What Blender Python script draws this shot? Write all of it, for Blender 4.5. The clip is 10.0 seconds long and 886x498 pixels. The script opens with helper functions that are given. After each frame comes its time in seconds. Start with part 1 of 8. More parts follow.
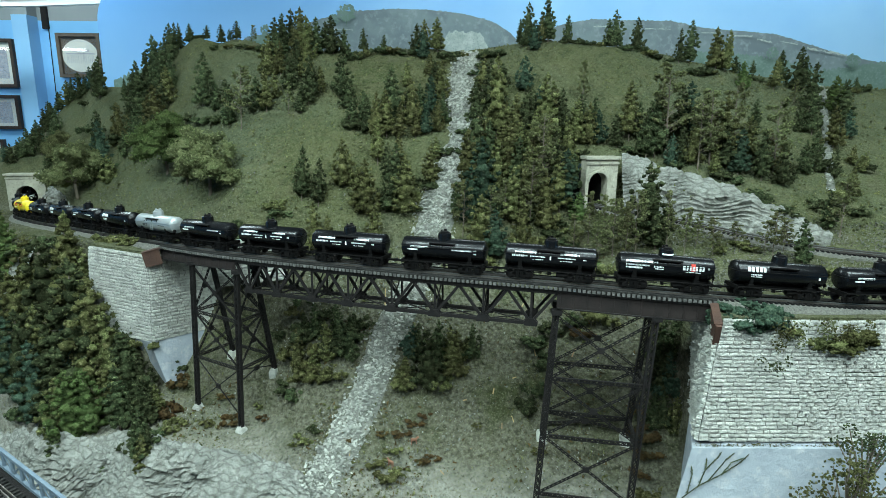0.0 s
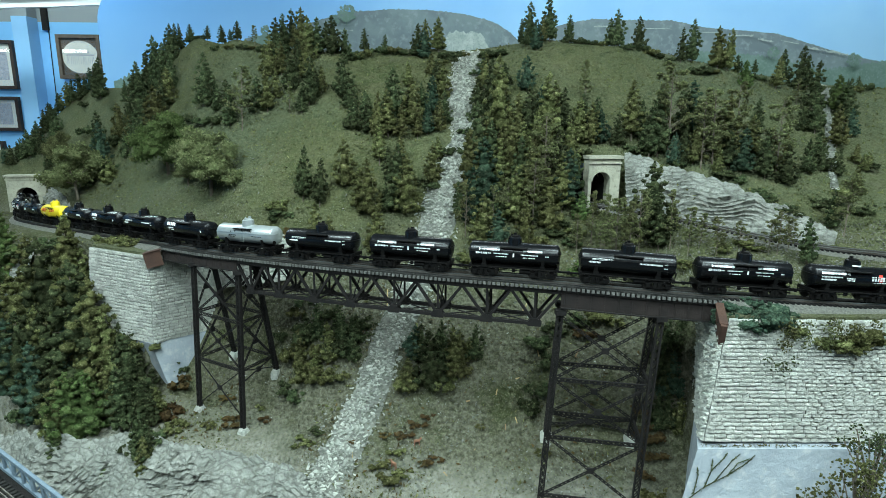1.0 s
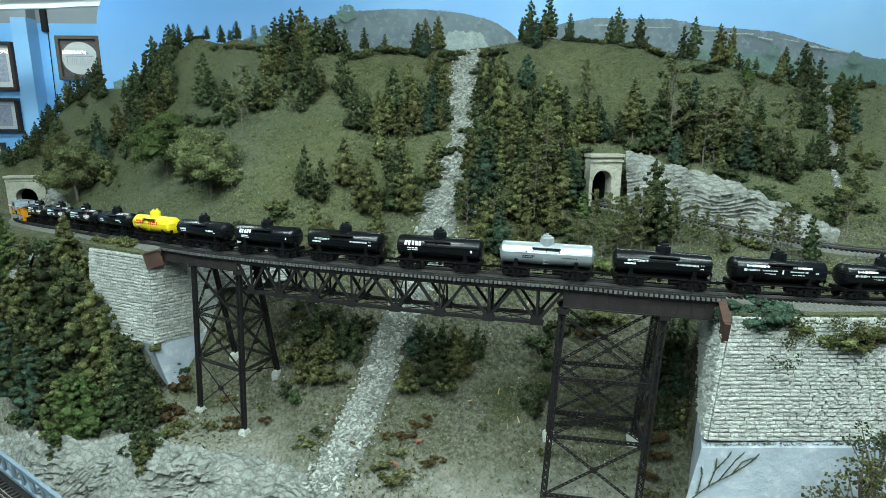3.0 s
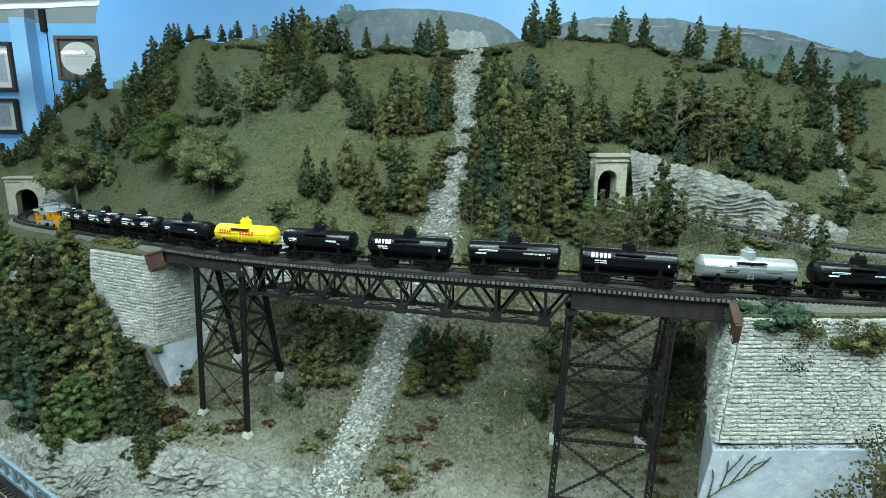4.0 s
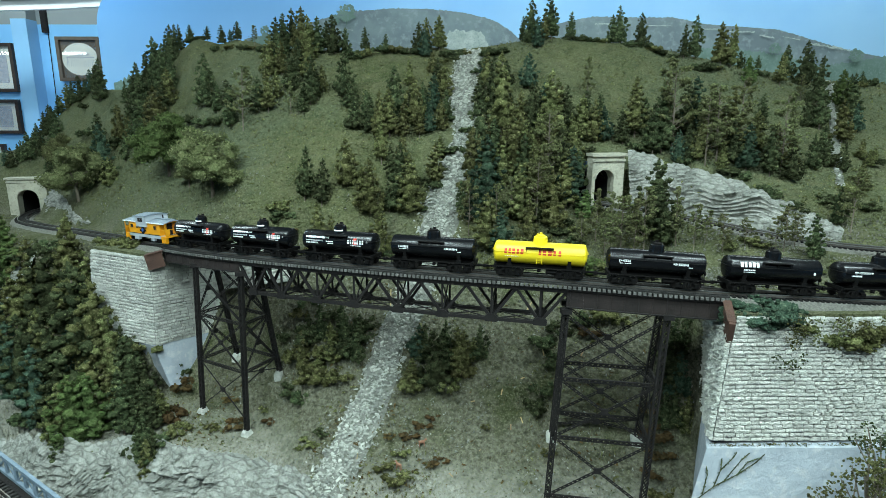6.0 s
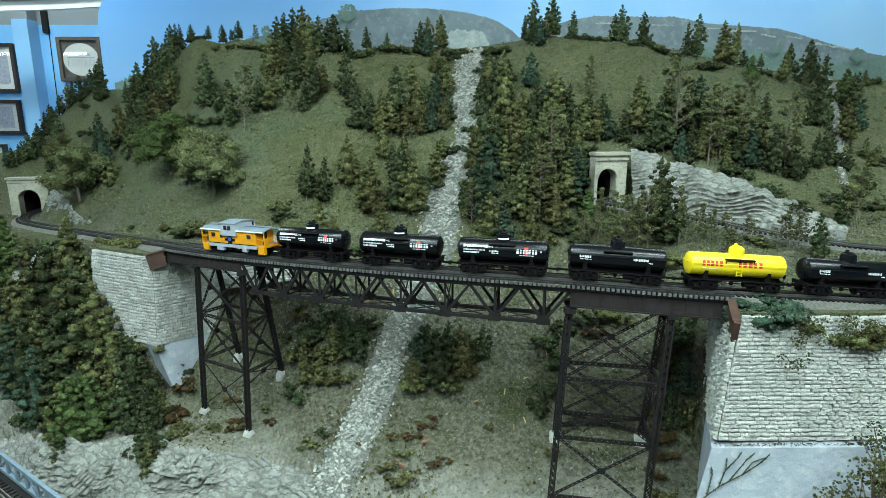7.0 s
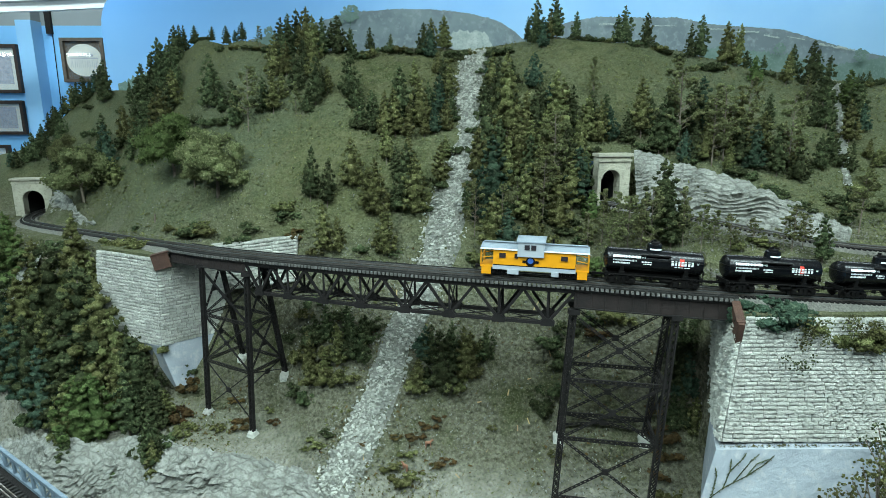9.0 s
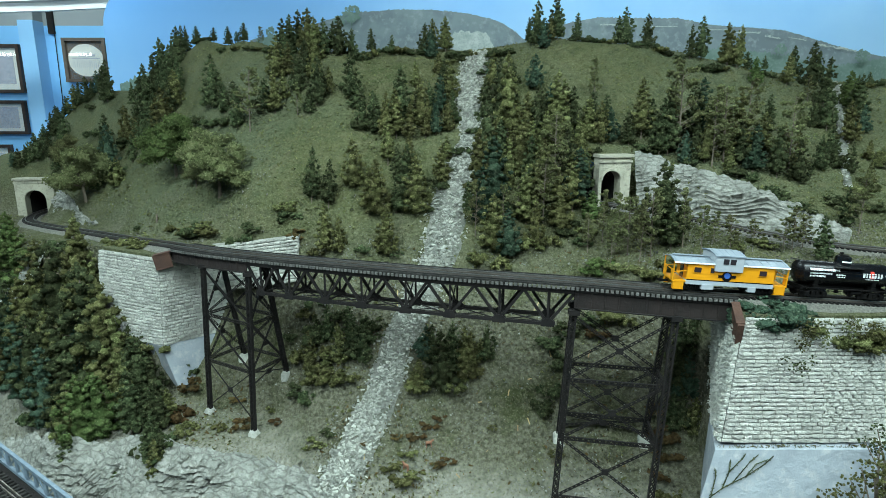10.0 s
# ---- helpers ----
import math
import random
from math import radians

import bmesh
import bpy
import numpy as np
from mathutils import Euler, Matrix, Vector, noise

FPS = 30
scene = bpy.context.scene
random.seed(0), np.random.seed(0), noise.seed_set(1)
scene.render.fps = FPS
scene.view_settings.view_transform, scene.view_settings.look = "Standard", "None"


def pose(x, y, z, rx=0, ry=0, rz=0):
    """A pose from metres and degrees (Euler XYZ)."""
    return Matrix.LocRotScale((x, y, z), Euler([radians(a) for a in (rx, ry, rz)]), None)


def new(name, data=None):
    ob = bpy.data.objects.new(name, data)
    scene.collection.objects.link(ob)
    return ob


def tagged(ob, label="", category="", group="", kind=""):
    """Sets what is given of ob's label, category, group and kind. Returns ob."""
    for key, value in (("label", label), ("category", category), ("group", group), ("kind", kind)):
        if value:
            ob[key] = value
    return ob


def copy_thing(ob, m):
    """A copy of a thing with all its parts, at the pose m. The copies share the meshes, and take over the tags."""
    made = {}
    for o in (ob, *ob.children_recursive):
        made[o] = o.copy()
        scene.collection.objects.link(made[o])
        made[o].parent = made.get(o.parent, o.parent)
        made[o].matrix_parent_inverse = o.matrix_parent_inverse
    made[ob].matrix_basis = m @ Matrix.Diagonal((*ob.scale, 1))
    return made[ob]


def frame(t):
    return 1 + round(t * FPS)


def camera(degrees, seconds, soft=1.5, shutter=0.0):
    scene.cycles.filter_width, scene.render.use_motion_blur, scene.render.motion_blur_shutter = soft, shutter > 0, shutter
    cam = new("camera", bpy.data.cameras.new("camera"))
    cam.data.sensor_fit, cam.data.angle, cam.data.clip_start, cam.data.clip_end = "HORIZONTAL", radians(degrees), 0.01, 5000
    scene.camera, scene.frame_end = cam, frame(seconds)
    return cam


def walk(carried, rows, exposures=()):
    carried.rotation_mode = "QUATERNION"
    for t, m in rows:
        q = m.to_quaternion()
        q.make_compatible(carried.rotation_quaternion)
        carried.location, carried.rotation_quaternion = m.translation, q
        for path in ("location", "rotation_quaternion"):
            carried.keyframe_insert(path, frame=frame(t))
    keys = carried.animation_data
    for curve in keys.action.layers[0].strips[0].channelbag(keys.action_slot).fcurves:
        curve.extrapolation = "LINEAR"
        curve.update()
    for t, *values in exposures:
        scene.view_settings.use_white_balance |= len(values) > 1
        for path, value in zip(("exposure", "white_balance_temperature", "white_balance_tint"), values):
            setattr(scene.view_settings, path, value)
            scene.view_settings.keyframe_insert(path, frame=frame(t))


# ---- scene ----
cam = camera(75.0, 10.0, soft=0.5)
walk(cam, [
    (0.0, pose(0.0116, -0.0111, 0.1879, 77.436, 0, -0.411) @ pose(0, 0, 0, 0, 0, 0.665)),
    (0.5, pose(0.0120, -0.0097, 0.1870, 77.479, 0, -0.375) @ pose(0, 0, 0, 0, 0, 0.580)),
    (1.0, pose(0.0082, -0.0074, 0.1862, 77.512, 0, -0.397) @ pose(0, 0, 0, 0, 0, 0.516)),
    (1.5, pose(0.0077, -0.0078, 0.1855, 77.541, 0, -0.404) @ pose(0, 0, 0, 0, 0, 0.471)),
    (2.0, pose(0.0090, -0.0086, 0.1839, 77.581, 0, -0.363) @ pose(0, 0, 0, 0, 0, 0.390)),
    (2.5, pose(0.0099, -0.0078, 0.1841, 77.534, 0, -0.325) @ pose(0, 0, 0, 0, 0, 0.327)),
    (4.0, pose(-0.0019, 0.0033, 0.1831, 77.546, 0, -0.491) @ pose(0, 0, 0, 0, 0, 0.232)),
    (4.5, pose(-0.0003, 0.0038, 0.1839, 77.497, 0, -0.438) @ pose(0, 0, 0, 0, 0, 0.182)),
    (5.0, pose(0.0038, 0.0015, 0.1849, 77.492, 0, -0.360) @ pose(0, 0, 0, 0, 0, 0.137)),
    (5.5, pose(0.0052, -0.0018, 0.1851, 77.472, 0, -0.332) @ pose(0, 0, 0, 0, 0, 0.093)),
    (7.0, pose(0.0021, 0.0011, 0.1825, 77.502, 0, -0.236) @ pose(0, 0, 0, 0, 0, -0.016)),
    (7.5, pose(0.0013, 0.0029, 0.1830, 77.500, 0, -0.182) @ pose(0, 0, 0, 0, 0, 0.003)),
    (8.0, pose(0.0007, 0.0024, 0.1836, 77.491, 0, -0.138) @ pose(0, 0, 0, 0, 0, -0.007)),
    (8.5, pose(-0.0011, 0.0003, 0.1849, 77.479, 0, -0.116) @ pose(0, 0, 0, 0, 0, -0.004)),
    (9.0, pose(-0.0009, 0.0001, 0.1837, 77.540, 0, -0.068) @ pose(0, 0, 0, 0, 0, -0.011)),
    (9.5, pose(-0.0000, -0.0000, 0.1850, 77.500, 0, 0.000) @ pose(0, 0, 0, 0, 0, -0.000)),
    (10.0, pose(-0.0006, -0.0025, 0.1850, 77.541, 0, 0.035) @ pose(0, 0, 0, 0, 0, 0.049)),
], exposures=[(0.0, -0.19), (10.0, -0.19)])

# ---- light: a windowless exhibition room under fluorescent fixtures ----
world = bpy.data.worlds.new("room_air")
scene.world = world
world.use_nodes = True
world.node_tree.nodes["Background"].inputs[0].default_value = (0.80, 0.88, 1.0, 1)
world.node_tree.nodes["Background"].inputs[1].default_value = 0.006


def ceiling_lamp(x, y, z, sx, sy, watts):
    data = bpy.data.lights.new("tube_light", "AREA")
    data.shape, data.size, data.size_y, data.energy, data.color = "RECTANGLE", sx, sy, watts, (0.745, 0.97, 0.99)
    ob = new("tube_light", data)
    ob.matrix_world = pose(x, y, z, 0, 0, 0)
    return ob


ceiling_lamp(-0.8, 0.10, 1.22, 1.2, 0.16, 46.0)
ceiling_lamp(0.9, 0.10, 1.22, 1.2, 0.16, 34.0)
ceiling_lamp(0.0, -0.75, 1.22, 2.4, 0.16, 62.0)
# Two unseen rear lamps, added to brighten the blue wall and the backdrop.
ceiling_lamp(-1.9, 2.1, 1.22, 1.0, 0.25, 25.0)
ceiling_lamp(0.9, 2.0, 1.22, 2.4, 0.15, 15.0)

# ---- plan fitted to the camera's view: the ground's cross-sections, fanning out from the camera: slope x / y, then (y, z) ----
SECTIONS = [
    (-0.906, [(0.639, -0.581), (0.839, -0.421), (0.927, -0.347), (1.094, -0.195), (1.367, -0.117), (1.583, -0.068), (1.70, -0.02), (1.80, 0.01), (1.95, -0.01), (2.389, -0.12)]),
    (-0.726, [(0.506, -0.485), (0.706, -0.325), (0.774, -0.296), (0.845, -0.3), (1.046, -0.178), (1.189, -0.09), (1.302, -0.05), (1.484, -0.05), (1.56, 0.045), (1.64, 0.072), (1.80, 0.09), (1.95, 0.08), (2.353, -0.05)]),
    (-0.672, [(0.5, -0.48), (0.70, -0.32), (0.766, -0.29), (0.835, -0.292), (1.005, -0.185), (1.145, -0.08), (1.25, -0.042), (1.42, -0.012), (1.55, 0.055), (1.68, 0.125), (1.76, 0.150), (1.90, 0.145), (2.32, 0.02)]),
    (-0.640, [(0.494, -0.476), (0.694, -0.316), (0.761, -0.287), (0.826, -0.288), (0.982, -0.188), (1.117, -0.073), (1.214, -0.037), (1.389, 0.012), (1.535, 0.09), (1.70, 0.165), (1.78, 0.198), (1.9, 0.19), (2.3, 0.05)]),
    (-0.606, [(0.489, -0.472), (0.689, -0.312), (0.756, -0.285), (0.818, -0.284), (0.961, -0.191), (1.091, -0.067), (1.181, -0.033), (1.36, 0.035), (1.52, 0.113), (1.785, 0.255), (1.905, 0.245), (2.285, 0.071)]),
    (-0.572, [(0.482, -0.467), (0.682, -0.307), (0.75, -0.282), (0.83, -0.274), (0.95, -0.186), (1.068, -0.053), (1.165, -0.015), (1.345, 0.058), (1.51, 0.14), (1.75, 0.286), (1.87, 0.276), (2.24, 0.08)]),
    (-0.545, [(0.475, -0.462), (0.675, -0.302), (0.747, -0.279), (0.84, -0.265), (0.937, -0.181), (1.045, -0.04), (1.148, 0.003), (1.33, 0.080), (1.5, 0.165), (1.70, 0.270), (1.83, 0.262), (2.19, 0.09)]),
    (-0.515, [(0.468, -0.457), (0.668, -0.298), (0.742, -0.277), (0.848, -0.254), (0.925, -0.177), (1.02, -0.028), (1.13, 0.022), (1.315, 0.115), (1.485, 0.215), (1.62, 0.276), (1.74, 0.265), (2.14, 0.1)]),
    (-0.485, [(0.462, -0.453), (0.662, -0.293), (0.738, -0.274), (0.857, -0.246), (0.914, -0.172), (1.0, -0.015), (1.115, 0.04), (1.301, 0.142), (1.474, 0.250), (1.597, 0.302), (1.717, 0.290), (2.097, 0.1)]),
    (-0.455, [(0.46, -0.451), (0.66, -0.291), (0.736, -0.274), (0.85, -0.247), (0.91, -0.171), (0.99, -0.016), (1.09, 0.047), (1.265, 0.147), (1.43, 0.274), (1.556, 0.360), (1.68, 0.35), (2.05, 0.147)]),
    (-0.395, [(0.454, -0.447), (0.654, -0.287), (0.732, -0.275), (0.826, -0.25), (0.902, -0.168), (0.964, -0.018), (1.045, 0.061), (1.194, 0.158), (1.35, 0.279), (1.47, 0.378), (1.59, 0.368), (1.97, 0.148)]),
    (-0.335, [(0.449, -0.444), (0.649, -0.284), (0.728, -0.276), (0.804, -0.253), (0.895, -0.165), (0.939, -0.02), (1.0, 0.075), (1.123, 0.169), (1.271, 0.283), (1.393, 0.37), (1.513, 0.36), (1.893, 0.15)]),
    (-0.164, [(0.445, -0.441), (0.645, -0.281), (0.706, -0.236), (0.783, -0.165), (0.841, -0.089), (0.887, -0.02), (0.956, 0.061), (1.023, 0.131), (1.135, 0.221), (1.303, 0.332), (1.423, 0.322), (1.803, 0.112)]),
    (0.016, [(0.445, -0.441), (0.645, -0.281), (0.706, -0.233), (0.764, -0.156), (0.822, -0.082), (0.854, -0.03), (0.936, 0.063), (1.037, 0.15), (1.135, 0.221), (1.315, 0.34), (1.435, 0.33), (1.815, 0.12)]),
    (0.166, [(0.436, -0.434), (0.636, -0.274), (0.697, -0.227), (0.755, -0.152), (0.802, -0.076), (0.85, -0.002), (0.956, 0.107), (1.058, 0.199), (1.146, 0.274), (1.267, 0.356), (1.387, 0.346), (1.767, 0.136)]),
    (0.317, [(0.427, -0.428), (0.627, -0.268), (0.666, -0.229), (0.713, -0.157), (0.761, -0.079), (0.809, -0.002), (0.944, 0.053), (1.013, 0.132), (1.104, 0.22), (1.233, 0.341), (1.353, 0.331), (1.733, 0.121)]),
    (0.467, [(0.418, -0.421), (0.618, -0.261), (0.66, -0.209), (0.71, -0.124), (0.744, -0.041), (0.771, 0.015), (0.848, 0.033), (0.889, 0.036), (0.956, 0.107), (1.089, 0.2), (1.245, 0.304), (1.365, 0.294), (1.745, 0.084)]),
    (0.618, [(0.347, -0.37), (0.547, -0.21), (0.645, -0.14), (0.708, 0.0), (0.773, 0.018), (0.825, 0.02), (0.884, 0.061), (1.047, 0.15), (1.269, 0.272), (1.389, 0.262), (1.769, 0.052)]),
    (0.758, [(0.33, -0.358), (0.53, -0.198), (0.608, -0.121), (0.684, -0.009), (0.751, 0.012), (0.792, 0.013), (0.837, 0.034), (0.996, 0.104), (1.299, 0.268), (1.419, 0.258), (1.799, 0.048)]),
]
# the lower (main) line and the upper line: centre of the track at the rails' foot
LINE = [(-0.82, 2.2, -0.05), (-0.9, 2.05, -0.05), (-1.03, 1.8, -0.05), (-1.075, 1.62, -0.05), (-1.055, 1.48, -0.05), (-0.985, 1.355, -0.047), (-0.849, 1.228, -0.037),
        (-0.75, 1.146, -0.029), (-0.65, 1.064, -0.021), (-0.548, 0.985, -0.0145), (-0.445, 0.909, -0.008), (-0.337, 0.837, -0.004), (-0.225, 0.775, 0.0005), (-0.108, 0.721, 0.004),
        (0.016, 0.678, 0.005), (0.147, 0.646, 0.004), (0.278, 0.623, -0.001), (0.405, 0.621, -0.008), (0.527, 0.633, -0.017), (0.68, 0.66, -0.022), (0.95, 0.71, -0.025), (1.6, 0.82, -0.025), (3.0, 1.0, -0.025)]
UPPER = [(-0.1, 1.12, 0.056), (0.1, 1.05, 0.056), (0.215, 0.985, 0.055), (0.288, 0.93, 0.05), (0.4, 0.862, 0.037), (0.49, 0.805, 0.024), (0.585, 0.768, 0.015), (0.75, 0.75, 0.01), (1.1, 0.83, 0.01), (1.8, 1.0, 0.01), (3.0, 1.25, 0.01)]
RAIL_HEIGHT = 0.0030


def spline(ctrl, step=0.004):
    """Catmull-Rom through ctrl, resampled at even steps: points and the length run at each."""
    p = np.array(ctrl)
    p = np.vstack([2 * p[0] - p[1], p, 2 * p[-1] - p[-2]])
    out = []
    for i in range(1, len(p) - 2):
        u = np.linspace(0, 1, 60, endpoint=False)[:, None]
        a, b, c, d = p[i - 1], p[i], p[i + 1], p[i + 2]
        out.append(0.5 * (2 * b + (c - a) * u + (2 * a - 5 * b + 4 * c - d) * u ** 2 + (3 * b - a - 3 * c + d) * u ** 3))
    q = np.vstack(out + [p[-2:-1]])
    run = np.concatenate([[0], np.cumsum(np.linalg.norm(np.diff(q, axis=0), axis=1))])
    s = np.arange(0, run[-1], step)
    return np.stack([np.interp(s, run, q[:, k]) for k in range(3)], 1), s


MAIN, MAIN_S = spline(LINE)
# the rails lie a touch to the viewer's side of that line
_d = np.gradient(MAIN[:, :2], axis=0)
_d /= np.linalg.norm(_d, axis=1)[:, None]
MAIN = MAIN + np.stack([_d[:, 1] * 0.001, -_d[:, 0] * 0.001, np.full(len(MAIN), -0.0002)], 1)
HIGH, HIGH_S = spline(UPPER)


def on_line(pts, runs, s):
    """Place and heading on a line, s metres along it."""
    c = np.array([np.interp(s, runs, pts[:, k]) for k in range(3)])
    d = np.array([np.interp(s + 0.004, runs, pts[:, k]) - np.interp(s - 0.004, runs, pts[:, k]) for k in range(3)])
    return c, d / np.linalg.norm(d)


def near_line(pts, runs, x, y):
    i = int(np.argmin((pts[:, 0] - x) ** 2 + (pts[:, 1] - y) ** 2))
    return runs[i]


S_BRIDGE_L = near_line(MAIN, MAIN_S, -0.412, 0.878)
S_FILL_L = near_line(MAIN, MAIN_S, -0.436, 0.884)
S_BRIDGE_R = near_line(MAIN, MAIN_S, 0.322, 0.621)
S_PORTAL = near_line(MAIN, MAIN_S, -1.055, 1.48)
S_HIGH_PORTAL = near_line(HIGH, HIGH_S, 0.283, 0.934)

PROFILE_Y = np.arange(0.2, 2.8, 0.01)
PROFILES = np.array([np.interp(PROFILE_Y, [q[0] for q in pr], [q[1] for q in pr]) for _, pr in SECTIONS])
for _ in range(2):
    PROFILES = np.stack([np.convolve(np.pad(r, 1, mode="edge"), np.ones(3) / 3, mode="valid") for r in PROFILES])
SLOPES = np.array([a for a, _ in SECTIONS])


def smooth(a, b, v):
    t = np.clip((v - a) / (b - a), 0, 1)
    return t * t * (3 - 2 * t)


def to_line(pts, runs, x, y):
    """Distance of each point to a line, its run and height there."""
    sub, sr = pts[::3], runs[::3]
    dist, run, zed = np.full(x.shape, 9.0), np.zeros(x.shape), np.zeros(x.shape)
    for p, r in zip(sub, sr):
        d = np.hypot(x - p[0], y - p[1])
        m = d < dist
        dist[m], run[m], zed[m] = d[m], r, p[2]
    return dist, run, zed


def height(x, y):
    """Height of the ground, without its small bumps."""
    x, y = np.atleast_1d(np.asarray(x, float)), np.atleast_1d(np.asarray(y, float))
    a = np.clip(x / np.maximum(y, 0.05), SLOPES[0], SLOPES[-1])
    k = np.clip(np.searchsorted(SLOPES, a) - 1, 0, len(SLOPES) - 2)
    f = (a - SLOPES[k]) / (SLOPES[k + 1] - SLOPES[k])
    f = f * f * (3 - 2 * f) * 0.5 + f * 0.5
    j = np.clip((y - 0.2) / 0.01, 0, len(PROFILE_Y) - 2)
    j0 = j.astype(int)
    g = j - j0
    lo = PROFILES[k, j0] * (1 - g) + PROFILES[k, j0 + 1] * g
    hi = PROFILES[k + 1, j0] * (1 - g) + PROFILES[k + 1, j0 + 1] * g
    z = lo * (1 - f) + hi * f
    # the ground breaks off at the rock ledge
    edge = np.interp(x, [-0.80, -0.66, -0.583, -0.515, -0.449, -0.366, -0.286, -0.2, -0.12], [0.90, 0.84, 0.798, 0.784, 0.772, 0.738, 0.716, 0.688, 0.645])
    z = z - 0.09 * smooth(0.0, 0.05, edge - y) * smooth(-0.08, -0.16, x)
    # made ground behind the two abutments, level with the line
    right = smooth(0.335, 0.35, x) * smooth(0.578, 0.592, y - 0.1 * np.maximum(x - 0.31, 0))
    along = (x + 0.437) * -0.92 + (y - 0.857) * 0.39
    across = (x + 0.437) * 0.39 + (y - 0.857) * 0.92
    left = smooth(0.0, 0.02, along) * smooth(0.012, 0.03, across)
    dist, run, zed = to_line(MAIN, MAIN_S, x, y)
    bed = zed - 0.007
    z = np.where(dist < 0.16, np.maximum(z, bed) * right + z * (1 - right), z)
    z = z + (np.maximum(z, bed) - z) * left * (dist < 0.12)
    off = (run < S_FILL_L) | (run > S_BRIDGE_R)
    off &= run > S_PORTAL - 0.01
    w = (1 - smooth(0.024, 0.06, dist)) * off
    z = z * (1 - w) + bed * w
    # under the bridge the ground keeps clear of the deck
    low = (run >= S_FILL_L) & (run <= S_BRIDGE_R) & (dist < 0.05)
    z = np.where(low, np.minimum(z, bed - 0.06), z)
    dist, run, zed = to_line(HIGH, HIGH_S, x, y)
    w = (1 - smooth(0.030 + 0.020 * (x < 0.56), 0.044 + 0.024 * (x < 0.56), dist)) * (run > S_HIGH_PORTAL - 0.01)
    return z * (1 - w) + (zed - 0.006) * w
# ---- materials ----
def material(name, base, other=None, scale=40.0, rough=0.8, metal=0.0, bump=0.0, bump_scale=200.0, third=None, spec=0.3, vary=0.0, detail=6.0, lo=0.35, hi=0.65, island=0.0):
    """Two or three colours mixed by noise at two scales, with fine relief."""
    m = bpy.data.materials.new(name)
    m.use_nodes = True
    n, l = m.node_tree.nodes, m.node_tree.links
    b = n["Principled BSDF"]
    b.inputs["Roughness"].default_value, b.inputs["Metallic"].default_value = rough, metal
    b.inputs["Specular IOR Level"].default_value = spec
    co = n.new("ShaderNodeNewGeometry").outputs["Position"] if scale > 0 else n.new("ShaderNodeTexCoord").outputs["Object"]
    scale = abs(scale)

    def grain(sc, a, c, det=detail):
        t = n.new("ShaderNodeTexNoise")
        t.inputs["Scale"].default_value, t.inputs["Detail"].default_value, t.inputs["Roughness"].default_value = sc, det, 0.65
        l.new(co, t.inputs["Vector"])
        r = n.new("ShaderNodeMapRange")
        r.inputs["From Min"].default_value, r.inputs["From Max"].default_value = a, c
        l.new(t.outputs["Fac"], r.inputs["Value"])
        return r.outputs["Result"]

    def mix(fac, a, c):
        x = n.new("ShaderNodeMix")
        x.data_type = "RGBA"
        l.new(fac, x.inputs["Factor"])
        for slot, v in (("A", a), ("B", c)):
            sock = [i for i in x.inputs if i.name == slot and i.type == "RGBA"][0]
            if isinstance(v, tuple):
                sock.default_value = (*v, 1)
            else:
                l.new(v, sock)
        return [o for o in x.outputs if o.type == "RGBA"][0]

    col = mix(grain(scale, lo, hi), base, other if other else tuple(c * 0.8 for c in base))
    if third:
        col = mix(grain(scale * 5.3, 0.52, 0.68), col, third)
    if vary:
        h = n.new("ShaderNodeHueSaturation")
        info = n.new("ShaderNodeObjectInfo")
        r = n.new("ShaderNodeMapRange")
        r.inputs["To Min"].default_value, r.inputs["To Max"].default_value = 1 - vary, 1 + vary
        l.new(info.outputs["Random"], r.inputs["Value"])
        l.new(r.outputs["Result"], h.inputs["Value"])
        hue = n.new("ShaderNodeMapRange")
        hue.inputs["To Min"].default_value, hue.inputs["To Max"].default_value = 0.5 - 0.05 * vary, 0.5 + 0.07 * vary
        l.new(info.outputs["Random"], hue.inputs["Value"])
        l.new(hue.outputs["Result"], h.inputs["Hue"])
        l.new(col, h.inputs["Color"])
        col = h.outputs["Color"]
    if island:
        h = n.new("ShaderNodeHueSaturation")
        r = n.new("ShaderNodeMapRange")
        r.inputs["To Min"].default_value, r.inputs["To Max"].default_value = 1 - island, 1 + island
        l.new(n.new("ShaderNodeNewGeometry").outputs["Random Per Island"], r.inputs["Value"])
        l.new(r.outputs["Result"], h.inputs["Value"])
        l.new(col, h.inputs["Color"])
        col = h.outputs["Color"]
    l.new(col, b.inputs["Base Color"])
    if bump:
        bp = n.new("ShaderNodeBump")
        bp.inputs["Strength"].default_value, bp.inputs["Distance"].default_value = bump, 0.004
        l.new(grain(bump_scale, 0.25, 0.75), bp.inputs["Height"])
        l.new(bp.outputs["Normal"], b.inputs["Normal"])
    return m


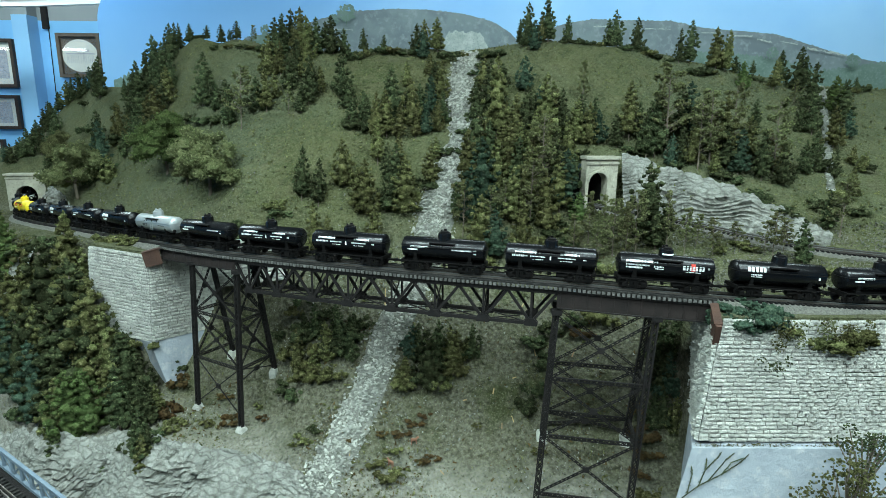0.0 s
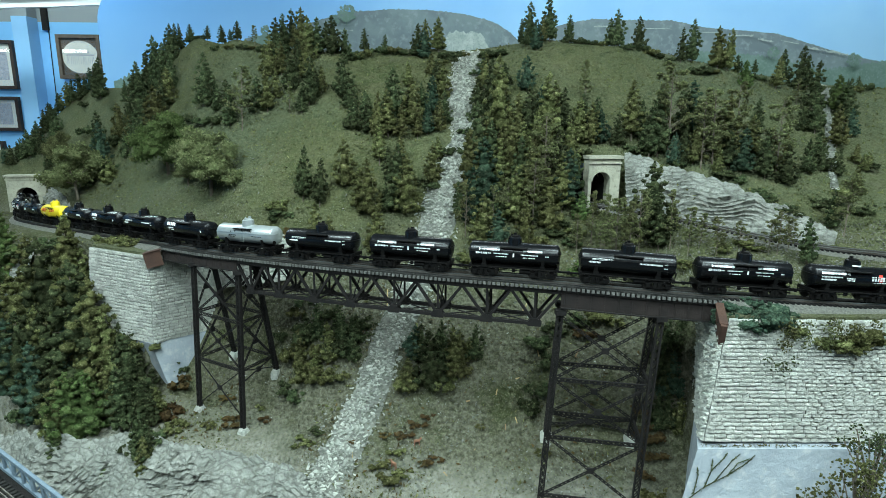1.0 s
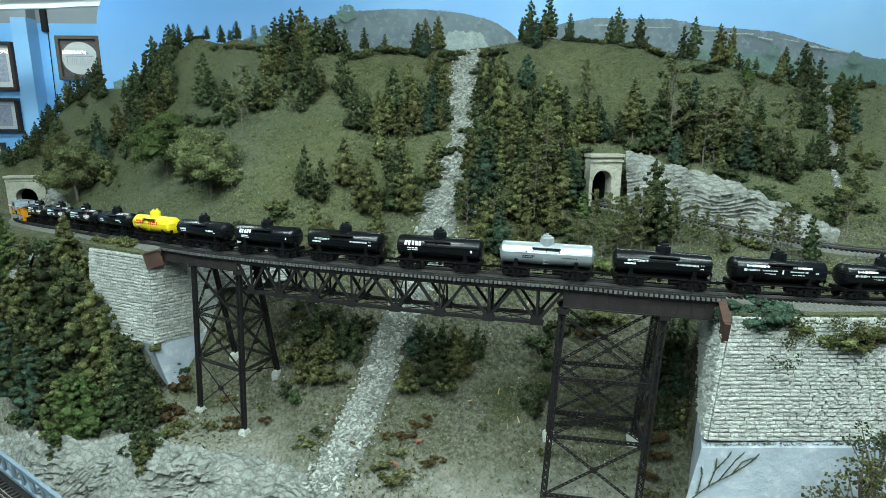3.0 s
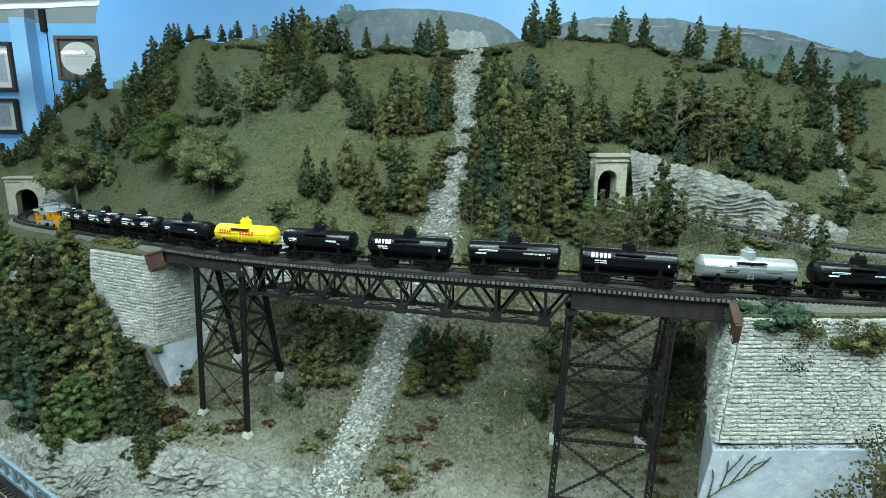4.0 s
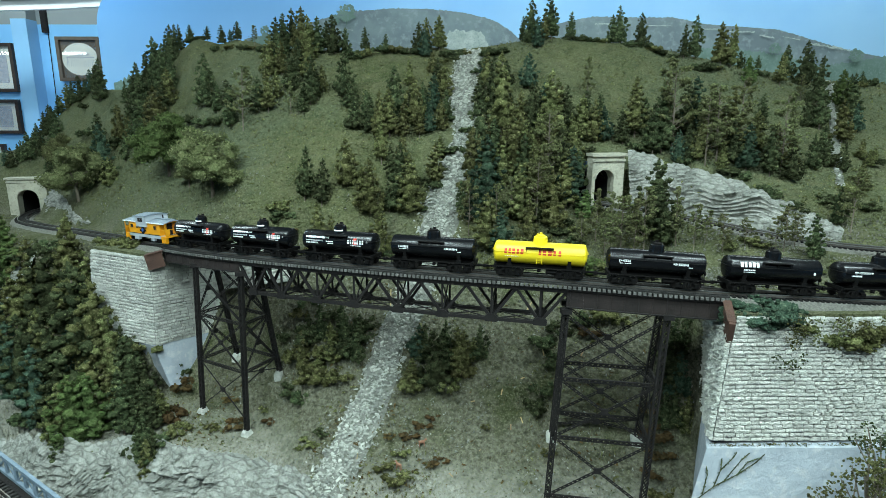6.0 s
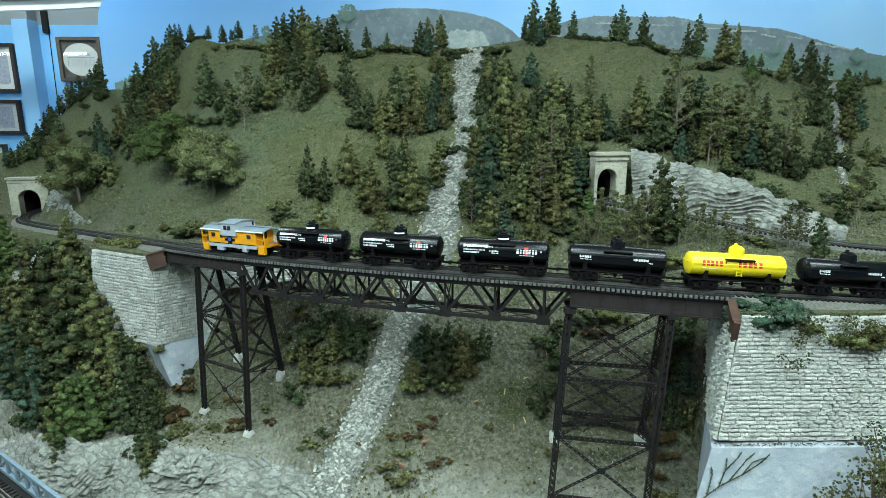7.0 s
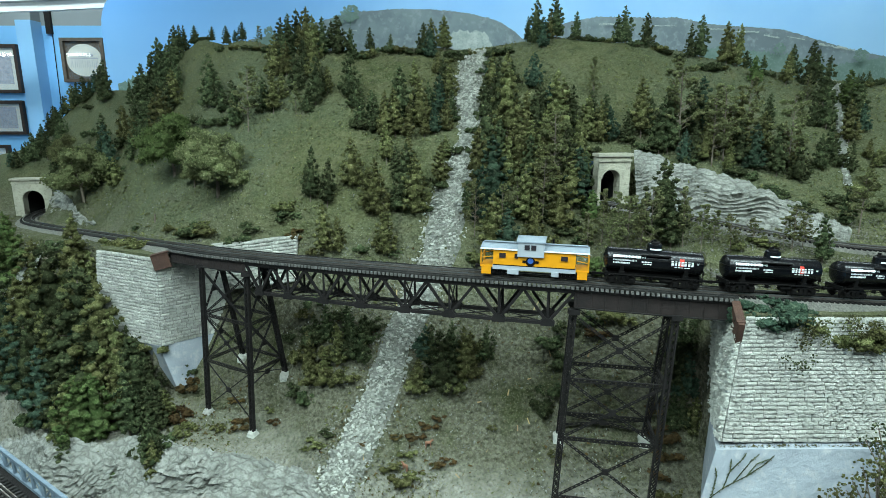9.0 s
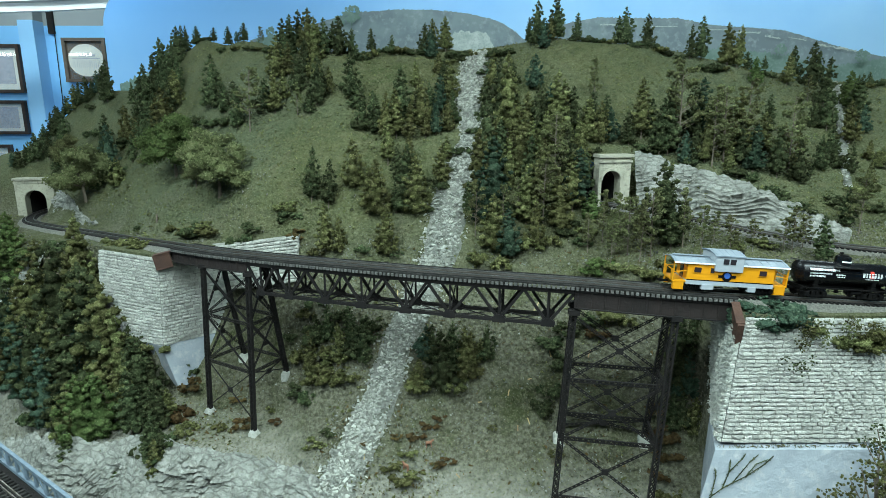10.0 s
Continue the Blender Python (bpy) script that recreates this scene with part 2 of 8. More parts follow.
def ground_material():
    """Static grass above, bare gritty dirt lower down, pale dust by the ledge, mottled at several scales."""
    m = material("static_grass_and_dirt", (0.074, 0.090, 0.036), (0.128, 0.132, 0.062), 9.0, 0.95, bump=1.0, bump_scale=190, third=(0.060, 0.070, 0.032), spec=0.05)
    n, l = m.node_tree.nodes, m.node_tree.links
    b = n["Principled BSDF"]
    grass = b.inputs["Base Color"].links[0].from_socket
    geo = [q for q in n if q.bl_idname == "ShaderNodeNewGeometry"][0]
    sep = n.new("ShaderNodeSeparateXYZ")
    l.new(geo.outputs["Position"], sep.inputs[0])

    def noise_fac(scale, a, c):
        t, r = n.new("ShaderNodeTexNoise"), n.new("ShaderNodeMapRange")
        t.inputs["Scale"].default_value, t.inputs["Detail"].default_value, t.inputs["Roughness"].default_value = scale, 8, 0.7
        r.inputs["From Min"].default_value, r.inputs["From Max"].default_value = a, c
        l.new(geo.outputs["Position"], t.inputs["Vector"])
        l.new(t.outputs["Fac"], r.inputs["Value"])
        return r.outputs["Result"], t.outputs["Fac"]

    def mixed(fac, a, c):
        x = n.new("ShaderNodeMix")
        x.data_type = "RGBA"
        l.new(fac, x.inputs["Factor"])
        for slot, v in (("A", a), ("B", c)):
            k = [i for i in x.inputs if i.name == slot and i.type == "RGBA"][0]
            if isinstance(v, tuple):
                k.default_value = (*v, 1)
            else:
                l.new(v, k)
        return [o for o in x.outputs if o.type == "RGBA"][0]

    def lower(z0, z1, wob):
        """1 below z0, 0 above z1, with an uneven border."""
        add, r = n.new("ShaderNodeMath"), n.new("ShaderNodeMapRange")
        add.operation = "MULTIPLY_ADD"
        l.new(noise_fac(9, 0, 1)[1], add.inputs[0])
        add.inputs[1].default_value = wob
        l.new(sep.outputs["Z"], add.inputs[2])
        r.inputs["From Min"].default_value, r.inputs["From Max"].default_value = z0 + wob / 2, z1 + wob / 2
        r.inputs["To Min"].default_value, r.inputs["To Max"].default_value = 1, 0
        l.new(add.outputs[0], r.inputs["Value"])
        return r.outputs["Result"]
    dirt = mixed(noise_fac(170, 0.42, 0.62)[0], (0.088, 0.086, 0.058), (0.19, 0.182, 0.135))
    dirt = mixed(noise_fac(14, 0.48, 0.62)[0], dirt, (0.070, 0.078, 0.036))
    grass = mixed(noise_fac(2.3, 0.44, 0.60)[0], grass, (0.098, 0.116, 0.066))
    grass = mixed(noise_fac(38, 0.50, 0.70)[0], grass, (0.135, 0.132, 0.068))
    col = mixed(lower(-0.09, 0.05, 0.26), grass, dirt)
    bare = noise_fac(5.5, 0.60, 0.72)[0]
    col = mixed(bare, col, (0.135, 0.125, 0.085))
    dust = mixed(noise_fac(60, 0.35, 0.65)[0], (0.33, 0.32, 0.27), (0.20, 0.195, 0.155))
    col = mixed(lower(-0.275, -0.245, 0.05), col, dust)
    col = mixed(noise_fac(420, 0.50, 0.66)[0], col, (0.20, 0.20, 0.125))
    col = mixed(noise_fac(240, 0.56, 0.72)[0], col, (0.040, 0.046, 0.022))
    l.new(col, b.inputs["Base Color"])
    # tufts stand out of the turf
    tuft = n.new("ShaderNodeTexVoronoi")
    tuft.inputs["Scale"].default_value = 150
    l.new(geo.outputs["Position"], tuft.inputs["Vector"])
    bp = n.new("ShaderNodeBump")
    bp.invert = True
    bp.inputs["Strength"].default_value, bp.inputs["Distance"].default_value = 0.8, 0.004
    l.new(tuft.outputs["Distance"], bp.inputs["Height"])
    l.new(b.inputs["Normal"].links[0].from_socket, bp.inputs["Normal"])
    l.new(bp.outputs["Normal"], b.inputs["Normal"])
    return m


M_GROUND = ground_material()
def cracked(m, stretch, scale, dark, amount):
    """Darkens a net of cracks in a stone material's colour, where its matching relief dips."""
    n, l = m.node_tree.nodes, m.node_tree.links
    b = n["Principled BSDF"]
    base = b.inputs["Base Color"].links[0].from_socket
    geo = [q for q in n if q.bl_idname == "ShaderNodeNewGeometry"][0]
    mp, wob, add, vor, rmp, mx = [n.new("ShaderNode" + k) for k in ("Mapping", "TexNoise", "VectorMath", "TexVoronoi", "MapRange", "Mix")]
    wob.inputs["Scale"].default_value, wob.inputs["Detail"].default_value = 30, 4
    l.new(geo.outputs["Position"], wob.inputs["Vector"])
    add.operation = "MULTIPLY_ADD"
    add.inputs[1].default_value = (0.022, 0.022, 0.022)
    l.new(wob.outputs["Color"], add.inputs[0])
    l.new(geo.outputs["Position"], add.inputs[2])
    mp.inputs["Scale"].default_value = stretch
    l.new(add.outputs[0], mp.inputs["Vector"])
    vor.feature = "DISTANCE_TO_EDGE"
    vor.inputs["Scale"].default_value = scale
    l.new(mp.outputs[0], vor.inputs["Vector"])
    rmp.inputs["From Min"].default_value, rmp.inputs["From Max"].default_value = 0.0, 0.16
    rmp.inputs["To Min"].default_value, rmp.inputs["To Max"].default_value = amount, 0.0
    l.new(vor.outputs["Distance"], rmp.inputs["Value"])
    mx.data_type = "RGBA"
    l.new(rmp.outputs["Result"], mx.inputs["Factor"])
    ab = [i for i in mx.inputs if i.type == "RGBA"]
    l.new(base, ab[0])
    ab[1].default_value = (*dark, 1)
    l.new([o for o in mx.outputs if o.type == "RGBA"][0], b.inputs["Base Color"])
    bp = n.new("ShaderNodeBump")
    bp.inputs["Strength"].default_value, bp.inputs["Distance"].default_value = 0.6, 0.003
    l.new(vor.outputs["Distance"], bp.inputs["Height"])
    if b.inputs["Normal"].links:
        l.new(b.inputs["Normal"].links[0].from_socket, bp.inputs["Normal"])
    l.new(bp.outputs["Normal"], b.inputs["Normal"])
    return m


M_ROCK = material("carved_plaster_rock", (0.44, 0.44, 0.40), (0.27, 0.28, 0.25), 22.0, 0.9, bump=1.0, bump_scale=160, third=(0.16, 0.165, 0.14), spec=0.1)
M_LEDGE = cracked(material("bedded_plaster_rock", (0.41, 0.41, 0.37), (0.27, 0.275, 0.245), 26.0, 0.9, bump=1.0, bump_scale=180, third=(0.24, 0.245, 0.205), spec=0.1), (1.0, 1.0, 3.0), 44.0, (0.11, 0.11, 0.092), 0.55)
M_SCREE = material("grey_scree", (0.30, 0.30, 0.26), (0.17, 0.175, 0.15), 30.0, 0.9, bump=1.0, bump_scale=300, third=(0.11, 0.12, 0.09), spec=0.1)
M_FLAKE = material("broken_plaster_flakes", (0.45, 0.45, 0.40), (0.30, 0.305, 0.27), 40.0, 0.9, bump=0.6, bump_scale=400, third=(0.27, 0.275, 0.235), spec=0.1, island=0.42)
M_STONE = material("whitewashed_stone", (0.63, 0.625, 0.57), (0.46, 0.465, 0.415), 60.0, 0.85, bump=0.9, bump_scale=420, third=(0.42, 0.42, 0.37), spec=0.15, vary=0.16)
M_MORTAR = material("grey_mortar", (0.40, 0.40, 0.36), (0.27, 0.275, 0.24), 50.0, 0.95, bump=0.6, bump_scale=400)
M_PLASTER = material("pale_blue_plaster", (0.34, 0.375, 0.405), (0.26, 0.29, 0.32), 14.0, 0.8, bump=0.35, bump_scale=90, third=(0.40, 0.41, 0.42))
M_CONCRETE = material("cream_concrete", (0.43, 0.41, 0.32), (0.33, 0.32, 0.25), 26.0, 0.85, bump=0.5, bump_scale=200, third=(0.25, 0.24, 0.19))
M_STEEL = material("weathered_black_steel", (0.012, 0.0110, 0.0108), (0.020, 0.0175, 0.0168), 60.0, 0.6, bump=0.3, bump_scale=500, third=(0.020, 0.016, 0.0145), spec=0.14)
M_RUST = material("rust_brown_steel", (0.026, 0.0185, 0.0165), (0.017, 0.0130, 0.0118), 45.0, 0.7, bump=0.3, bump_scale=400, spec=0.3)
M_PLATE = material("brown_primer_steel", (0.085, 0.045, 0.032), (0.055, 0.031, 0.024), 45.0, 0.7, bump=0.3, bump_scale=400, spec=0.2)
M_TIE = material("dark_wooden_tie", (0.016, 0.0155, 0.015), (0.036, 0.034, 0.032), 120.0, 0.85, bump=0.5, bump_scale=700, vary=0.3, spec=0.06)
M_TIE_DECK = material("grey_deck_timber", (0.080, 0.077, 0.070), (0.045, 0.043, 0.040), 150.0, 0.85, bump=0.5, bump_scale=700, vary=0.3, spec=0.06)
M_TIE_END = material("tie_end_highlight_grey", (0.15, 0.147, 0.138), (0.10, 0.097, 0.09), 150.0, 0.85, bump=0.5, bump_scale=700, vary=0.25)
M_RAIL = material("worn_nickel_rail", (0.10, 0.085, 0.07), (0.16, 0.15, 0.14), 80.0, 0.45, metal=0.6)
M_RAILTOP = material("polished_rail_head", (0.42, 0.42, 0.42), (0.30, 0.30, 0.30), 90.0, 0.3, metal=0.9)
M_BALLAST = material("grey_ballast", (0.30, 0.29, 0.25), (0.17, 0.165, 0.145), 330.0, 0.95, bump=1.0, bump_scale=700, third=(0.36, 0.35, 0.31))
M_BLACK = material("satin_black_tank_paint", (0.0030, 0.0034, 0.0042), (0.0048, 0.0052, 0.006), -60.0, 0.27, bump=0.03, bump_scale=300, spec=0.36)
M_YELLOW = material("bright_yellow_paint", (0.82, 0.62, 0.015), (0.74, 0.55, 0.012), -40.0, 0.42, spec=0.5)
M_SILVER = material("silver_paint", (0.47, 0.50, 0.50), (0.39, 0.42, 0.42), -40.0, 0.36, metal=0.6, spec=0.5)
M_UNDER = material("black_underframe", (0.0038, 0.0036, 0.0036), (0.0080, 0.0072, 0.0068), -80.0, 0.6, spec=0.10)
M_WHEEL = material("worn_wheel_steel", (0.035, 0.030, 0.028), (0.016, 0.014, 0.013), -90.0, 0.4, metal=0.5)
M_WHITE_INK = material("white_lettering", (0.84, 0.86, 0.86), (0.78, 0.80, 0.80), -90.0, 0.6)
M_RED_INK = material("red_lettering", (0.62, 0.05, 0.03), (0.55, 0.045, 0.03), -90.0, 0.6)
M_ORANGE = material("armour_yellow_paint", (0.72, 0.30, 0.006), (0.64, 0.265, 0.006), -40.0, 0.45, spec=0.4)
M_GREY_PAINT = material("light_grey_paint", (0.36, 0.39, 0.42), (0.30, 0.33, 0.36), -40.0, 0.5)
M_ROOF_GREY = material("silver_grey_roof", (0.24, 0.285, 0.33), (0.19, 0.23, 0.265), -30.0, 0.45, metal=0.2)
M_DARKGLASS = material("dark_window_glass", (0.02, 0.02, 0.025), (0.03, 0.02, 0.02), -30.0, 0.12, spec=0.6)
M_BLUE_INK = material("blue_emblem", (0.03, 0.10, 0.36), (0.03, 0.09, 0.3), -30.0, 0.6)
M_TUNNEL = material("near_black_tunnel_lining", (0.010, 0.010, 0.009), (0.018, 0.017, 0.015), 40.0, 0.95)
# Pale third colours and island variation put speckled highlights into the foam's colour.
M_FOIL = [
    material("conifer_foam_dark", (0.040, 0.056, 0.026), (0.082, 0.100, 0.046), 60.0, 0.95, bump=0.9, bump_scale=600, third=(0.185, 0.195, 0.10), vary=0.30, spec=0.04, island=0.40),
    material("conifer_foam_olive", (0.074, 0.082, 0.029), (0.155, 0.155, 0.062), 60.0, 0.95, bump=0.9, bump_scale=600, third=(0.29, 0.275, 0.14), vary=0.30, spec=0.04, island=0.42),
    material("conifer_foam_bluegreen", (0.036, 0.068, 0.043), (0.066, 0.105, 0.068), 60.0, 0.95, bump=0.9, bump_scale=600, third=(0.14, 0.175, 0.115), vary=0.25, spec=0.04, island=0.36),
    material("leaf_foam_green", (0.066, 0.104, 0.031), (0.118, 0.155, 0.055), 60.0, 0.95, bump=0.9, bump_scale=600, third=(0.19, 0.215, 0.10), vary=0.2, spec=0.04, island=0.36),
    material("leaf_foam_sage", (0.100, 0.115, 0.046), (0.175, 0.18, 0.082), 60.0, 0.95, bump=0.9, bump_scale=600, third=(0.27, 0.27, 0.145), vary=0.2, spec=0.04, island=0.38),
    material("bush_foam_rust", (0.120, 0.074, 0.030), (0.090, 0.066, 0.030), 60.0, 0.95, bump=0.9, bump_scale=600, third=(0.08, 0.07, 0.035), vary=0.2, spec=0.04, island=0.3),
]
M_BARK = material("pale_twig_bark", (0.20, 0.165, 0.125), (0.13, 0.105, 0.08), 90.0, 0.9, bump=0.4, bump_scale=500)
M_WOODCHIP = material("splintered_wood", (0.40, 0.27, 0.14), (0.30, 0.20, 0.11), 90.0, 0.85, vary=0.3)
M_WALL = material("sky_blue_wall_paint", (0.235, 0.55, 0.90), (0.225, 0.525, 0.87), 2.0, 0.6, bump=0.05, bump_scale=60)
M_WALL_UP = material("pale_grey_upper_band", (0.30, 0.32, 0.33), (0.28, 0.30, 0.31), 2.0, 0.7)
M_COLUMN = material("light_blue_column_paint", (0.30, 0.56, 0.84), (0.28, 0.53, 0.80), 3.0, 0.55)
M_WHITE = material("white_ceiling_paint", (0.80, 0.81, 0.82), (0.76, 0.77, 0.78), 3.0, 0.6)
# Unseen ceiling and back wall, kept dark to cut the light they bounce.
M_CEILING = material("bounce_cutting_ceiling_grey", (0.15, 0.155, 0.16), (0.13, 0.135, 0.14), 3.0, 0.8)
M_BACK_WALL = material("bounce_cutting_wall_grey", (0.13, 0.14, 0.15), (0.11, 0.12, 0.13), 2.0, 0.7)
M_FLOOR = material("grey_carpet", (0.16, 0.165, 0.17), (0.11, 0.115, 0.12), 40.0, 0.95)
M_FASCIA = material("dark_green_fascia", (0.03, 0.045, 0.035), (0.025, 0.038, 0.03), 6.0, 0.6)
M_FRAME = material("dark_wood_frame", (0.055, 0.036, 0.028), (0.035, 0.024, 0.02), 50.0, 0.5)
M_FRAME_GREY = material("weathered_barn_wood", (0.16, 0.125, 0.10), (0.10, 0.08, 0.065), 40.0, 0.8, bump=0.4)
M_MAT = material("cream_picture_mat", (0.70, 0.69, 0.64), (0.66, 0.65, 0.60), 10.0, 0.8)
M_PRINT = material("faded_grey_print", (0.34, 0.34, 0.40), (0.52, 0.52, 0.56), 60.0, 0.7, third=(0.16, 0.16, 0.20))
M_FIG = material("tan_figure_paint", (0.28, 0.14, 0.085), (0.22, 0.11, 0.07), -100.0, 0.6)


# ---- helpers ----
class Mesh:
    """Gathers solids into one mesh."""

    def __init__(self):
        self.v, self.f = [], []

    def add(self, verts, faces):
        o = len(self.v)
        self.v.extend([tuple(map(float, p)) for p in verts])
        self.f.extend([tuple(o + i for i in q) for q in faces])
        return self

    def box(self, c, s, m=None):
        pts = [Vector((c[0] + i * s[0] / 2, c[1] + j * s[1] / 2, c[2] + k * s[2] / 2)) for i in (-1, 1) for j in (-1, 1) for k in (-1, 1)]
        if m is not None:
            pts = [m @ p for p in pts]
        return self.add(pts, [(0, 1, 3, 2), (4, 6, 7, 5), (0, 4, 5, 1), (2, 3, 7, 6), (0, 2, 6, 4), (1, 5, 7, 3)])

    def bar(self, p, q, w, h, up=(0, 0, 1)):
        """A straight bar of section w x h from p to q."""
        p, q = Vector(p), Vector(q)
        d = (q - p).normalized()
        side = d.cross(Vector(up))
        if side.length < 1e-4:
            side = d.cross(Vector((1, 0, 0)))
        side.normalize()
        top = side.cross(d)
        pts = [e + side * (i * w / 2) + top * (k * h / 2) for e in (p, q) for i, k in ((-1, -1), (1, -1), (1, 1), (-1, 1))]
        return self.add(pts, [(3, 2, 1, 0), (4, 5, 6, 7), (0, 1, 5, 4), (1, 2, 6, 5), (2, 3, 7, 6), (3, 0, 4, 7)])

    def tube(self, p, q, r, r2=None, n=8, caps=True):
        p, q = Vector(p), Vector(q)
        r2 = r if r2 is None else r2
        d = (q - p).normalized()
        a = d.orthogonal().normalized()
        b = d.cross(a)
        pts = [e + (a * math.cos(t) + b * math.sin(t)) * rr for e, rr in ((p, r), (q, r2)) for t in [2 * math.pi * i / n for i in range(n)]]
        fs = [(i, (i + 1) % n, n + (i + 1) % n, n + i) for i in range(n)]
        if caps:
            fs += [tuple(range(n - 1, -1, -1)), tuple(range(n, 2 * n))]
        return self.add(pts, fs)

    def sweep(self, pts, w, h):
        """One continuous bar of section w x h along points that bend gently."""
        n = len(pts)
        pts = [Vector(p) for p in pts]
        o = len(self.v)
        for i, p in enumerate(pts):
            d = (pts[min(i + 1, n - 1)] - pts[max(i - 1, 0)]).normalized()
            side = d.cross(Vector((0, 0, 1))).normalized()
            top = side.cross(d)
            self.v += [tuple(p + side * (a * w / 2) + top * (k * h / 2)) for a, k in ((-1, -1), (1, -1), (1, 1), (-1, 1))]
        for i in range(n - 1):
            b = o + 4 * i
            self.f += [(b + k, b + (k + 1) % 4, b + 4 + (k + 1) % 4, b + 4 + k) for k in range(4)]
        e = o + 4 * (n - 1)
        self.f += [(o + 3, o + 2, o + 1, o), (e, e + 1, e + 2, e + 3)]
        return self

    def lathe(self, prof, axis="x", c=(0, 0, 0), n=24):
        """Turn (along, radius) pairs round the x or z axis through c."""
        pts, fs = [], []
        for s, r in prof:
            for i in range(n):
                t = 2 * math.pi * i / n
                u, w = r * math.cos(t), r * math.sin(t)
                pts.append((c[0] + s, c[1] + u, c[2] + w) if axis == "x" else ((c[0] + u, c[1] + w, c[2] + s) if axis == "z" else (c[0] + w, c[1] + s, c[2] + u)))
        for k in range(len(prof) - 1):
            for i in range(n):
                fs.append((k * n + i, k * n + (i + 1) % n, (k + 1) * n + (i + 1) % n, (k + 1) * n + i))
        fs += [tuple(range(n - 1, -1, -1)), tuple(range((len(prof) - 1) * n, len(prof) * n))]
        return self.add(pts, fs)

    def data(self, name, mat, round_off=True):
        me = bpy.data.meshes.new(name)
        me.from_pydata(self.v, [], self.f)
        me.materials.append(mat)
        if round_off:
            me.shade_smooth()
            me.set_sharp_from_angle(angle=radians(35))
        me.update()
        return me


def part(name, mesh, mat, parent, label="", round_off=True):
    ob = new(name, mesh.data(name, mat, round_off) if isinstance(mesh, Mesh) else mesh)
    ob.parent = parent
    if label:
        tagged(ob, label)
    return ob


def thing(name, label, category, group="", kind=""):
    return tagged(new(name), label, category, group, kind)


def solid(name, mesh, mat, label="", category="", group="", kind="", round_off=True):
    return tagged(new(name, mesh.data(name, mat, round_off)), label, category, group, kind)


def ground_z(x, y):
    return float(height(x, y)[0])

# ---- the setting: ground sheet, room, backdrop ----
def bumps(x, y):
    p = Vector((x, y, 0.3))
    return 0.010 * noise.fractal(p * 7, 1.0, 2.0, 4) + 0.0016 * noise.fractal(p * 70, 1.0, 2.0, 2)


def build_ground():
    step = 0.014
    xs, ys = np.arange(-2.3, 3.1, step), np.arange(0.36, 2.34, step)
    gx, gy = np.meshgrid(xs, ys, indexing="ij")
    z = height(gx.ravel(), gy.ravel())
    x, y = gx.ravel(), gy.ravel()
    d1, r1, z1 = to_line(MAIN, MAIN_S, x, y)
    d2, r2, z2 = to_line(HIGH, HIGH_S, x, y)
    calm = smooth(0.03, 0.07, np.minimum(d1, d2))
    z = z + np.array([bumps(a, b) for a, b in zip(x, y)]) * np.maximum(calm, 0.06)
    hole = ((d1 < 0.023) & (r1 < S_PORTAL + 0.012) & (r1 > S_PORTAL - 0.06) & (z < z1 + 0.050)) | ((d2 < 0.022) & (r2 < S_HIGH_PORTAL + 0.012) & (r2 > S_HIGH_PORTAL - 0.05) & (z < z2 + 0.048))
    ny = len(ys)
    m = Mesh()
    m.v = list(map(tuple, np.stack([x, y, z], 1)))
    for i in range(len(xs) - 1):
        for j in range(ny - 1):
            q = (i * ny + j, (i + 1) * ny + j, (i + 1) * ny + j + 1, i * ny + j + 1)
            if not any(hole[k] for k in q):
                m.f.append(q)
    me = m.data("ground", M_GROUND)
    me.shade_smooth()
    return tagged(new("ground", me), "olive static-grass hillside falling into a model valley", "ground", kind="structure")


build_ground()


def build_room():
    def slab(name, c, s, mat, label, cat):
        return solid(name, Mesh().box(c, s), mat, label, cat, kind="structure")
    slab("floor", (0, 1.0, -1.3), (8, 7, 0.1), M_FLOOR, "grey carpet floor of the exhibition room", "floor")
    slab("ceiling", (0, 1.0, 1.35), (8, 7, 0.1), M_CEILING, "unseen ceiling of the room, darkened to cut bounced light", "ceiling")
    slab("wall_north", (0, 3.1, -0.3), (8, 0.1, 1.9), M_WALL, "sky-blue painted wall behind the layout", "wall")
    # Grey paint here carries the shade of a white ceiling above the blue.
    slab("wall_north_band", (0, 3.1, 0.975), (8, 0.1, 0.65), M_WALL_UP, "grey band standing in for the shaded white ceiling", "wall")
    slab("wall_south", (0, -2.5, 0), (8, 0.1, 2.6), M_BACK_WALL, "unseen wall behind the viewer, darkened to cut bounced light", "wall")
    slab("wall_west", (-4.0, 0.3, 0), (0.1, 5.5, 2.6), M_WALL, "sky-blue painted side wall", "wall")
    slab("wall_east", (4.0, 0.3, 0), (0.1, 5.5, 2.6), M_WALL, "sky-blue painted side wall", "wall")
    slab("layout_end_west", (-2.31, 1.35, -0.75), (0.03, 2.0, 1.0), M_FASCIA, "dark green end board of the layout", "fascia")
    slab("layout_end_east", (3.11, 1.35, -0.75), (0.03, 2.0, 1.0), M_FASCIA, "dark green end board of the layout", "fascia")
    slab("layout_fascia", (0.4, 0.35, -0.85), (5.4, 0.03, 0.8), M_FASCIA, "dark green fascia board under the layout", "fascia")


build_room()


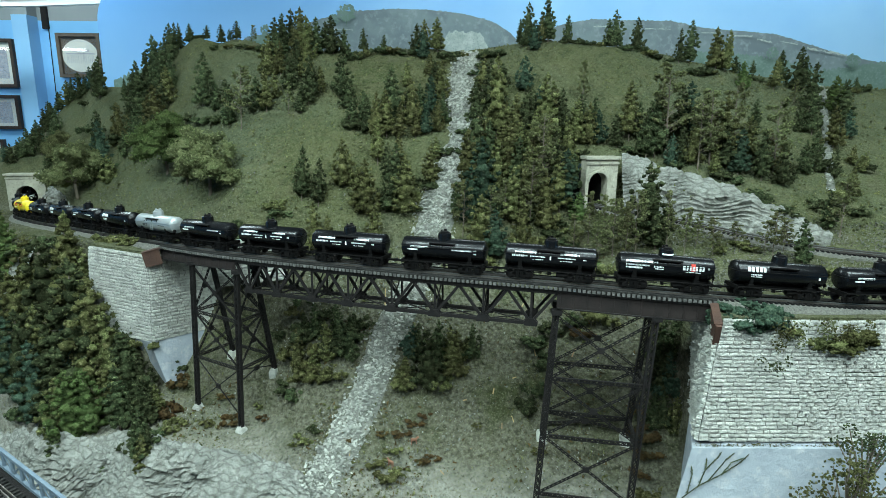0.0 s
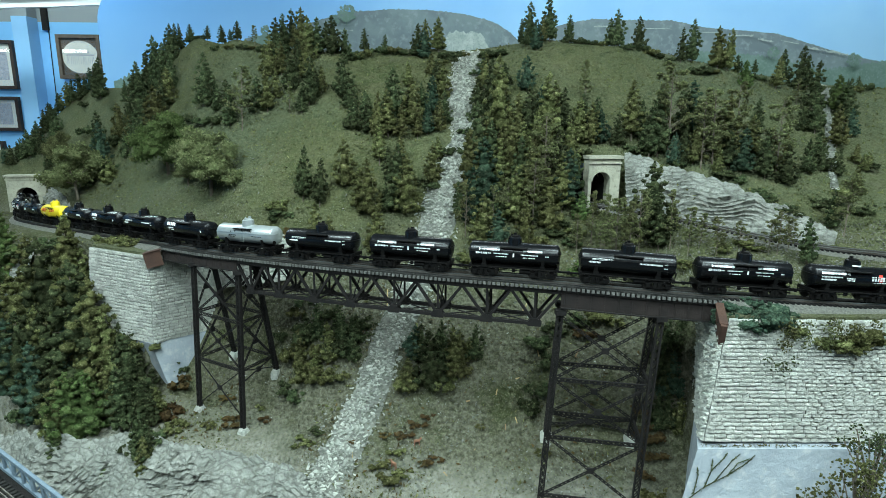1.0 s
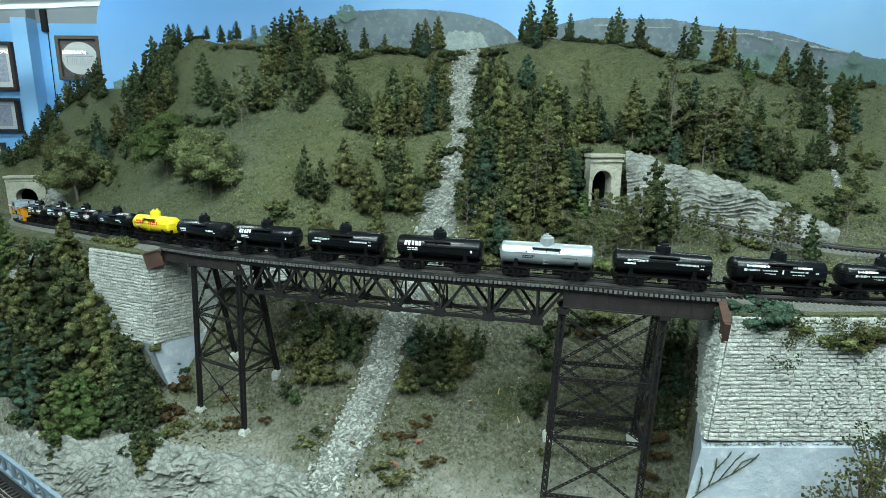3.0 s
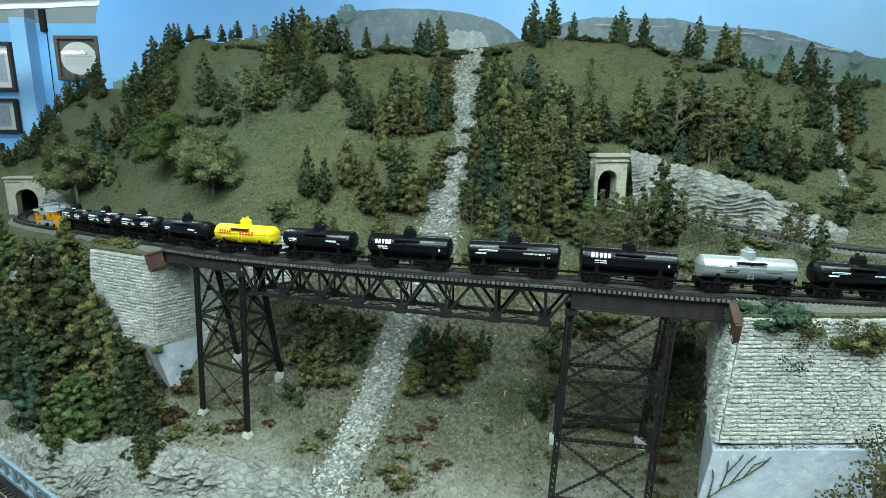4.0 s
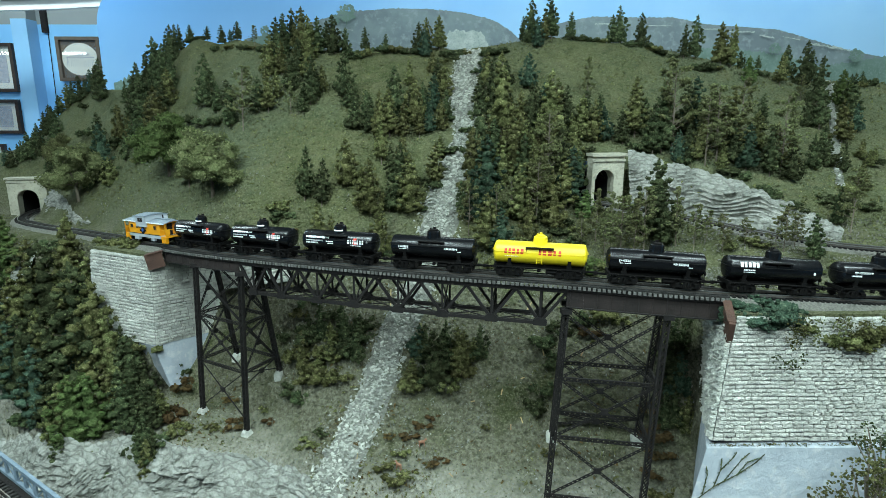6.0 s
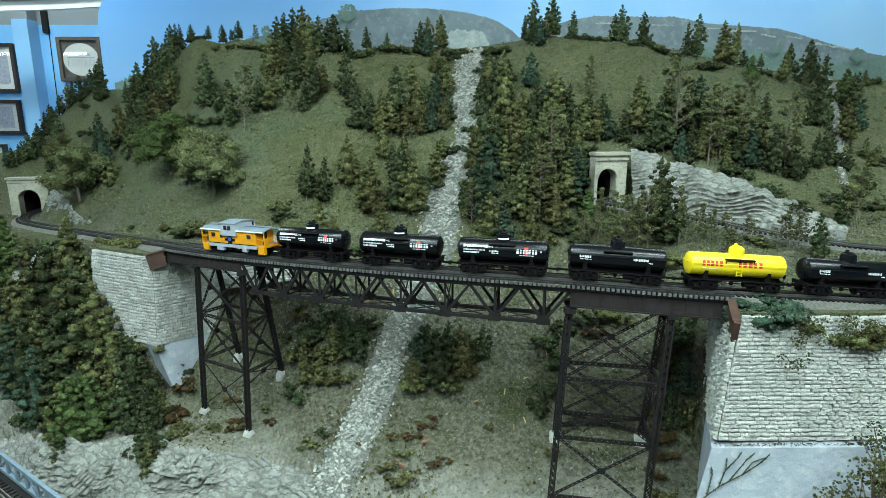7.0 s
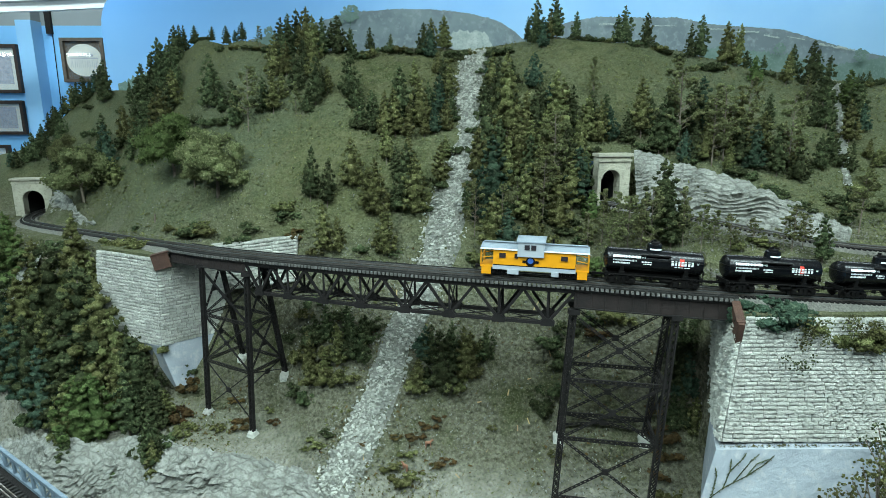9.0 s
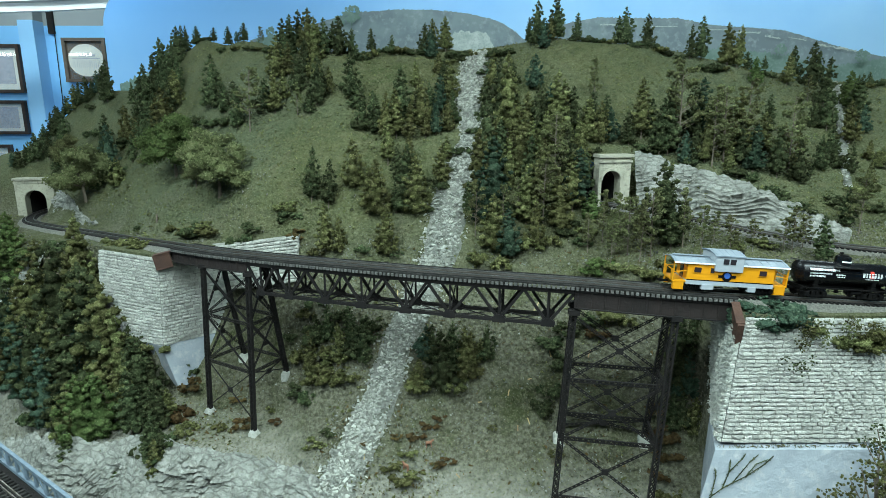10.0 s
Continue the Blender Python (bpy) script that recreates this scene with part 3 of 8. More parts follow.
def build_backdrop():
    """A painted sheet with a rounded upper corner."""
    x0, x1, z0, z1, y, r = -1.315, 3.1, -0.5, 0.70, 2.36, 0.16
    edge = [(x1, z0), (x1, z1)] + [(x0 + r - r * math.sin(t), z1 - r + r * math.cos(t)) for t in [radians(a) for a in range(0, 91, 10)]] + [(x0, z0)]
    n = len(edge)
    m = Mesh().add([(a, y, b) for a, b in edge] + [(a, y + 0.006, b) for a, b in edge],
                   [tuple(range(n)), tuple(range(2 * n - 1, n - 1, -1))] + [(i, n + i, n + (i + 1) % n, (i + 1) % n) for i in range(n)])
    mat = bpy.data.materials.new("painted_sky")
    mat.use_nodes = True
    nt, l = mat.node_tree.nodes, mat.node_tree.links
    sep, geo = nt.new("ShaderNodeSeparateXYZ"), nt.new("ShaderNodeNewGeometry")
    l.new(geo.outputs["Position"], sep.inputs[0])
    mr, mx = nt.new("ShaderNodeMapRange"), nt.new("ShaderNodeMapRange")
    mr.inputs["From Min"].default_value, mr.inputs["From Max"].default_value = 0.35, 0.62
    l.new(sep.outputs["Z"], mr.inputs["Value"])
    mx.inputs["From Min"].default_value, mx.inputs["From Max"].default_value = -1.2, 0.2
    l.new(sep.outputs["X"], mx.inputs["Value"])
    cloud = nt.new("ShaderNodeTexNoise")
    cloud.inputs["Scale"].default_value, cloud.inputs["Detail"].default_value = 3.0, 5
    l.new(geo.outputs["Position"], cloud.inputs["Vector"])
    a, b, c = [nt.new("ShaderNodeMix") for _ in range(3)]
    for q in (a, b, c):
        q.data_type = "RGBA"

    def sock(q, name):
        return [i for i in q.inputs if i.name == name and i.type == "RGBA"][0]
    sock(a, "A").default_value, sock(a, "B").default_value = (0.36, 0.61, 0.86, 1), (0.19, 0.45, 0.86, 1)
    l.new(mr.outputs["Result"], a.inputs["Factor"])
    sock(b, "A").default_value, sock(b, "B").default_value = (0.15, 0.42, 0.86, 1), (0.41, 0.67, 0.91, 1)
    l.new(mx.outputs["Result"], b.inputs["Factor"])
    l.new(cloud.outputs["Fac"], c.inputs["Factor"])
    for q, s in ((a, "A"), (b, "B")):
        l.new([o for o in q.outputs if o.type == "RGBA"][0], sock(c, s))
    l.new([o for o in c.outputs if o.type == "RGBA"][0], nt["Principled BSDF"].inputs["Base Color"])
    nt["Principled BSDF"].inputs["Roughness"].default_value = 0.7
    return solid("backdrop", m, mat, "painted blue sky backdrop sheet behind the hills", "backdrop", kind="structure")


build_backdrop()
# ---- the train ----
PITCH = 0.127
SPEED = 0.2080
S_FIRST = near_line(MAIN, MAIN_S, 0.527, 0.633) - 0.0080


def wheelset(m_wheel, x, z=0.0053, g=0.00825):
    for sgn in (-1, 1):
        m_wheel.lathe([(-0.0014, 0.0036), (-0.0014, 0.0053), (0.0006, 0.0053), (0.0010, 0.0060), (0.0016, 0.0060), (0.0016, 0.0036)] if sgn < 0 else
                      [(-0.0016, 0.0036), (-0.0016, 0.0060), (-0.0010, 0.0060), (-0.0006, 0.0053), (0.0014, 0.0053), (0.0014, 0.0036)], "y", (x, sgn * g, z), 14)
    m_wheel.tube((x, -g, z), (x, g, z), 0.0012, n=6)


def truck(parent, x):
    """A four-wheeled bogie with cast side frames."""
    tr = part("truck", Mesh().box((x, 0, 0.0075), (0.006, 0.022, 0.004)), M_UNDER, parent)
    for sgn in (-1, 1):
        fr = Mesh()
        y = sgn * 0.0118
        for a, b in (((-0.0115, 0.0055), (-0.006, 0.0095)), ((-0.006, 0.0095), (0.006, 0.0095)), ((0.006, 0.0095), (0.0115, 0.0055)), ((-0.0115, 0.0048), (-0.004, 0.0028)),
                     ((-0.004, 0.0028), (0.004, 0.0028)), ((0.004, 0.0028), (0.0115, 0.0048)), ((-0.0035, 0.003), (-0.0035, 0.0095)), ((0.0035, 0.003), (0.0035, 0.0095))):
            fr.bar((x + a[0], y, a[1]), (x + b[0], y, b[1]), 0.0016, 0.0017)
        for dx in (-0.0105, 0.0105):
            fr.box((x + dx, y + sgn * 0.0006, 0.0053), (0.0042, 0.0030, 0.0042))
        fr.tube((x - 0.0015, y, 0.0035), (x - 0.0015, y, 0.0085), 0.0014, n=6)
        fr.tube((x + 0.0015, y, 0.0035), (x + 0.0015, y, 0.0085), 0.0014, n=6)
        part("side_frame", fr, M_UNDER, tr)
    for dx in (-0.0105, 0.0105):
        w = Mesh()
        wheelset(w, x + dx)
        part("wheelset", w, M_WHEEL, tr, "worn steel wheels on an axle")
    return tr


TANK_R, TANK_Z, TANK_L = 0.0128, 0.0275, 0.1015


def lettering(style):
    """White and red bars, at their places on the side of the tank."""
    w, r, made = M_WHITE_INK, M_RED_INK, []

    def line(ink, a, b, z, h, n=1, gap=0.0007):
        n = n if h > 0.004 else int(n * 1.9)
        a, b, z, h = a * 0.92, b * 0.92, TANK_Z + (z - 0.0272) * 0.86, h * 0.92
        step = (b - a) / n
        gap = 0.24 * step if h < 0.003 else 0.30 * step
        rnd = random.Random(int(a * 9e5) + n)
        for sgn in (1, -1):
            m = Mesh()
            made.append((m, ink))
            for i in range(n):
                tall = h * rnd.choice((1.0, 1.0, 0.9, 0.55)) if h < 0.003 else h
                t0, t1 = [math.asin(max(-1, min(1, (z + e * tall / 2 - TANK_Z) / TANK_R))) for e in (-1, 1)]
                x0, x1 = sgn * (a + step * i + gap * rnd.uniform(0.2, 0.9)), sgn * (a + step * (i + 1) - gap * rnd.uniform(0.2, 0.9))
                v = []
                for rr in (TANK_R - 0.0004, TANK_R + 0.00025):
                    for k in range(4):
                        t = t0 + (t1 - t0) * k / 3
                        v += [(x, -sgn * rr * math.cos(t), TANK_Z + rr * math.sin(t)) for x in (x0, x1)]
                fs = [(2 * k, 2 * k + 1, 2 * k + 3, 2 * k + 2) for k in (4, 5, 6)] + [(8, 9, 1, 0), (7, 15, 14, 6)[::-1]] + [(2 * k, 8 + 2 * k, 10 + 2 * k, 2 + 2 * k) for k in range(3)] + [(1 + 2 * k, 3 + 2 * k, 11 + 2 * k, 9 + 2 * k) for k in range(3)]
                m.add(v, fs)
    if style == "salt":
        line(w, -0.044, -0.016, 0.0335, 0.0026, 9)
        line(w, 0.012, 0.036, 0.0335, 0.0024, 8)
        line(w, -0.048, -0.028, 0.0285, 0.0026, 5)
        line(w, -0.025, -0.006, 0.0285, 0.0016, 6)
        line(w, 0.009, 0.031, 0.0285, 0.0016, 7)
        line(w, -0.001, 0.0015, 0.0275, 0.005, 1)
        line(w, -0.022, -0.008, 0.0245, 0.0009, 3)
        line(w, 0.012, 0.028, 0.0245, 0.0009, 3)
        line(w, 0.040, 0.044, 0.028, 0.0014, 2)
    elif style == "company":
        line(w, -0.043, -0.018, 0.0305, 0.0023, 9)
        line(w, 0.013, 0.040, 0.0290, 0.0023, 9)
        line(w, -0.047, -0.033, 0.0265, 0.0020, 5)
        line(w, 0.042, 0.046, 0.0300, 0.0016, 2)
        line(w, 0.042, 0.046, 0.0250, 0.0012, 2)
    elif style == "refiner":
        line(w, -0.0455, -0.0215, 0.0330, 0.0058, 5)
        line(w, -0.0410, -0.0265, 0.0268, 0.0016, 4)
        line(w, -0.0410, -0.0260, 0.0240, 0.0011, 3)
        line(w, 0.044, 0.047, 0.0260, 0.0030, 1)
    elif style == "petroleum":
        line(w, -0.049, -0.011, 0.0335, 0.0028, 10, 0.0004)
        line(w, -0.049, -0.021, 0.0288, 0.0020, 9)
        line(w, -0.016, -0.004, 0.0280, 0.0020, 4)
        line(w, -0.049, -0.029, 0.0252, 0.0022, 6)
        line(w, -0.014, -0.004, 0.0252, 0.0016, 3)
        line(w, 0.018, 0.044, 0.0290, 0.0050, 7, 0.0009)
        line(w, 0.022, 0.040, 0.0240, 0.0008, 3)
        line(r, 0.027, 0.035, 0.0300, 0.0085, 1)
        line(w, 0.047, 0.050, 0.0300, 0.0020, 1)
    elif style == "lease":
        line(w, -0.045, -0.031, 0.0285, 0.0032, 4)
        line(w, 0.018, 0.036, 0.0285, 0.0030, 5)
        line(w, -0.044, -0.030, 0.0250, 0.0009, 4)
        line(w, 0.036, 0.041, 0.0250, 0.0009, 2)
    elif style == "yellow":
        line(r, -0.0450, -0.0188, 0.0310, 0.0062, 5)
        line(r, -0.0024, 0.0275, 0.0310, 0.0062, 5)
        line(w, -0.0430, -0.0250, 0.0245, 0.0007, 4)
    elif style == "silver":
        line(M_UNDER, -0.030, -0.014, 0.0262, 0.0016, 5)
        line(M_UNDER, -0.030, -0.016, 0.0238, 0.0012, 4)
        line(M_UNDER, 0.018, 0.038, 0.0258, 0.0010, 5)
        line(M_UNDER, -0.026, -0.023, 0.0312, 0.0026, 1)
    return made


def tank_car(body_mat, style, label):
    car = thing("tank_car", label, "tank car", "tank cars of the train")
    t = Mesh()
    prof = [(-TANK_L / 2 - 0.0030, 0.0004), (-TANK_L / 2 - 0.0028, TANK_R * 0.36), (-TANK_L / 2 - 0.0018, TANK_R * 0.69), (-TANK_L / 2, TANK_R * 0.95), (-TANK_L / 2 + 0.0015, TANK_R)]
    prof += [(-p[0], p[1]) for p in prof[4::-1]]
    t.lathe(prof, "x", (0, 0, TANK_Z), 36)
    tank = part("tank", t, body_mat, car)
    d = Mesh().lathe([(0.0, 0.0082), (0.0060, 0.0081), (0.0092, 0.0077), (0.0102, 0.0066), (0.0106, 0.0048)], "z", (0, 0, TANK_Z + TANK_R - 0.0030), 24)
    dome = part("dome", d, body_mat, tank)
    h = Mesh().lathe([(0, 0.0052), (0.0011, 0.0052), (0.0015, 0.0044)], "z", (0, 0, TANK_Z + TANK_R + 0.0074), 18)
    h.box((0.0, 0.0035, TANK_Z + TANK_R + 0.0098), (0.0032, 0.0022, 0.0020))
    h.tube((-0.0035, -0.001, TANK_Z + TANK_R + 0.008), (-0.0035, -0.001, TANK_Z + TANK_R + 0.0105), 0.0010, n=8)
    part("hatch", h, M_UNDER if style not in ("yellow", "silver") else body_mat, dome, "bolted hatch cover and valve")
    if style == "petroleum":
        ang = [radians(-132 + i * 12) for i in range(9)]
        pts = [(rr * 0.93 * math.cos(q), rr * 0.93 * math.sin(q), TANK_Z + TANK_R + zz) for q in ang for rr, zz in ((0.0080, 0.0008), (0.0091, 0.0008), (0.0091, 0.0024), (0.0080, 0.0024))]
        b = Mesh().add(pts, [(4 * i + k, 4 * i + (k + 1) % 4, 4 * i + 4 + (k + 1) % 4, 4 * i + 4 + k) for i in range(8) for k in range(4)] + [(3, 2, 1, 0), (32, 33, 34, 35)])
        part("dome_band", b, M_WHITE_INK, dome, "white band of lettering round the dome")
    for sgn in (-1, 1):
        pl = Mesh()
        pl.box((0, sgn * 0.0121, TANK_Z + 0.0084), (0.032, 0.0048, 0.0009))
        for x in (-0.015, 0, 0.015):
            pl.bar((x, sgn * 0.0135, TANK_Z + 0.0082), (x, sgn * 0.0123, TANK_Z + 0.0038), 0.0006, 0.0006)
        part("dome_walkway", pl, M_UNDER, car, "narrow running board beside the dome")
    rl = Mesh()
    zr = TANK_Z + 0.0030
    for sgn in (-1, 1):
        rl.tube((-TANK_L / 2 + 0.001, sgn * (TANK_R + 0.0009), zr), (TANK_L / 2 - 0.001, sgn * (TANK_R + 0.0009), zr), 0.00035, n=5)
        rl.tube((-TANK_L / 2 + 0.001, sgn * (TANK_R + 0.0009), zr), (-TANK_L / 2 - 0.0035, sgn * 0.006, zr), 0.00035, n=5)
        rl.tube((TANK_L / 2 - 0.001, sgn * (TANK_R + 0.0009), zr), (TANK_L / 2 + 0.0035, sgn * 0.006, zr), 0.00035, n=5)
    for e in (-1, 1):
        rl.tube((e * (TANK_L / 2 + 0.0035), -0.006, zr), (e * (TANK_L / 2 + 0.0035), 0.006, zr), 0.00035, n=5)
    part("handrail", rl, M_UNDER if style not in ("yellow", "silver") else body_mat, car, "thin wire handrail round the tank")
    if style in ("yellow", "silver"):
        for sgn in (-1, 1):
            st = Mesh()
            for x in (-0.0028, 0.0028):
                st.bar((x, sgn * 0.0138, TANK_Z - 0.0005), (x, sgn * 0.0138, TANK_Z - 0.010), 0.0005, 0.0005)
            for k in range(3):
                st.bar((-0.0028, sgn * 0.0138, TANK_Z - 0.002 - k * 0.0032), (0.0028, sgn * 0.0138, TANK_Z - 0.002 - k * 0.0032), 0.0004, 0.0004)
            part("ladder", st, body_mat, car, "thin side ladder up to the dome")
    fr = Mesh()
    fr.box((0, 0, 0.0125), (0.101, 0.0052, 0.0044))
    for e in (-1, 1):
        fr.box((e * 0.0505, 0, 0.0116), (0.0030, 0.0240, 0.0040))
        fr.box((e * 0.034, 0, 0.0130), (0.0060, 0.0230, 0.0046))
        fr.add([(e * 0.032, -0.0105, 0.0130), (e * 0.036, -0.0105, 0.0130), (e * 0.036, -0.0120, 0.0250), (e * 0.032, -0.0120, 0.0250),
                (e * 0.032, 0.0105, 0.0130), (e * 0.036, 0.0105, 0.0130), (e * 0.036, 0.0120, 0.0250), (e * 0.032, 0.0120, 0.0250)], [(0, 1, 2, 3), (7, 6, 5, 4), (0, 3, 7, 4), (1, 5, 6, 2), (0, 4, 5, 1), (3, 2, 6, 7)])
        for sgn in (-1, 1):
            fr.box((e * 0.0495, sgn * 0.0110, 0.0075), (0.0045, 0.0016, 0.0012))
            fr.bar((e * 0.0475, sgn * 0.0112, 0.0075), (e * 0.0475, sgn * 0.0112, 0.0115), 0.0006, 0.0006)
            fr.bar((e * 0.0515, sgn * 0.0112, 0.0075), (e * 0.0515, sgn * 0.0112, 0.0115), 0.0006, 0.0006)
    for sgn in (-1, 1):
        fr.box((0, sgn * 0.0118, 0.0120), (0.098, 0.0032, 0.0009))
    part("underframe", fr, M_UNDER, car)
    tk = Mesh()
    tk.tube((0.008, -0.009, 0.0085), (0.020, -0.009, 0.0085), 0.0032, n=10)
    tk.box((-0.012, 0.008, 0.0085), (0.010, 0.005, 0.005))
    tk.tube((0, 0, 0.0050), (0, 0, 0.0130), 0.0022, n=8)
    tk.bar((-0.030, -0.006, 0.0080), (0.030, -0.006, 0.0080), 0.0007, 0.0007)
    part("brake_gear", tk, M_UNDER, car)
    for e in (-1, 1):
        c = Mesh()
        c.box((e * 0.0570, 0, 0.0085), (0.0125, 0.0020, 0.0022))
        c.box((e * 0.0640, e * 0.0008, 0.0085), (0.0030, 0.0036, 0.0034))
        part("coupler", c, M_UNDER, car)
        bw = Mesh().lathe([(0, 0.0028), (0.0006, 0.0028)], "x", (e * 0.0525, -e * 0.0070, 0.0190), 12)
        bw.tube((e * 0.0525, -e * 0.0070, 0.0110), (e * 0.0525, -e * 0.0070, 0.0190), 0.0004, n=5)
        if e > 0:
            part("brake_wheel", bw, M_UNDER, car)
        truck(car, e * 0.0340)
    for m, ink in lettering(style):
        part("lettering_line", m, ink, tank, "plain row of lettering bars", False)
    return car


def caboose():
    c = thing("caboose", "orange-yellow caboose with silver-grey roof and cupola, last on the train", "caboose")
    L, W, z0, z1 = 0.0500, 0.0170, 0.0120, 0.0365
    part("body", Mesh().box((0, 0, (z0 + z1) / 2 + 0.0015), (2 * L, 2 * W, z1 - z0 - 0.003)), M_ORANGE, c)
    part("side_sill", Mesh().box((0, 0, z0 + 0.0005), (2 * L + 0.001, 2 * W + 0.0008, 0.0052)), M_GREY_PAINT, c, "pale grey lower sill panel")
    st = Mesh()
    for sgn in (-1, 1):
        st.box((0, sgn * (W + 0.0003), z0 + 0.0036), (2 * L, 0.0005, 0.0010))
    part("stripe", st, M_UNDER, c, "thin dark stripe along the sill")
    rf = Mesh()
    for a, b in ((-0.066, 0.066),):
        ys = [-W - 0.0015, -W * 0.6, 0, W * 0.6, W + 0.0015]
        zs = [z1, z1 + 0.0025, z1 + 0.0042, z1 + 0.0025, z1]
        pts = [(x, y, z + dz) for x in (a, b) for dz in (0, -0.0014) for y, z in zip(ys, zs)]
        fs = []
        for i in range(4):
            fs += [(i, i + 1, 11 + i, 10 + i), (5 + i + 1, 5 + i, 15 + i, 16 + i), (i + 1, i, 5 + i, 6 + i), (10 + i, 11 + i, 16 + i, 15 + i)]
        fs += [(0, 10, 15, 5), (4, 9, 19, 14)]
        rf.add(pts, fs)
    for i in range(15):
        x = -0.063 + i * 0.009
        for k in range(4):
            rf.bar((x, ys[k], zs[k] + 0.0002), (x, ys[k + 1], zs[k + 1] + 0.0002), 0.0007, 0.0005)
    rf.box((0, 0, z1 + 0.0052), (0.128, 0.0060, 0.0006))
    part("roof", rf, M_ROOF_GREY, c, "silver-grey ribbed roof with running board")
    ed = Mesh()
    for sgn in (-1, 1):
        ed.box((0, sgn * (W + 0.0016), z1 - 0.0006), (0.132, 0.0008, 0.0016))
    part("roof_edge", ed, M_WHITE_INK, c, "white eave edge")
    cu = Mesh()
    cw = 0.0200
    cu.box((-0.004, 0, z1 + 0.0010), (0.0320, 2 * cw, 0.0190))
    cup = part("cupola", cu, M_GREY_PAINT, c, "grey wide-vision cupola")
    cr = Mesh()
    ys2, zs2 = [-cw - 0.001, -cw * 0.55, 0, cw * 0.55, cw + 0.001], [0.0, 0.0018, 0.003, 0.0018, 0.0]
    pts = [(x, y, z1 + 0.0106 + z + dz) for x in (-0.0215, 0.0135) for dz in (0, -0.0013) for y, z in zip(ys2, zs2)]
    fs = []
    for i in range(4):
        fs += [(i, i + 1, 11 + i, 10 + i), (6 + i, 5 + i, 15 + i, 16 + i), (i + 1, i, 5 + i, 6 + i), (10 + i, 11 + i, 16 + i, 15 + i)]
    fs += [(0, 10, 15, 5), (4, 9, 19, 14)]
    cr.add(pts, fs)
    for i in range(5):
        cr.bar((-0.019 + i * 0.0075, -cw, z1 + 0.0110), (-0.019 + i * 0.0075, 0, z1 + 0.0139), 0.0007, 0.0006)
    part("cupola_roof", cr, M_ROOF_GREY, cup, "silver-grey cupola roof")
    for sgn in (-1, 1):
        for x in (-0.0085, -0.0005):
            w = part("cupola_window", Mesh().box((x, sgn * (cw + 0.0001), z1 + 0.0035), (0.0062, 0.0012, 0.0062)), M_DARKGLASS, cup, "dark cupola window pane")
        for x, ww in ((-0.0385, 0.0080), (-0.0215, 0.0044), (0.0365, 0.0080)):
            fm = Mesh().box((x, sgn * (W + 0.0002), 0.0280), (ww + 0.0018, 0.0010, 0.0078))
            win = part("window", fm, M_ORANGE, c)
            part("pane", Mesh().box((x, sgn * (W + 0.0006), 0.0280), (ww, 0.0008, 0.0060)), M_DARKGLASS, win, "dark window pane")
        em = Mesh().lathe([(-0.0003, 0.0058), (0.0003, 0.0058)], "y", (-0.004, sgn * (W + 0.0002), 0.0215), 20)
        em.box((-0.004, sgn * (W + 0.0004), 0.0215), (0.0200, 0.0008, 0.0030))
        e = part("emblem", em, M_UNDER, c, "round dark emblem with a blue field and wings")
        part("emblem_field", Mesh().lathe([(-0.0003, 0.0036), (0.0003, 0.0036)], "y", (-0.004, sgn * (W + 0.0008), 0.0228), 16), M_BLUE_INK, e, "blue field of the emblem")
        tb = Mesh().box((-0.025, sgn * (W - 0.001), 0.0078), (0.014, 0.005, 0.006))
        part("tool_box", tb, M_GREY_PAINT, c)
        tb = Mesh().box((0.026, sgn * (W - 0.001), 0.0078), (0.009, 0.005, 0.006))
        part("battery_box", tb, M_GREY_PAINT, c)
    for e in (-1, 1):
        pf = part("end_platform", Mesh().box((e * 0.0580, 0, 0.0130), (0.0160, 2 * W, 0.0016)), M_ORANGE, c, "orange-yellow end platform")
        for sgn in (-1, 1):
            for k in range(3):
                part("step", Mesh().box((e * 0.0585, sgn * (W - 0.0035), 0.0105 - k * 0.0035), (0.0110, 0.0050, 0.0009)), M_ORANGE, pf)
            part("step_back", Mesh().box((e * 0.0585, sgn * (W - 0.0008), 0.0085), (0.0115, 0.0012, 0.0110)), M_ORANGE, pf)
            for dx in (-0.0055, 0.0055):
                part("step_side", Mesh().box((e * 0.0585 + dx, sgn * (W - 0.0025), 0.0078), (0.0009, 0.0054, 0.0100)), M_ORANGE, pf)
            part("corner_post", Mesh().bar((e * 0.0655, sgn * (W - 0.0010), 0.0135), (e * 0.0655, sgn * (W - 0.0010), z1), 0.0012, 0.0012), M_ORANGE, pf)
            part("handrail", Mesh().bar((e * 0.0655, sgn * (W - 0.0010), 0.0235), (e * 0.0510, sgn * (W - 0.0010), 0.0260), 0.0009, 0.0009), M_ORANGE, pf)
            part("gate_panel", Mesh().box((e * 0.0655, sgn * (W - 0.0045), 0.0205), (0.0010, 0.0075, 0.0120)), M_ORANGE, pf)
        part("end_rail", Mesh().bar((e * 0.0655, -W, 0.0255), (e * 0.0655, W, 0.0255), 0.0009, 0.0009), M_ORANGE, pf)
        part("end_door", Mesh().box((e * 0.0502, 0, 0.0245), (0.0008, 0.0090, 0.0200)), M_DARKGLASS, c, "dark end door")
        cp = Mesh().box((e * 0.0690, 0, 0.0085), (0.0090, 0.0022, 0.0024))
        cp.box((e * 0.0735, 0.0008, 0.0085), (0.0030, 0.0036, 0.0034))
        part("coupler", cp, M_UNDER, c)
        truck(c, e * 0.0390)
    fr = Mesh().box((0, 0, 0.0105), (0.126, 0.010, 0.003))
    part("underframe", fr, M_UNDER, c)
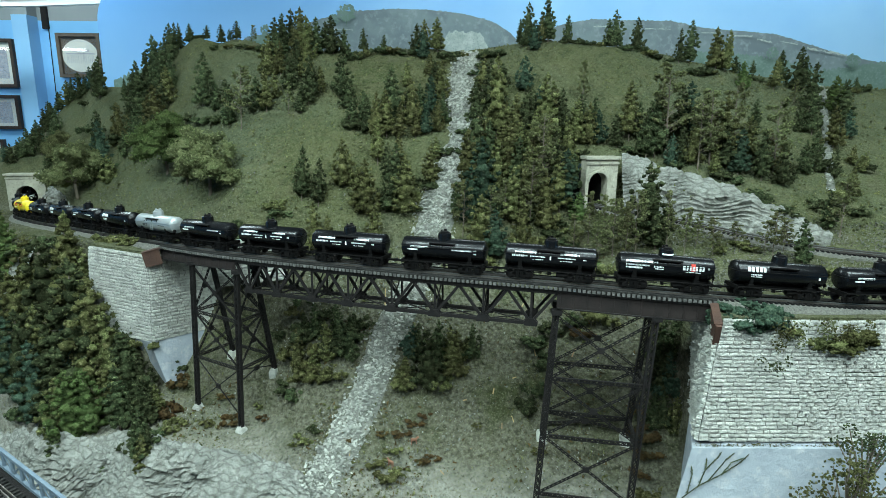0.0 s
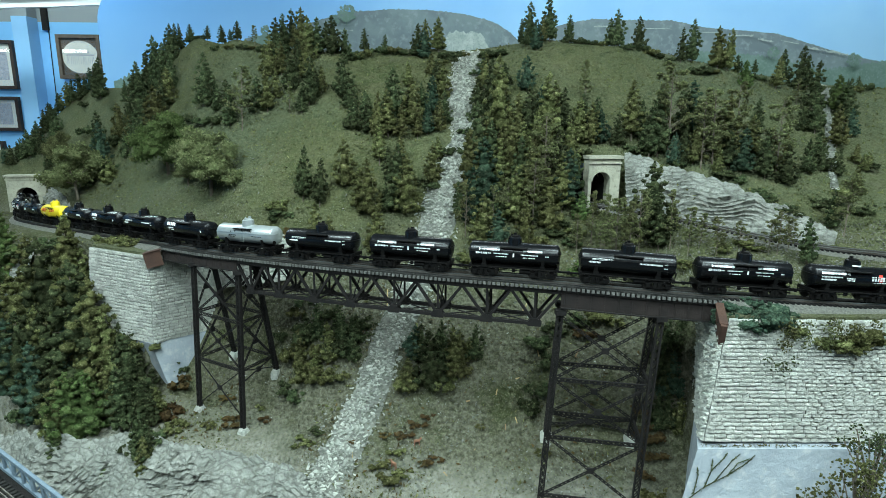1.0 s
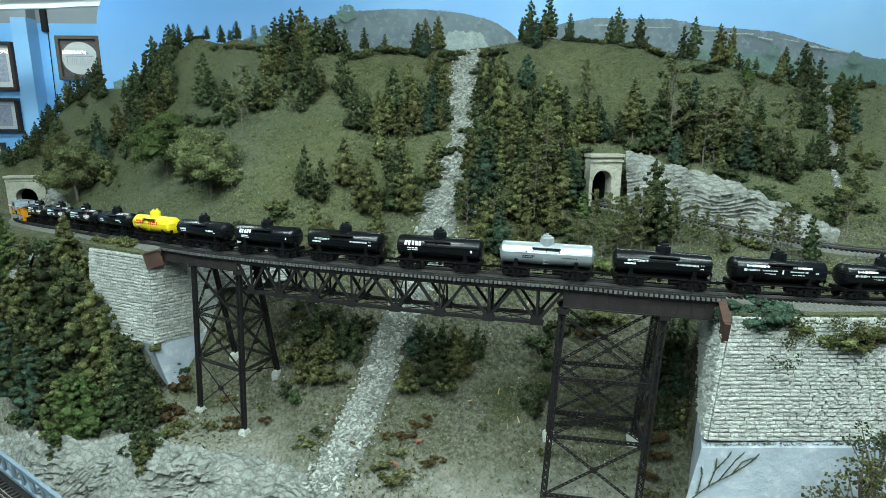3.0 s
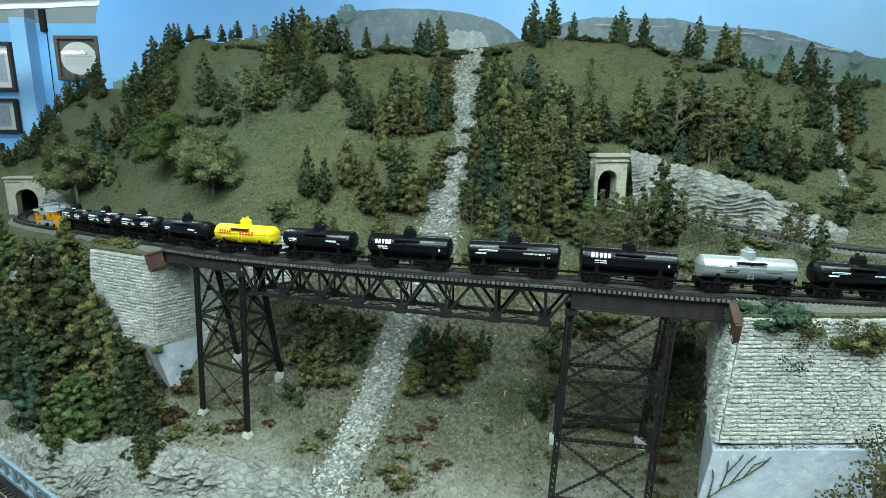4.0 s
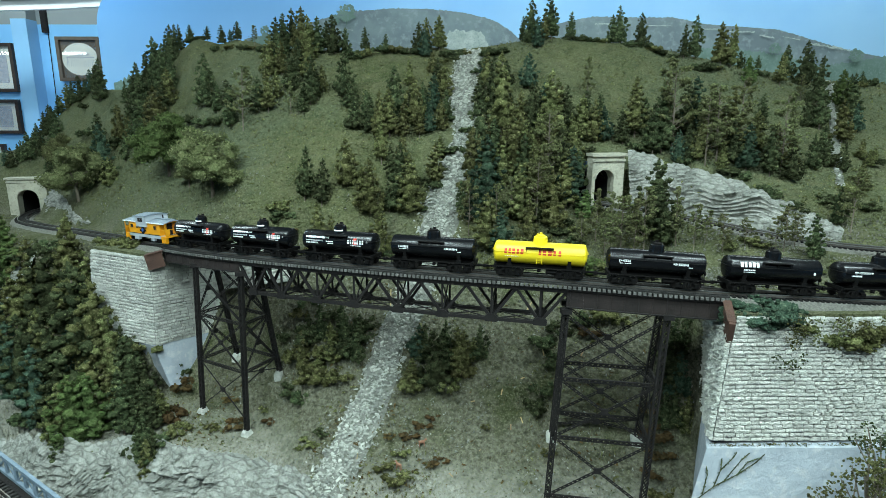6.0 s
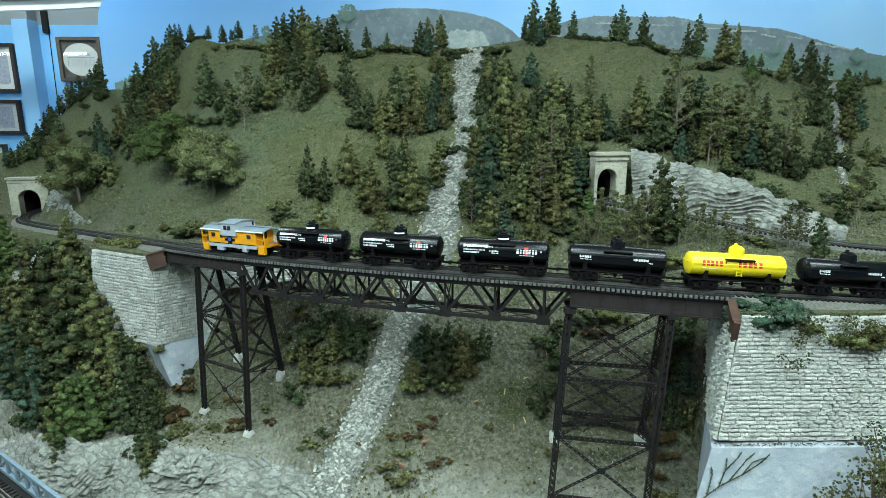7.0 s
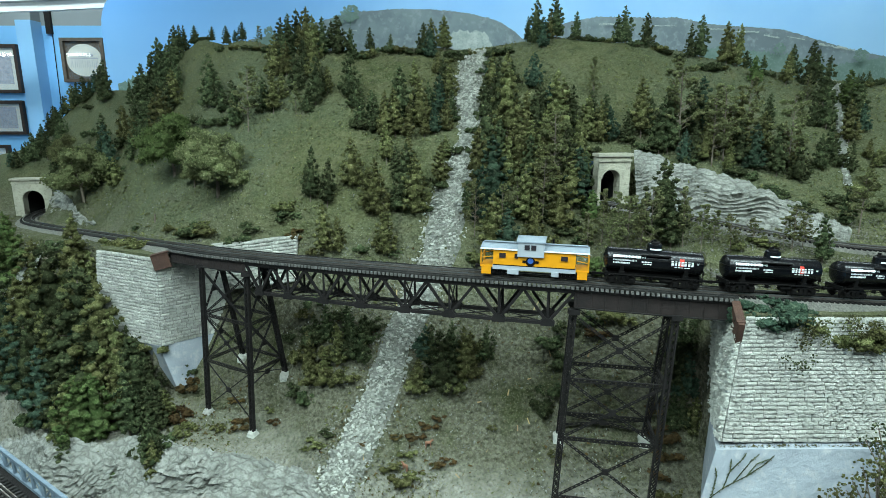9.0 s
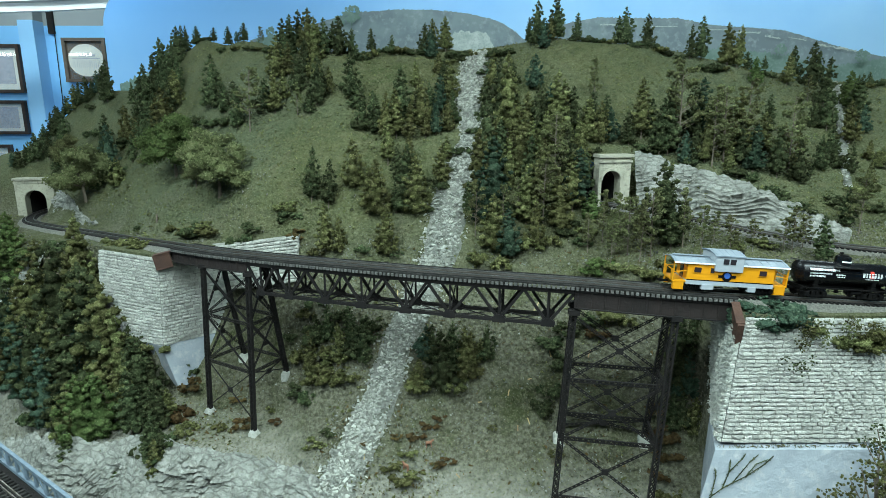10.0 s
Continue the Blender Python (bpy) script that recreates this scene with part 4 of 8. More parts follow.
    sm = Mesh().tube((0.022, 0.006, z1), (0.022, 0.006, z1 + 0.0105), 0.0012, n=8)
    part("smoke_jack", sm, M_UNDER, c, "thin dark stove pipe")
    # the body is a little smaller than drawn; bogies keep their round wheels
    for o in c.children_recursive:
        bogie = o.name.startswith(("truck", "wheelset", "side_frame"))
        for v in o.data.vertices:
            v.co.x = v.co.x - math.copysign(0.0027, v.co.x) if bogie else v.co.x * 0.93
            if not bogie:
                v.co.y, v.co.z = v.co.y * 0.94, v.co.z * 0.925
    return c


def pose_on_line(s, half=0.034):
    """A vehicle's pose with its two bogies on the rails, travelling towards larger s."""
    a, _ = on_line(MAIN, MAIN_S, s - half)
    b, _ = on_line(MAIN, MAIN_S, s + half)
    mid, d = (a + b) / 2, Vector(b - a).normalized()
    side = Vector((0, 0, 1)).cross(d).normalized()
    up = d.cross(side)
    m = Matrix((d, side, up)).transposed().to_4x4()
    return Matrix.Translation((mid[0], mid[1], mid[2] + RAIL_HEIGHT)) @ m


BLACK_CARS = {
    "company": "satin black tank car with white company lettering",
    "refiner": "satin black tank car with one bold white name",
    "petroleum": "black tank car with white lettering and a red diamond",
    "salt": "black tank car covered in rows of white lettering",
    "lease": "black tank car with small white reporting marks",
}
CONSIST = ["company", "refiner", "petroleum", "salt", "company", "salt", "salt", "company", "silver", "refiner", "company", "refiner", "lease", "yellow", "lease",
           "petroleum", "petroleum", "petroleum"]


def build_train():
    made, cars = {}, []
    for style in CONSIST:
        if style in made:
            ob = copy_thing(made[style], Matrix())
        elif style == "yellow":
            ob = tank_car(M_YELLOW, style, "bright yellow tank car with red lettering, riding in the train")
        elif style == "silver":
            ob = tank_car(M_SILVER, style, "silver-painted tank car with silver dome")
        else:
            ob = tank_car(M_BLACK, style, BLACK_CARS[style])
        made.setdefault(style, ob)
        cars.append(ob)
    return cars + [caboose()]


TRAIN = build_train()


def motions():
    for i, car in enumerate(TRAIN):
        lag = i * PITCH + (0.003 if i == len(TRAIN) - 1 else 0.0)
        walk(car, [(k * 0.25, pose_on_line(S_FIRST - lag + SPEED * k * 0.25, 0.0365 if i == len(TRAIN) - 1 else 0.034)) for k in range(41)])

# ---- track, bridge, walls and portals ----
def offset(pts, runs, s, lat, dz=0.0):
    """A point beside a line; lat is positive towards the viewer."""
    c, d = on_line(pts, runs, s)
    n = np.array([d[1], -d[0], 0])
    n /= np.linalg.norm(n)
    return Vector(c + n * lat + np.array([0, 0, dz]))


def rails(parent, pts, runs, s0, s1, step=0.02, guards=False):
    ss = list(np.arange(s0, s1, step)) + [s1]
    for sgn in (-1, 1):
        web = Mesh().sweep([offset(pts, runs, k, sgn * 0.00825, 0.0009) for k in ss], 0.0010, 0.0022)
        head = Mesh().sweep([offset(pts, runs, k, sgn * 0.00825, 0.0025) for k in ss], 0.0009, 0.0009)
        r = part("rail", web, M_RAIL, parent, "brown weathered rail")
        part("rail_head", head, M_RAILTOP, r, "polished rail head")
        if guards:
            part("guard_rail", Mesh().sweep([offset(pts, runs, k, sgn * 0.0050, 0.0007) for k in ss], 0.0008, 0.0016), M_RAIL, parent, "inner steel guard rail")


def tie_matrix(pts, runs, s, dz):
    c, d = on_line(pts, runs, s)
    d = Vector((d[0], d[1], 0)).normalized()
    return Matrix.Translation((c[0], c[1], c[2] + dz)) @ Matrix((d, Vector((0, 0, 1)).cross(d), Vector((0, 0, 1)))).transposed().to_4x4()


def ballast_track(name, pts, runs, s0, s1, label):
    t = thing(name, label, "railway track", kind="structure")
    bed = Mesh()
    ss = list(np.arange(s0, s1, 0.015)) + [s1]
    prof = [(-0.026, -0.0085), (-0.018, -0.0022), (-0.006, -0.0016), (0.006, -0.0016), (0.018, -0.0022), (0.026, -0.0085)]
    for k, s in enumerate(ss):
        for lat, dz in prof:
            j = 0.0012 * noise.noise(Vector((s * 60, lat * 300, 1.7)))
            bed.v.append(tuple(offset(pts, runs, s, lat + j, dz + j * 0.7)))
    n = len(prof)
    for k in range(len(ss) - 1):
        for i in range(n - 1):
            bed.f.append((k * n + i, k * n + i + 1, (k + 1) * n + i + 1, (k + 1) * n + i))
    part("ballast", bed, M_BALLAST, t, "grey crushed-stone ballast")
    tie = Mesh()
    for k, s in enumerate(np.arange(s0, s1, 0.0062)):
        tie.box((0, 0, 0), (0.0028, 0.0290, 0.0022), tie_matrix(pts, runs, s, -0.0012))
    tagged(part("tie", tie, M_TIE, t, "dark wooden ties"), kind="stuff")
    rails(t, pts, runs, s0, s1)
    return t


ballast_track("track_west", MAIN, MAIN_S, 0.02, S_BRIDGE_L + 0.004, "single ballasted track curving out of a tunnel")
ballast_track("track_east", MAIN, MAIN_S, S_BRIDGE_R - 0.004, MAIN_S[-1] - 0.02, "single ballasted track leading off the bridge")
ballast_track("track_upper", HIGH, HIGH_S, 0.15, HIGH_S[-1] - 0.02, "single ballasted track below a rock cutting")

NEAR_EDGE, FAR_EDGE = 0.0240, -0.0215
T1A, T1B, T2A, T2B = 1.746, 1.840, 2.286, 2.395
NODES = [1.864, 1.914, 1.972, 2.026, 2.086, 2.142, 2.201, 2.257]


def lace(m, p, q, side, w, depth, pitch=0.0085):
    """A built-up column or strut: two flange channels joined by crossing lattice on both faces."""
    p, q, side = Vector(p), Vector(q), Vector(side)
    d = (q - p).normalized()
    side = (side - d * side.dot(d)).normalized()
    out = d.cross(side).normalized()
    for sgn in (-1, 1):
        m.bar(p + side * (sgn * w / 2), q + side * (sgn * w / 2), 0.0014 if w > 0.005 else 0.0007, depth, out)
    n = max(2, int((q - p).length / pitch))
    for k in range(n):
        a, b = p + (q - p) * (k / n), p + (q - p) * ((k + 1) / n)
        for face in (-1, 1):
            o = out * (face * depth / 2)
            m.bar(a + side * (-w / 2) + o, b + side * (w / 2) + o, 0.2 * w, 0.0004, out)
            m.bar(a + side * (w / 2) + o, b + side * (-w / 2) + o, 0.2 * w, 0.0004, out)
    return m


def build_bridge():
    br = thing("railway_bridge", "black steel deck-truss railway bridge on two lattice towers", "bridge")
    # deck
    tie_me = Mesh().box((0, -(NEAR_EDGE + FAR_EDGE) / 2, 0), (0.0033, NEAR_EDGE - FAR_EDGE, 0.0034)).data("bridge_tie", M_TIE_DECK, False)
    # Paler caps put a grey highlight onto the viewer-side tie ends.
    end_me = Mesh().box((0, 0, 0), (0.0034, 0.0008, 0.0033)).data("tie_end", M_TIE_END, False)
    for s in np.arange(S_BRIDGE_L + 0.002, S_BRIDGE_R, 0.0053):
        ob = part("bridge_tie", tie_me, None, br)
        ob.matrix_basis = tie_matrix(MAIN, MAIN_S, s, -0.0020)
        e = part("tie_end", end_me, None, ob)
        e.matrix_basis = Matrix.Translation((0, -NEAR_EDGE - 0.0003, 0.0001))
    rails(br, MAIN, MAIN_S, S_BRIDGE_L, S_BRIDGE_R, guards=True)
    ss = list(np.arange(S_BRIDGE_L, S_BRIDGE_R, 0.02)) + [S_BRIDGE_R]
    for lat in (-0.0190, -0.0145, 0.0145, 0.0205):
        part("guard_timber", Mesh().sweep([offset(MAIN, MAIN_S, k, lat, 0.0006) for k in ss], 0.0026, 0.0018), M_TIE, br, "dark weathered guard timber")
    # plate girder spans
    for a, b, deep in ((S_BRIDGE_L, T1B, 0.0150), (T2A, S_BRIDGE_R, 0.0205)):
        for lat in (-0.0165, 0.0195):
            k = list(np.linspace(a, b, 9))
            web = part("plate_girder", Mesh().sweep([offset(MAIN, MAIN_S, p, lat, -0.0050 - deep / 2) for p in k], 0.0012, deep), M_RUST, br, "dark brown plate girder")
            for dz in (-0.0056, -0.0050 - deep):
                part("flange", Mesh().sweep([offset(MAIN, MAIN_S, p, lat, dz) for p in k], 0.0060, 0.0012), M_STEEL, web)
            for p in np.linspace(a + 0.004, b - 0.004, 12):
                part("stiffener", Mesh().bar(offset(MAIN, MAIN_S, p, lat, -0.0062), offset(MAIN, MAIN_S, p, lat, -0.0045 - deep), 0.0012, 0.0030, Vector((0, 1, 0))), M_RUST, web)
    # the deck truss
    for lat in (-0.0155, 0.0180):
        part("top_chord", Mesh().sweep([offset(MAIN, MAIN_S, p, lat, -0.0070) for p in np.linspace(T1B, T2A, 17)], 0.0050, 0.0050), M_STEEL, br)
        zb = -0.0475
        for dl in (-0.0018, 0.0018):
            part("bottom_chord", Mesh().sweep([offset(MAIN, MAIN_S, p, lat + dl, zb) for p in NODES], 0.0012, 0.0038), M_STEEL, br)
        mids = [T1B] + [(p + q) / 2 for p, q in zip(NODES[:-1], NODES[1:])] + [T2A]
        for i, s in enumerate(NODES):
            lo = offset(MAIN, MAIN_S, s, lat, zb)
            for e in (mids[i], mids[i + 1]):
                hi = offset(MAIN, MAIN_S, e, lat, -0.0085)
                part("diagonal", Mesh().bar(lo, hi, 0.0028, 0.0032), M_STEEL, br)
            part("post", Mesh().bar(lo, offset(MAIN, MAIN_S, s, lat, -0.0085), 0.0024, 0.0024), M_STEEL, br)
            gs = Mesh()
            c, d = on_line(MAIN, MAIN_S, s)
            for face in (-0.0028, 0.0028):
                o = offset(MAIN, MAIN_S, s, lat + face, zb)
                u, w = Vector((d[0], d[1], d[2])), Vector((0, 0, 1))
                pts = [o + u * a + w * b for a, b in ((-0.0075, -0.0030), (0.0075, -0.0030), (0.0085, 0.0015), (0.0040, 0.0065), (-0.0040, 0.0065), (-0.0085, 0.0015))]
                nrm = u.cross(w).normalized() * 0.0004
                gs.add([p + nrm for p in pts] + [p - nrm for p in pts], [(0, 1, 2, 3, 4, 5), (11, 10, 9, 8, 7, 6)] + [(i2, (i2 + 1) % 6, 6 + (i2 + 1) % 6, 6 + i2)[::-1] for i2 in range(6)])
            part("gusset_plate", gs, M_STEEL, br)
    for i, (p, q) in enumerate(zip(NODES[:-1], NODES[1:])):
        lt = Mesh()
        lt.bar(offset(MAIN, MAIN_S, p, -0.0155, -0.0475), offset(MAIN, MAIN_S, q, 0.0180, -0.0475), 0.0016, 0.0010)
        lt.bar(offset(MAIN, MAIN_S, p, 0.0180, -0.0475), offset(MAIN, MAIN_S, q, -0.0155, -0.0475), 0.0016, 0.0010)
        lt.bar(offset(MAIN, MAIN_S, p, 0.0180, -0.0475), offset(MAIN, MAIN_S, p, -0.0155, -0.0475), 0.0024, 0.0016)
        part("lateral_brace", lt, M_STEEL, br)
        sw = Mesh()
        sw.bar(offset(MAIN, MAIN_S, p, -0.0155, -0.0085), offset(MAIN, MAIN_S, p, 0.0180, -0.0455), 0.0014, 0.0010)
        sw.bar(offset(MAIN, MAIN_S, p, 0.0180, -0.0085), offset(MAIN, MAIN_S, p, -0.0155, -0.0455), 0.0014, 0.0010)
        part("sway_brace", sw, M_STEEL, br)
    return br


def build_tower(sa, sb, top_z, levels, spread, near_spread, lean, label):
    """Four battered lattice legs, near spread and lean fitted to the camera's view, with struts and cross bracing, down
    to plinths on the slope.
    """
    tw = thing("bridge_tower", label, "bridge tower", "towers of the bridge")

    def at(s, sgn, z):
        """A point on a leg at height z."""
        drop = top_z - z
        return offset(MAIN, MAIN_S, s - lean * drop, 0.0015 + sgn * (0.0165 + (near_spread if sgn > 0 else spread) * drop), 0)
    legs = {}
    for s, tag in ((sa, "a"), (sb, "b")):
        for sgn in (-1, 1):
            top = at(s, sgn, top_z)
            top.z = top_z
            z = top_z - 0.1
            for _ in range(40):
                f = at(s, sgn, z)
                g = ground_z(f.x, f.y)
                z = z + (g + 0.004 - z) * 0.5
            f = at(s, sgn, z)
            f.z = z
            legs[tag, sgn] = (top, f)
            c, d = on_line(MAIN, MAIN_S, s)
            m = Mesh()
            lace(m, f, top, d, 0.0062, 0.0048, 0.0095)
            leg = part("leg", m, M_STEEL, tw, "riveted lattice leg")
            pl = Mesh()
            pl.lathe([(-0.022, 0.0070), (-0.010, 0.0098), (-0.003, 0.0094), (0.001, 0.0068)], "z", (f.x, f.y, f.z), 5)
            ft = part("plinth", pl, M_STONE, tw, "rough pale plaster footing")
            cap = Mesh().box((0, 0, 0), (0.012, 0.010, 0.006), Matrix.Translation(top))
            part("cap_plate", cap, M_STEEL, tw)

    def leg_at(key, z):
        t, f = legs[key]
        k = (t.z - z) / (t.z - f.z)
        return t + (f - t) * k
    lv = [top_z - 0.004] + levels
    for za, zb in zip(lv, lv[1:] + [-1.0]):
        for p, q, side in ((("a", 1), ("b", 1), (0, 0, 1)), (("a", -1), ("b", -1), (0, 0, 1)), (("a", 1), ("a", -1), (0, 0, 1)), (("b", 1), ("b", -1), (0, 0, 1))):
            lowest = max(legs[p][1].z, legs[q][1].z)
            if zb > lowest + 0.004:
                part("strut", lace(Mesh(), leg_at(p, zb), leg_at(q, zb), side, 0.0040, 0.0022, 0.0065), M_STEEL, tw)
            zz = max(zb, lowest + 0.006)
            for u, v in ((p, q), (q, p)):
                if za > lowest + 0.02:
                    low_end = leg_at(v, max(zz, legs[v][1].z))
                    brace = Mesh().bar(leg_at(u, za), low_end, 0.0013, 0.0013) if zb < -0.9 and levels[-1] > -0.2 else lace(Mesh(), leg_at(u, za), low_end, side, 0.0027, 0.0008, 0.0060)
                    part("cross_brace", brace, M_STEEL, tw)
            if za > lowest + 0.02:
                mid = (leg_at(p, za) + leg_at(q, za) + leg_at(p, zz) + leg_at(q, zz)) / 4
                e = (leg_at(q, za) - leg_at(p, za)).normalized()
                n = e.cross(Vector((0, 0, 1))).normalized()
                part("gusset_plate", Mesh().bar(mid - n * 0.0014, mid + n * 0.0014, 0.0078, 0.0070), M_STEEL, tw)
    return tw


build_bridge()
build_tower(T1A, T1B, -0.0240, [-0.098, -0.170], 0.17, 0.045, 0.0, "dark lattice steel tower standing on plaster footings")
build_tower(T2A, T2B, -0.0275, [-0.110, -0.184, -0.262], 0.15, 0.03, 0.05, "rust-dark lattice steel tower standing on the valley slope")



# stone walls
def brick_mesh(seed):
    """A unit block with a pillowed, hand-dressed front."""
    rnd = random.Random(seed)
    cols, rows = (-0.5, -0.40, -0.05, 0.38, 0.5), (-0.5, -0.34, 0.32, 0.5)
    v, fs = [], []
    for k, z in enumerate(rows):
        for i, x in enumerate(cols):
            rim = i in (0, 4) or k in (0, 3)
            v.append((x + rnd.uniform(-0.04, 0.04), (-0.15 if rim else -1.0 + rnd.uniform(-0.35, 0.35)), z + rnd.uniform(-0.06, 0.06)))
    for k in range(3):
        for i in range(4):
            o = k * 5 + i
            fs.append((o, o + 1, o + 6, o + 5))
    return Mesh().add(v, fs)


BRICKS = [brick_mesh(i) for i in range(14)]
BRICK_DATA = [b.data("stone_block", M_STONE, False) for b in BRICKS]
for me in BRICK_DATA:
    me.shade_smooth()


def stone_face(parent, tl, tr, bl, br_, courses, length, keep=lambda u, v: True, as_parts=lambda u, v: True, proud=0.0035, seed=1, rest_name="stone_rest"):
    """Courses of stone blocks over the quad tl, tr, bl, br_; blocks past the nearest stay joined."""
    rnd = random.Random(seed)
    tl, tr, bl, br_ = map(Vector, (tl, tr, bl, br_))
    rest = Mesh()
    for k in range(courses):
        v = (k + 0.5) / courses
        l, r = tl.lerp(bl, v), tr.lerp(br_, v)
        run = (r - l).length
        ex = (r - l).normalized()
        down = (bl - tl).lerp(br_ - tr, 0.5)
        hgt = down.length / courses
        ez = -(down - ex * down.dot(ex)).normalized()
        ey = ez.cross(ex)
        u = -rnd.uniform(0, length)
        while u < run:
            w = length * rnd.uniform(0.6, 1.35)
            a, b = max(u, 0), min(u + w, run)
            u += w
            if b - a < length * 0.25 or not keep((a + b) / 2 / run, v):
                continue
            wave = 0.0012 * noise.noise(Vector((a * 14, k * 0.25, seed))) + rnd.uniform(-0.0004, 0.0004)
            c = l + ex * ((a + b) / 2) + ez * wave
            hh = hgt * rnd.uniform(0.86, 1.06)
            m = Matrix((ex * (b - a) * 0.95, ey * proud * rnd.uniform(0.7, 1.2), ez * hh)).transposed().to_4x4()
            m = m @ Matrix.Rotation(rnd.uniform(-0.012, 0.012), 4, "Y")
            m.translation = c
            i = rnd.randrange(14)
            if as_parts((a + b) / 2 / run, v):
                ob = part("stone_block", BRICK_DATA[i], None, parent)
                ob.matrix_basis = m
            else:
                rest.add([m @ Vector(p) for p in BRICKS[i].v], BRICKS[i].f)
    if rest.v:
        tagged(part(rest_name, rest, M_STONE, parent, "joined stone courses", False), kind="stuff")


def quad_block(name, top, bottom, mat, parent, label=""):
    """A solid between a top and a bottom outline with the same corner count."""
    n = len(top)
    m = Mesh().add(list(top) + list(bottom), [tuple(range(n)), tuple(range(2 * n - 1, n - 1, -1))] + [(i, n + i, n + (i + 1) % n, (i + 1) % n) for i in range(n)])
    return part(name, m, mat, parent, label)


def right_abutment():
    ab = thing("stone_abutment", "whitewashed stone abutment on a pale plaster base, carrying the bridge end", "abutment", "bridge abutments")
    tl, tr = Vector((0.3136, 0.569, -0.018)), Vector((0.760, 0.618, -0.036))
    bl, br_ = Vector((0.283, 0.530, -0.134)), Vector((0.735, 0.566, -0.155))
    back, backb = Vector((0.330, 0.668, -0.018)), Vector((0.338, 0.668, -0.170))
    inset = Vector((0.014, 0.0015, 0))
    quad_block("core", [tl + inset, back + inset, Vector((0.76, 0.70, -0.036)), tr], [bl + inset, backb + inset, Vector((0.76, 0.72, -0.155)), br_], M_MORTAR, ab, "grey mortar core")
    face, n = Mesh(), 10
    for a in range(n + 1):
        for e in range(n + 1):
            p = back.lerp(tl, a / n).lerp(backb.lerp(bl, a / n), e / n)
            face.v += [tuple(p), tuple(p + inset)]
    for a in range(n):
        for e in range(n):
            k = 2 * (a * (n + 1) + e)
            face.f.append((k, k + 2, k + 2 * (n + 1) + 2, k + 2 * (n + 1)))
    for e in range(n):
        k = 2 * (n * (n + 1) + e)
        face.f.append((k, k + 2, k + 3, k + 1))
    part("end_face", face, M_MORTAR, ab, "grey mortar bed of the end wall")
    up, dn = Vector((0, 0.004, 0.0050)), Vector((0, 0.004, -0.001))
    quad_block("turf_cap", [q + up for q in (tl, back, Vector((0.76, 0.70, -0.036)), tr)], [q + dn for q in (tl, back, Vector((0.76, 0.70, -0.036)), tr)], M_GROUND, ab, "grassy top of the abutment")
    stone_face(ab, tl, tr, bl, br_, 31, 0.0105, as_parts=lambda u, v: u < 0.24, seed=4, proud=0.0023)
    stone_face(ab, back, tl, backb, bl, 30, 0.0125, as_parts=lambda u, v: False, seed=5, proud=0.0048, rest_name="end_stonework")
    rnd = random.Random(77)
    for k in range(40):
        c = tl.lerp(tr, (k + 0.5) / 40) + Vector((0.0, 0.001, 0.0012 + rnd.uniform(-0.0006, 0.0008)))
        ob = part("cap_stone", BRICK_DATA[k % 14], None, ab)
        ob.matrix_basis = Matrix.Translation(c) @ Matrix.Rotation(0.11, 4, "Z") @ Matrix.Diagonal((0.0112 * rnd.uniform(0.8, 1.05), 0.0034, 0.0048, 1))
    pt = [Vector((0.272, 0.519, -0.136)), Vector((0.334, 0.665, -0.168)), Vector((0.76, 0.70, -0.16)), Vector((0.735, 0.556, -0.157))]
    pb = [Vector((0.222, 0.486, -0.300)), Vector((0.318, 0.640, -0.320)), Vector((0.76, 0.66, -0.36)), Vector((0.725, 0.520, -0.340))]
    quad_block("plaster_base", pt, pb, M_PLASTER, ab, "smooth pale blue-white plaster base")
    return ab


right_abutment()


def left_abutment():
    ab = thing("stone_abutment", "whitewashed stone abutment tapering into plaster above the trees", "abutment", "bridge abutments")
    tl, tr = Vector((-0.560, 0.912, -0.019)), Vector((-0.437, 0.857, -0.021))
    bl, br_ = Vector((-0.566, 0.900, -0.158)), Vector((-0.441, 0.852, -0.160))
    back, backb = Vector((-0.360, 0.930, -0.024)), Vector((-0.364, 0.925, -0.160))
    quad_block("core", [tl, tr, back, Vector((-0.46, 0.99, -0.02))], [bl, br_, backb, Vector((-0.46, 0.99, -0.16))][:4], M_MORTAR, ab, "grey mortar core")
    up, dn = Vector((0.0, 0.004, 0.0040)), Vector((0.0, 0.004, -0.001))
    quad_block("turf_cap", [q + up for q in (tl, tr, back, Vector((-0.46, 0.99, -0.02)))], [q + dn for q in (tl, tr, back, Vector((-0.46, 0.99, -0.02)))], M_GROUND, ab, "grassy top of the abutment")
    stone_face(ab, tl, tr, bl, br_, 27, 0.0115, seed=8, proud=0.0022)
    stone_face(ab, tr, back, br_, backb, 27, 0.0115, as_parts=lambda u, v: u < 0.7, seed=9, proud=0.0022)
    a, b, c = Vector((-0.444, 0.850, -0.160)), Vector((-0.364, 0.921, -0.160)), Vector((-0.480, 0.868, -0.160))
    foot = Vector((-0.420, 0.846, -0.232))
    m = Mesh().add([a, b, c, foot, Vector((-0.40, 0.95, -0.16)), Vector((-0.392, 0.888, -0.222)), Vector((-0.47, 0.90, -0.23))],
                   [(0, 3, 5, 1), (2, 6, 3, 0), (0, 1, 4, 2), (1, 5, 4), (2, 4, 6), (3, 6, 4, 5)])
    part("plaster_base", m, M_PLASTER, ab, "pale blue-white plaster wedge below the stone")
    return ab


left_abutment()


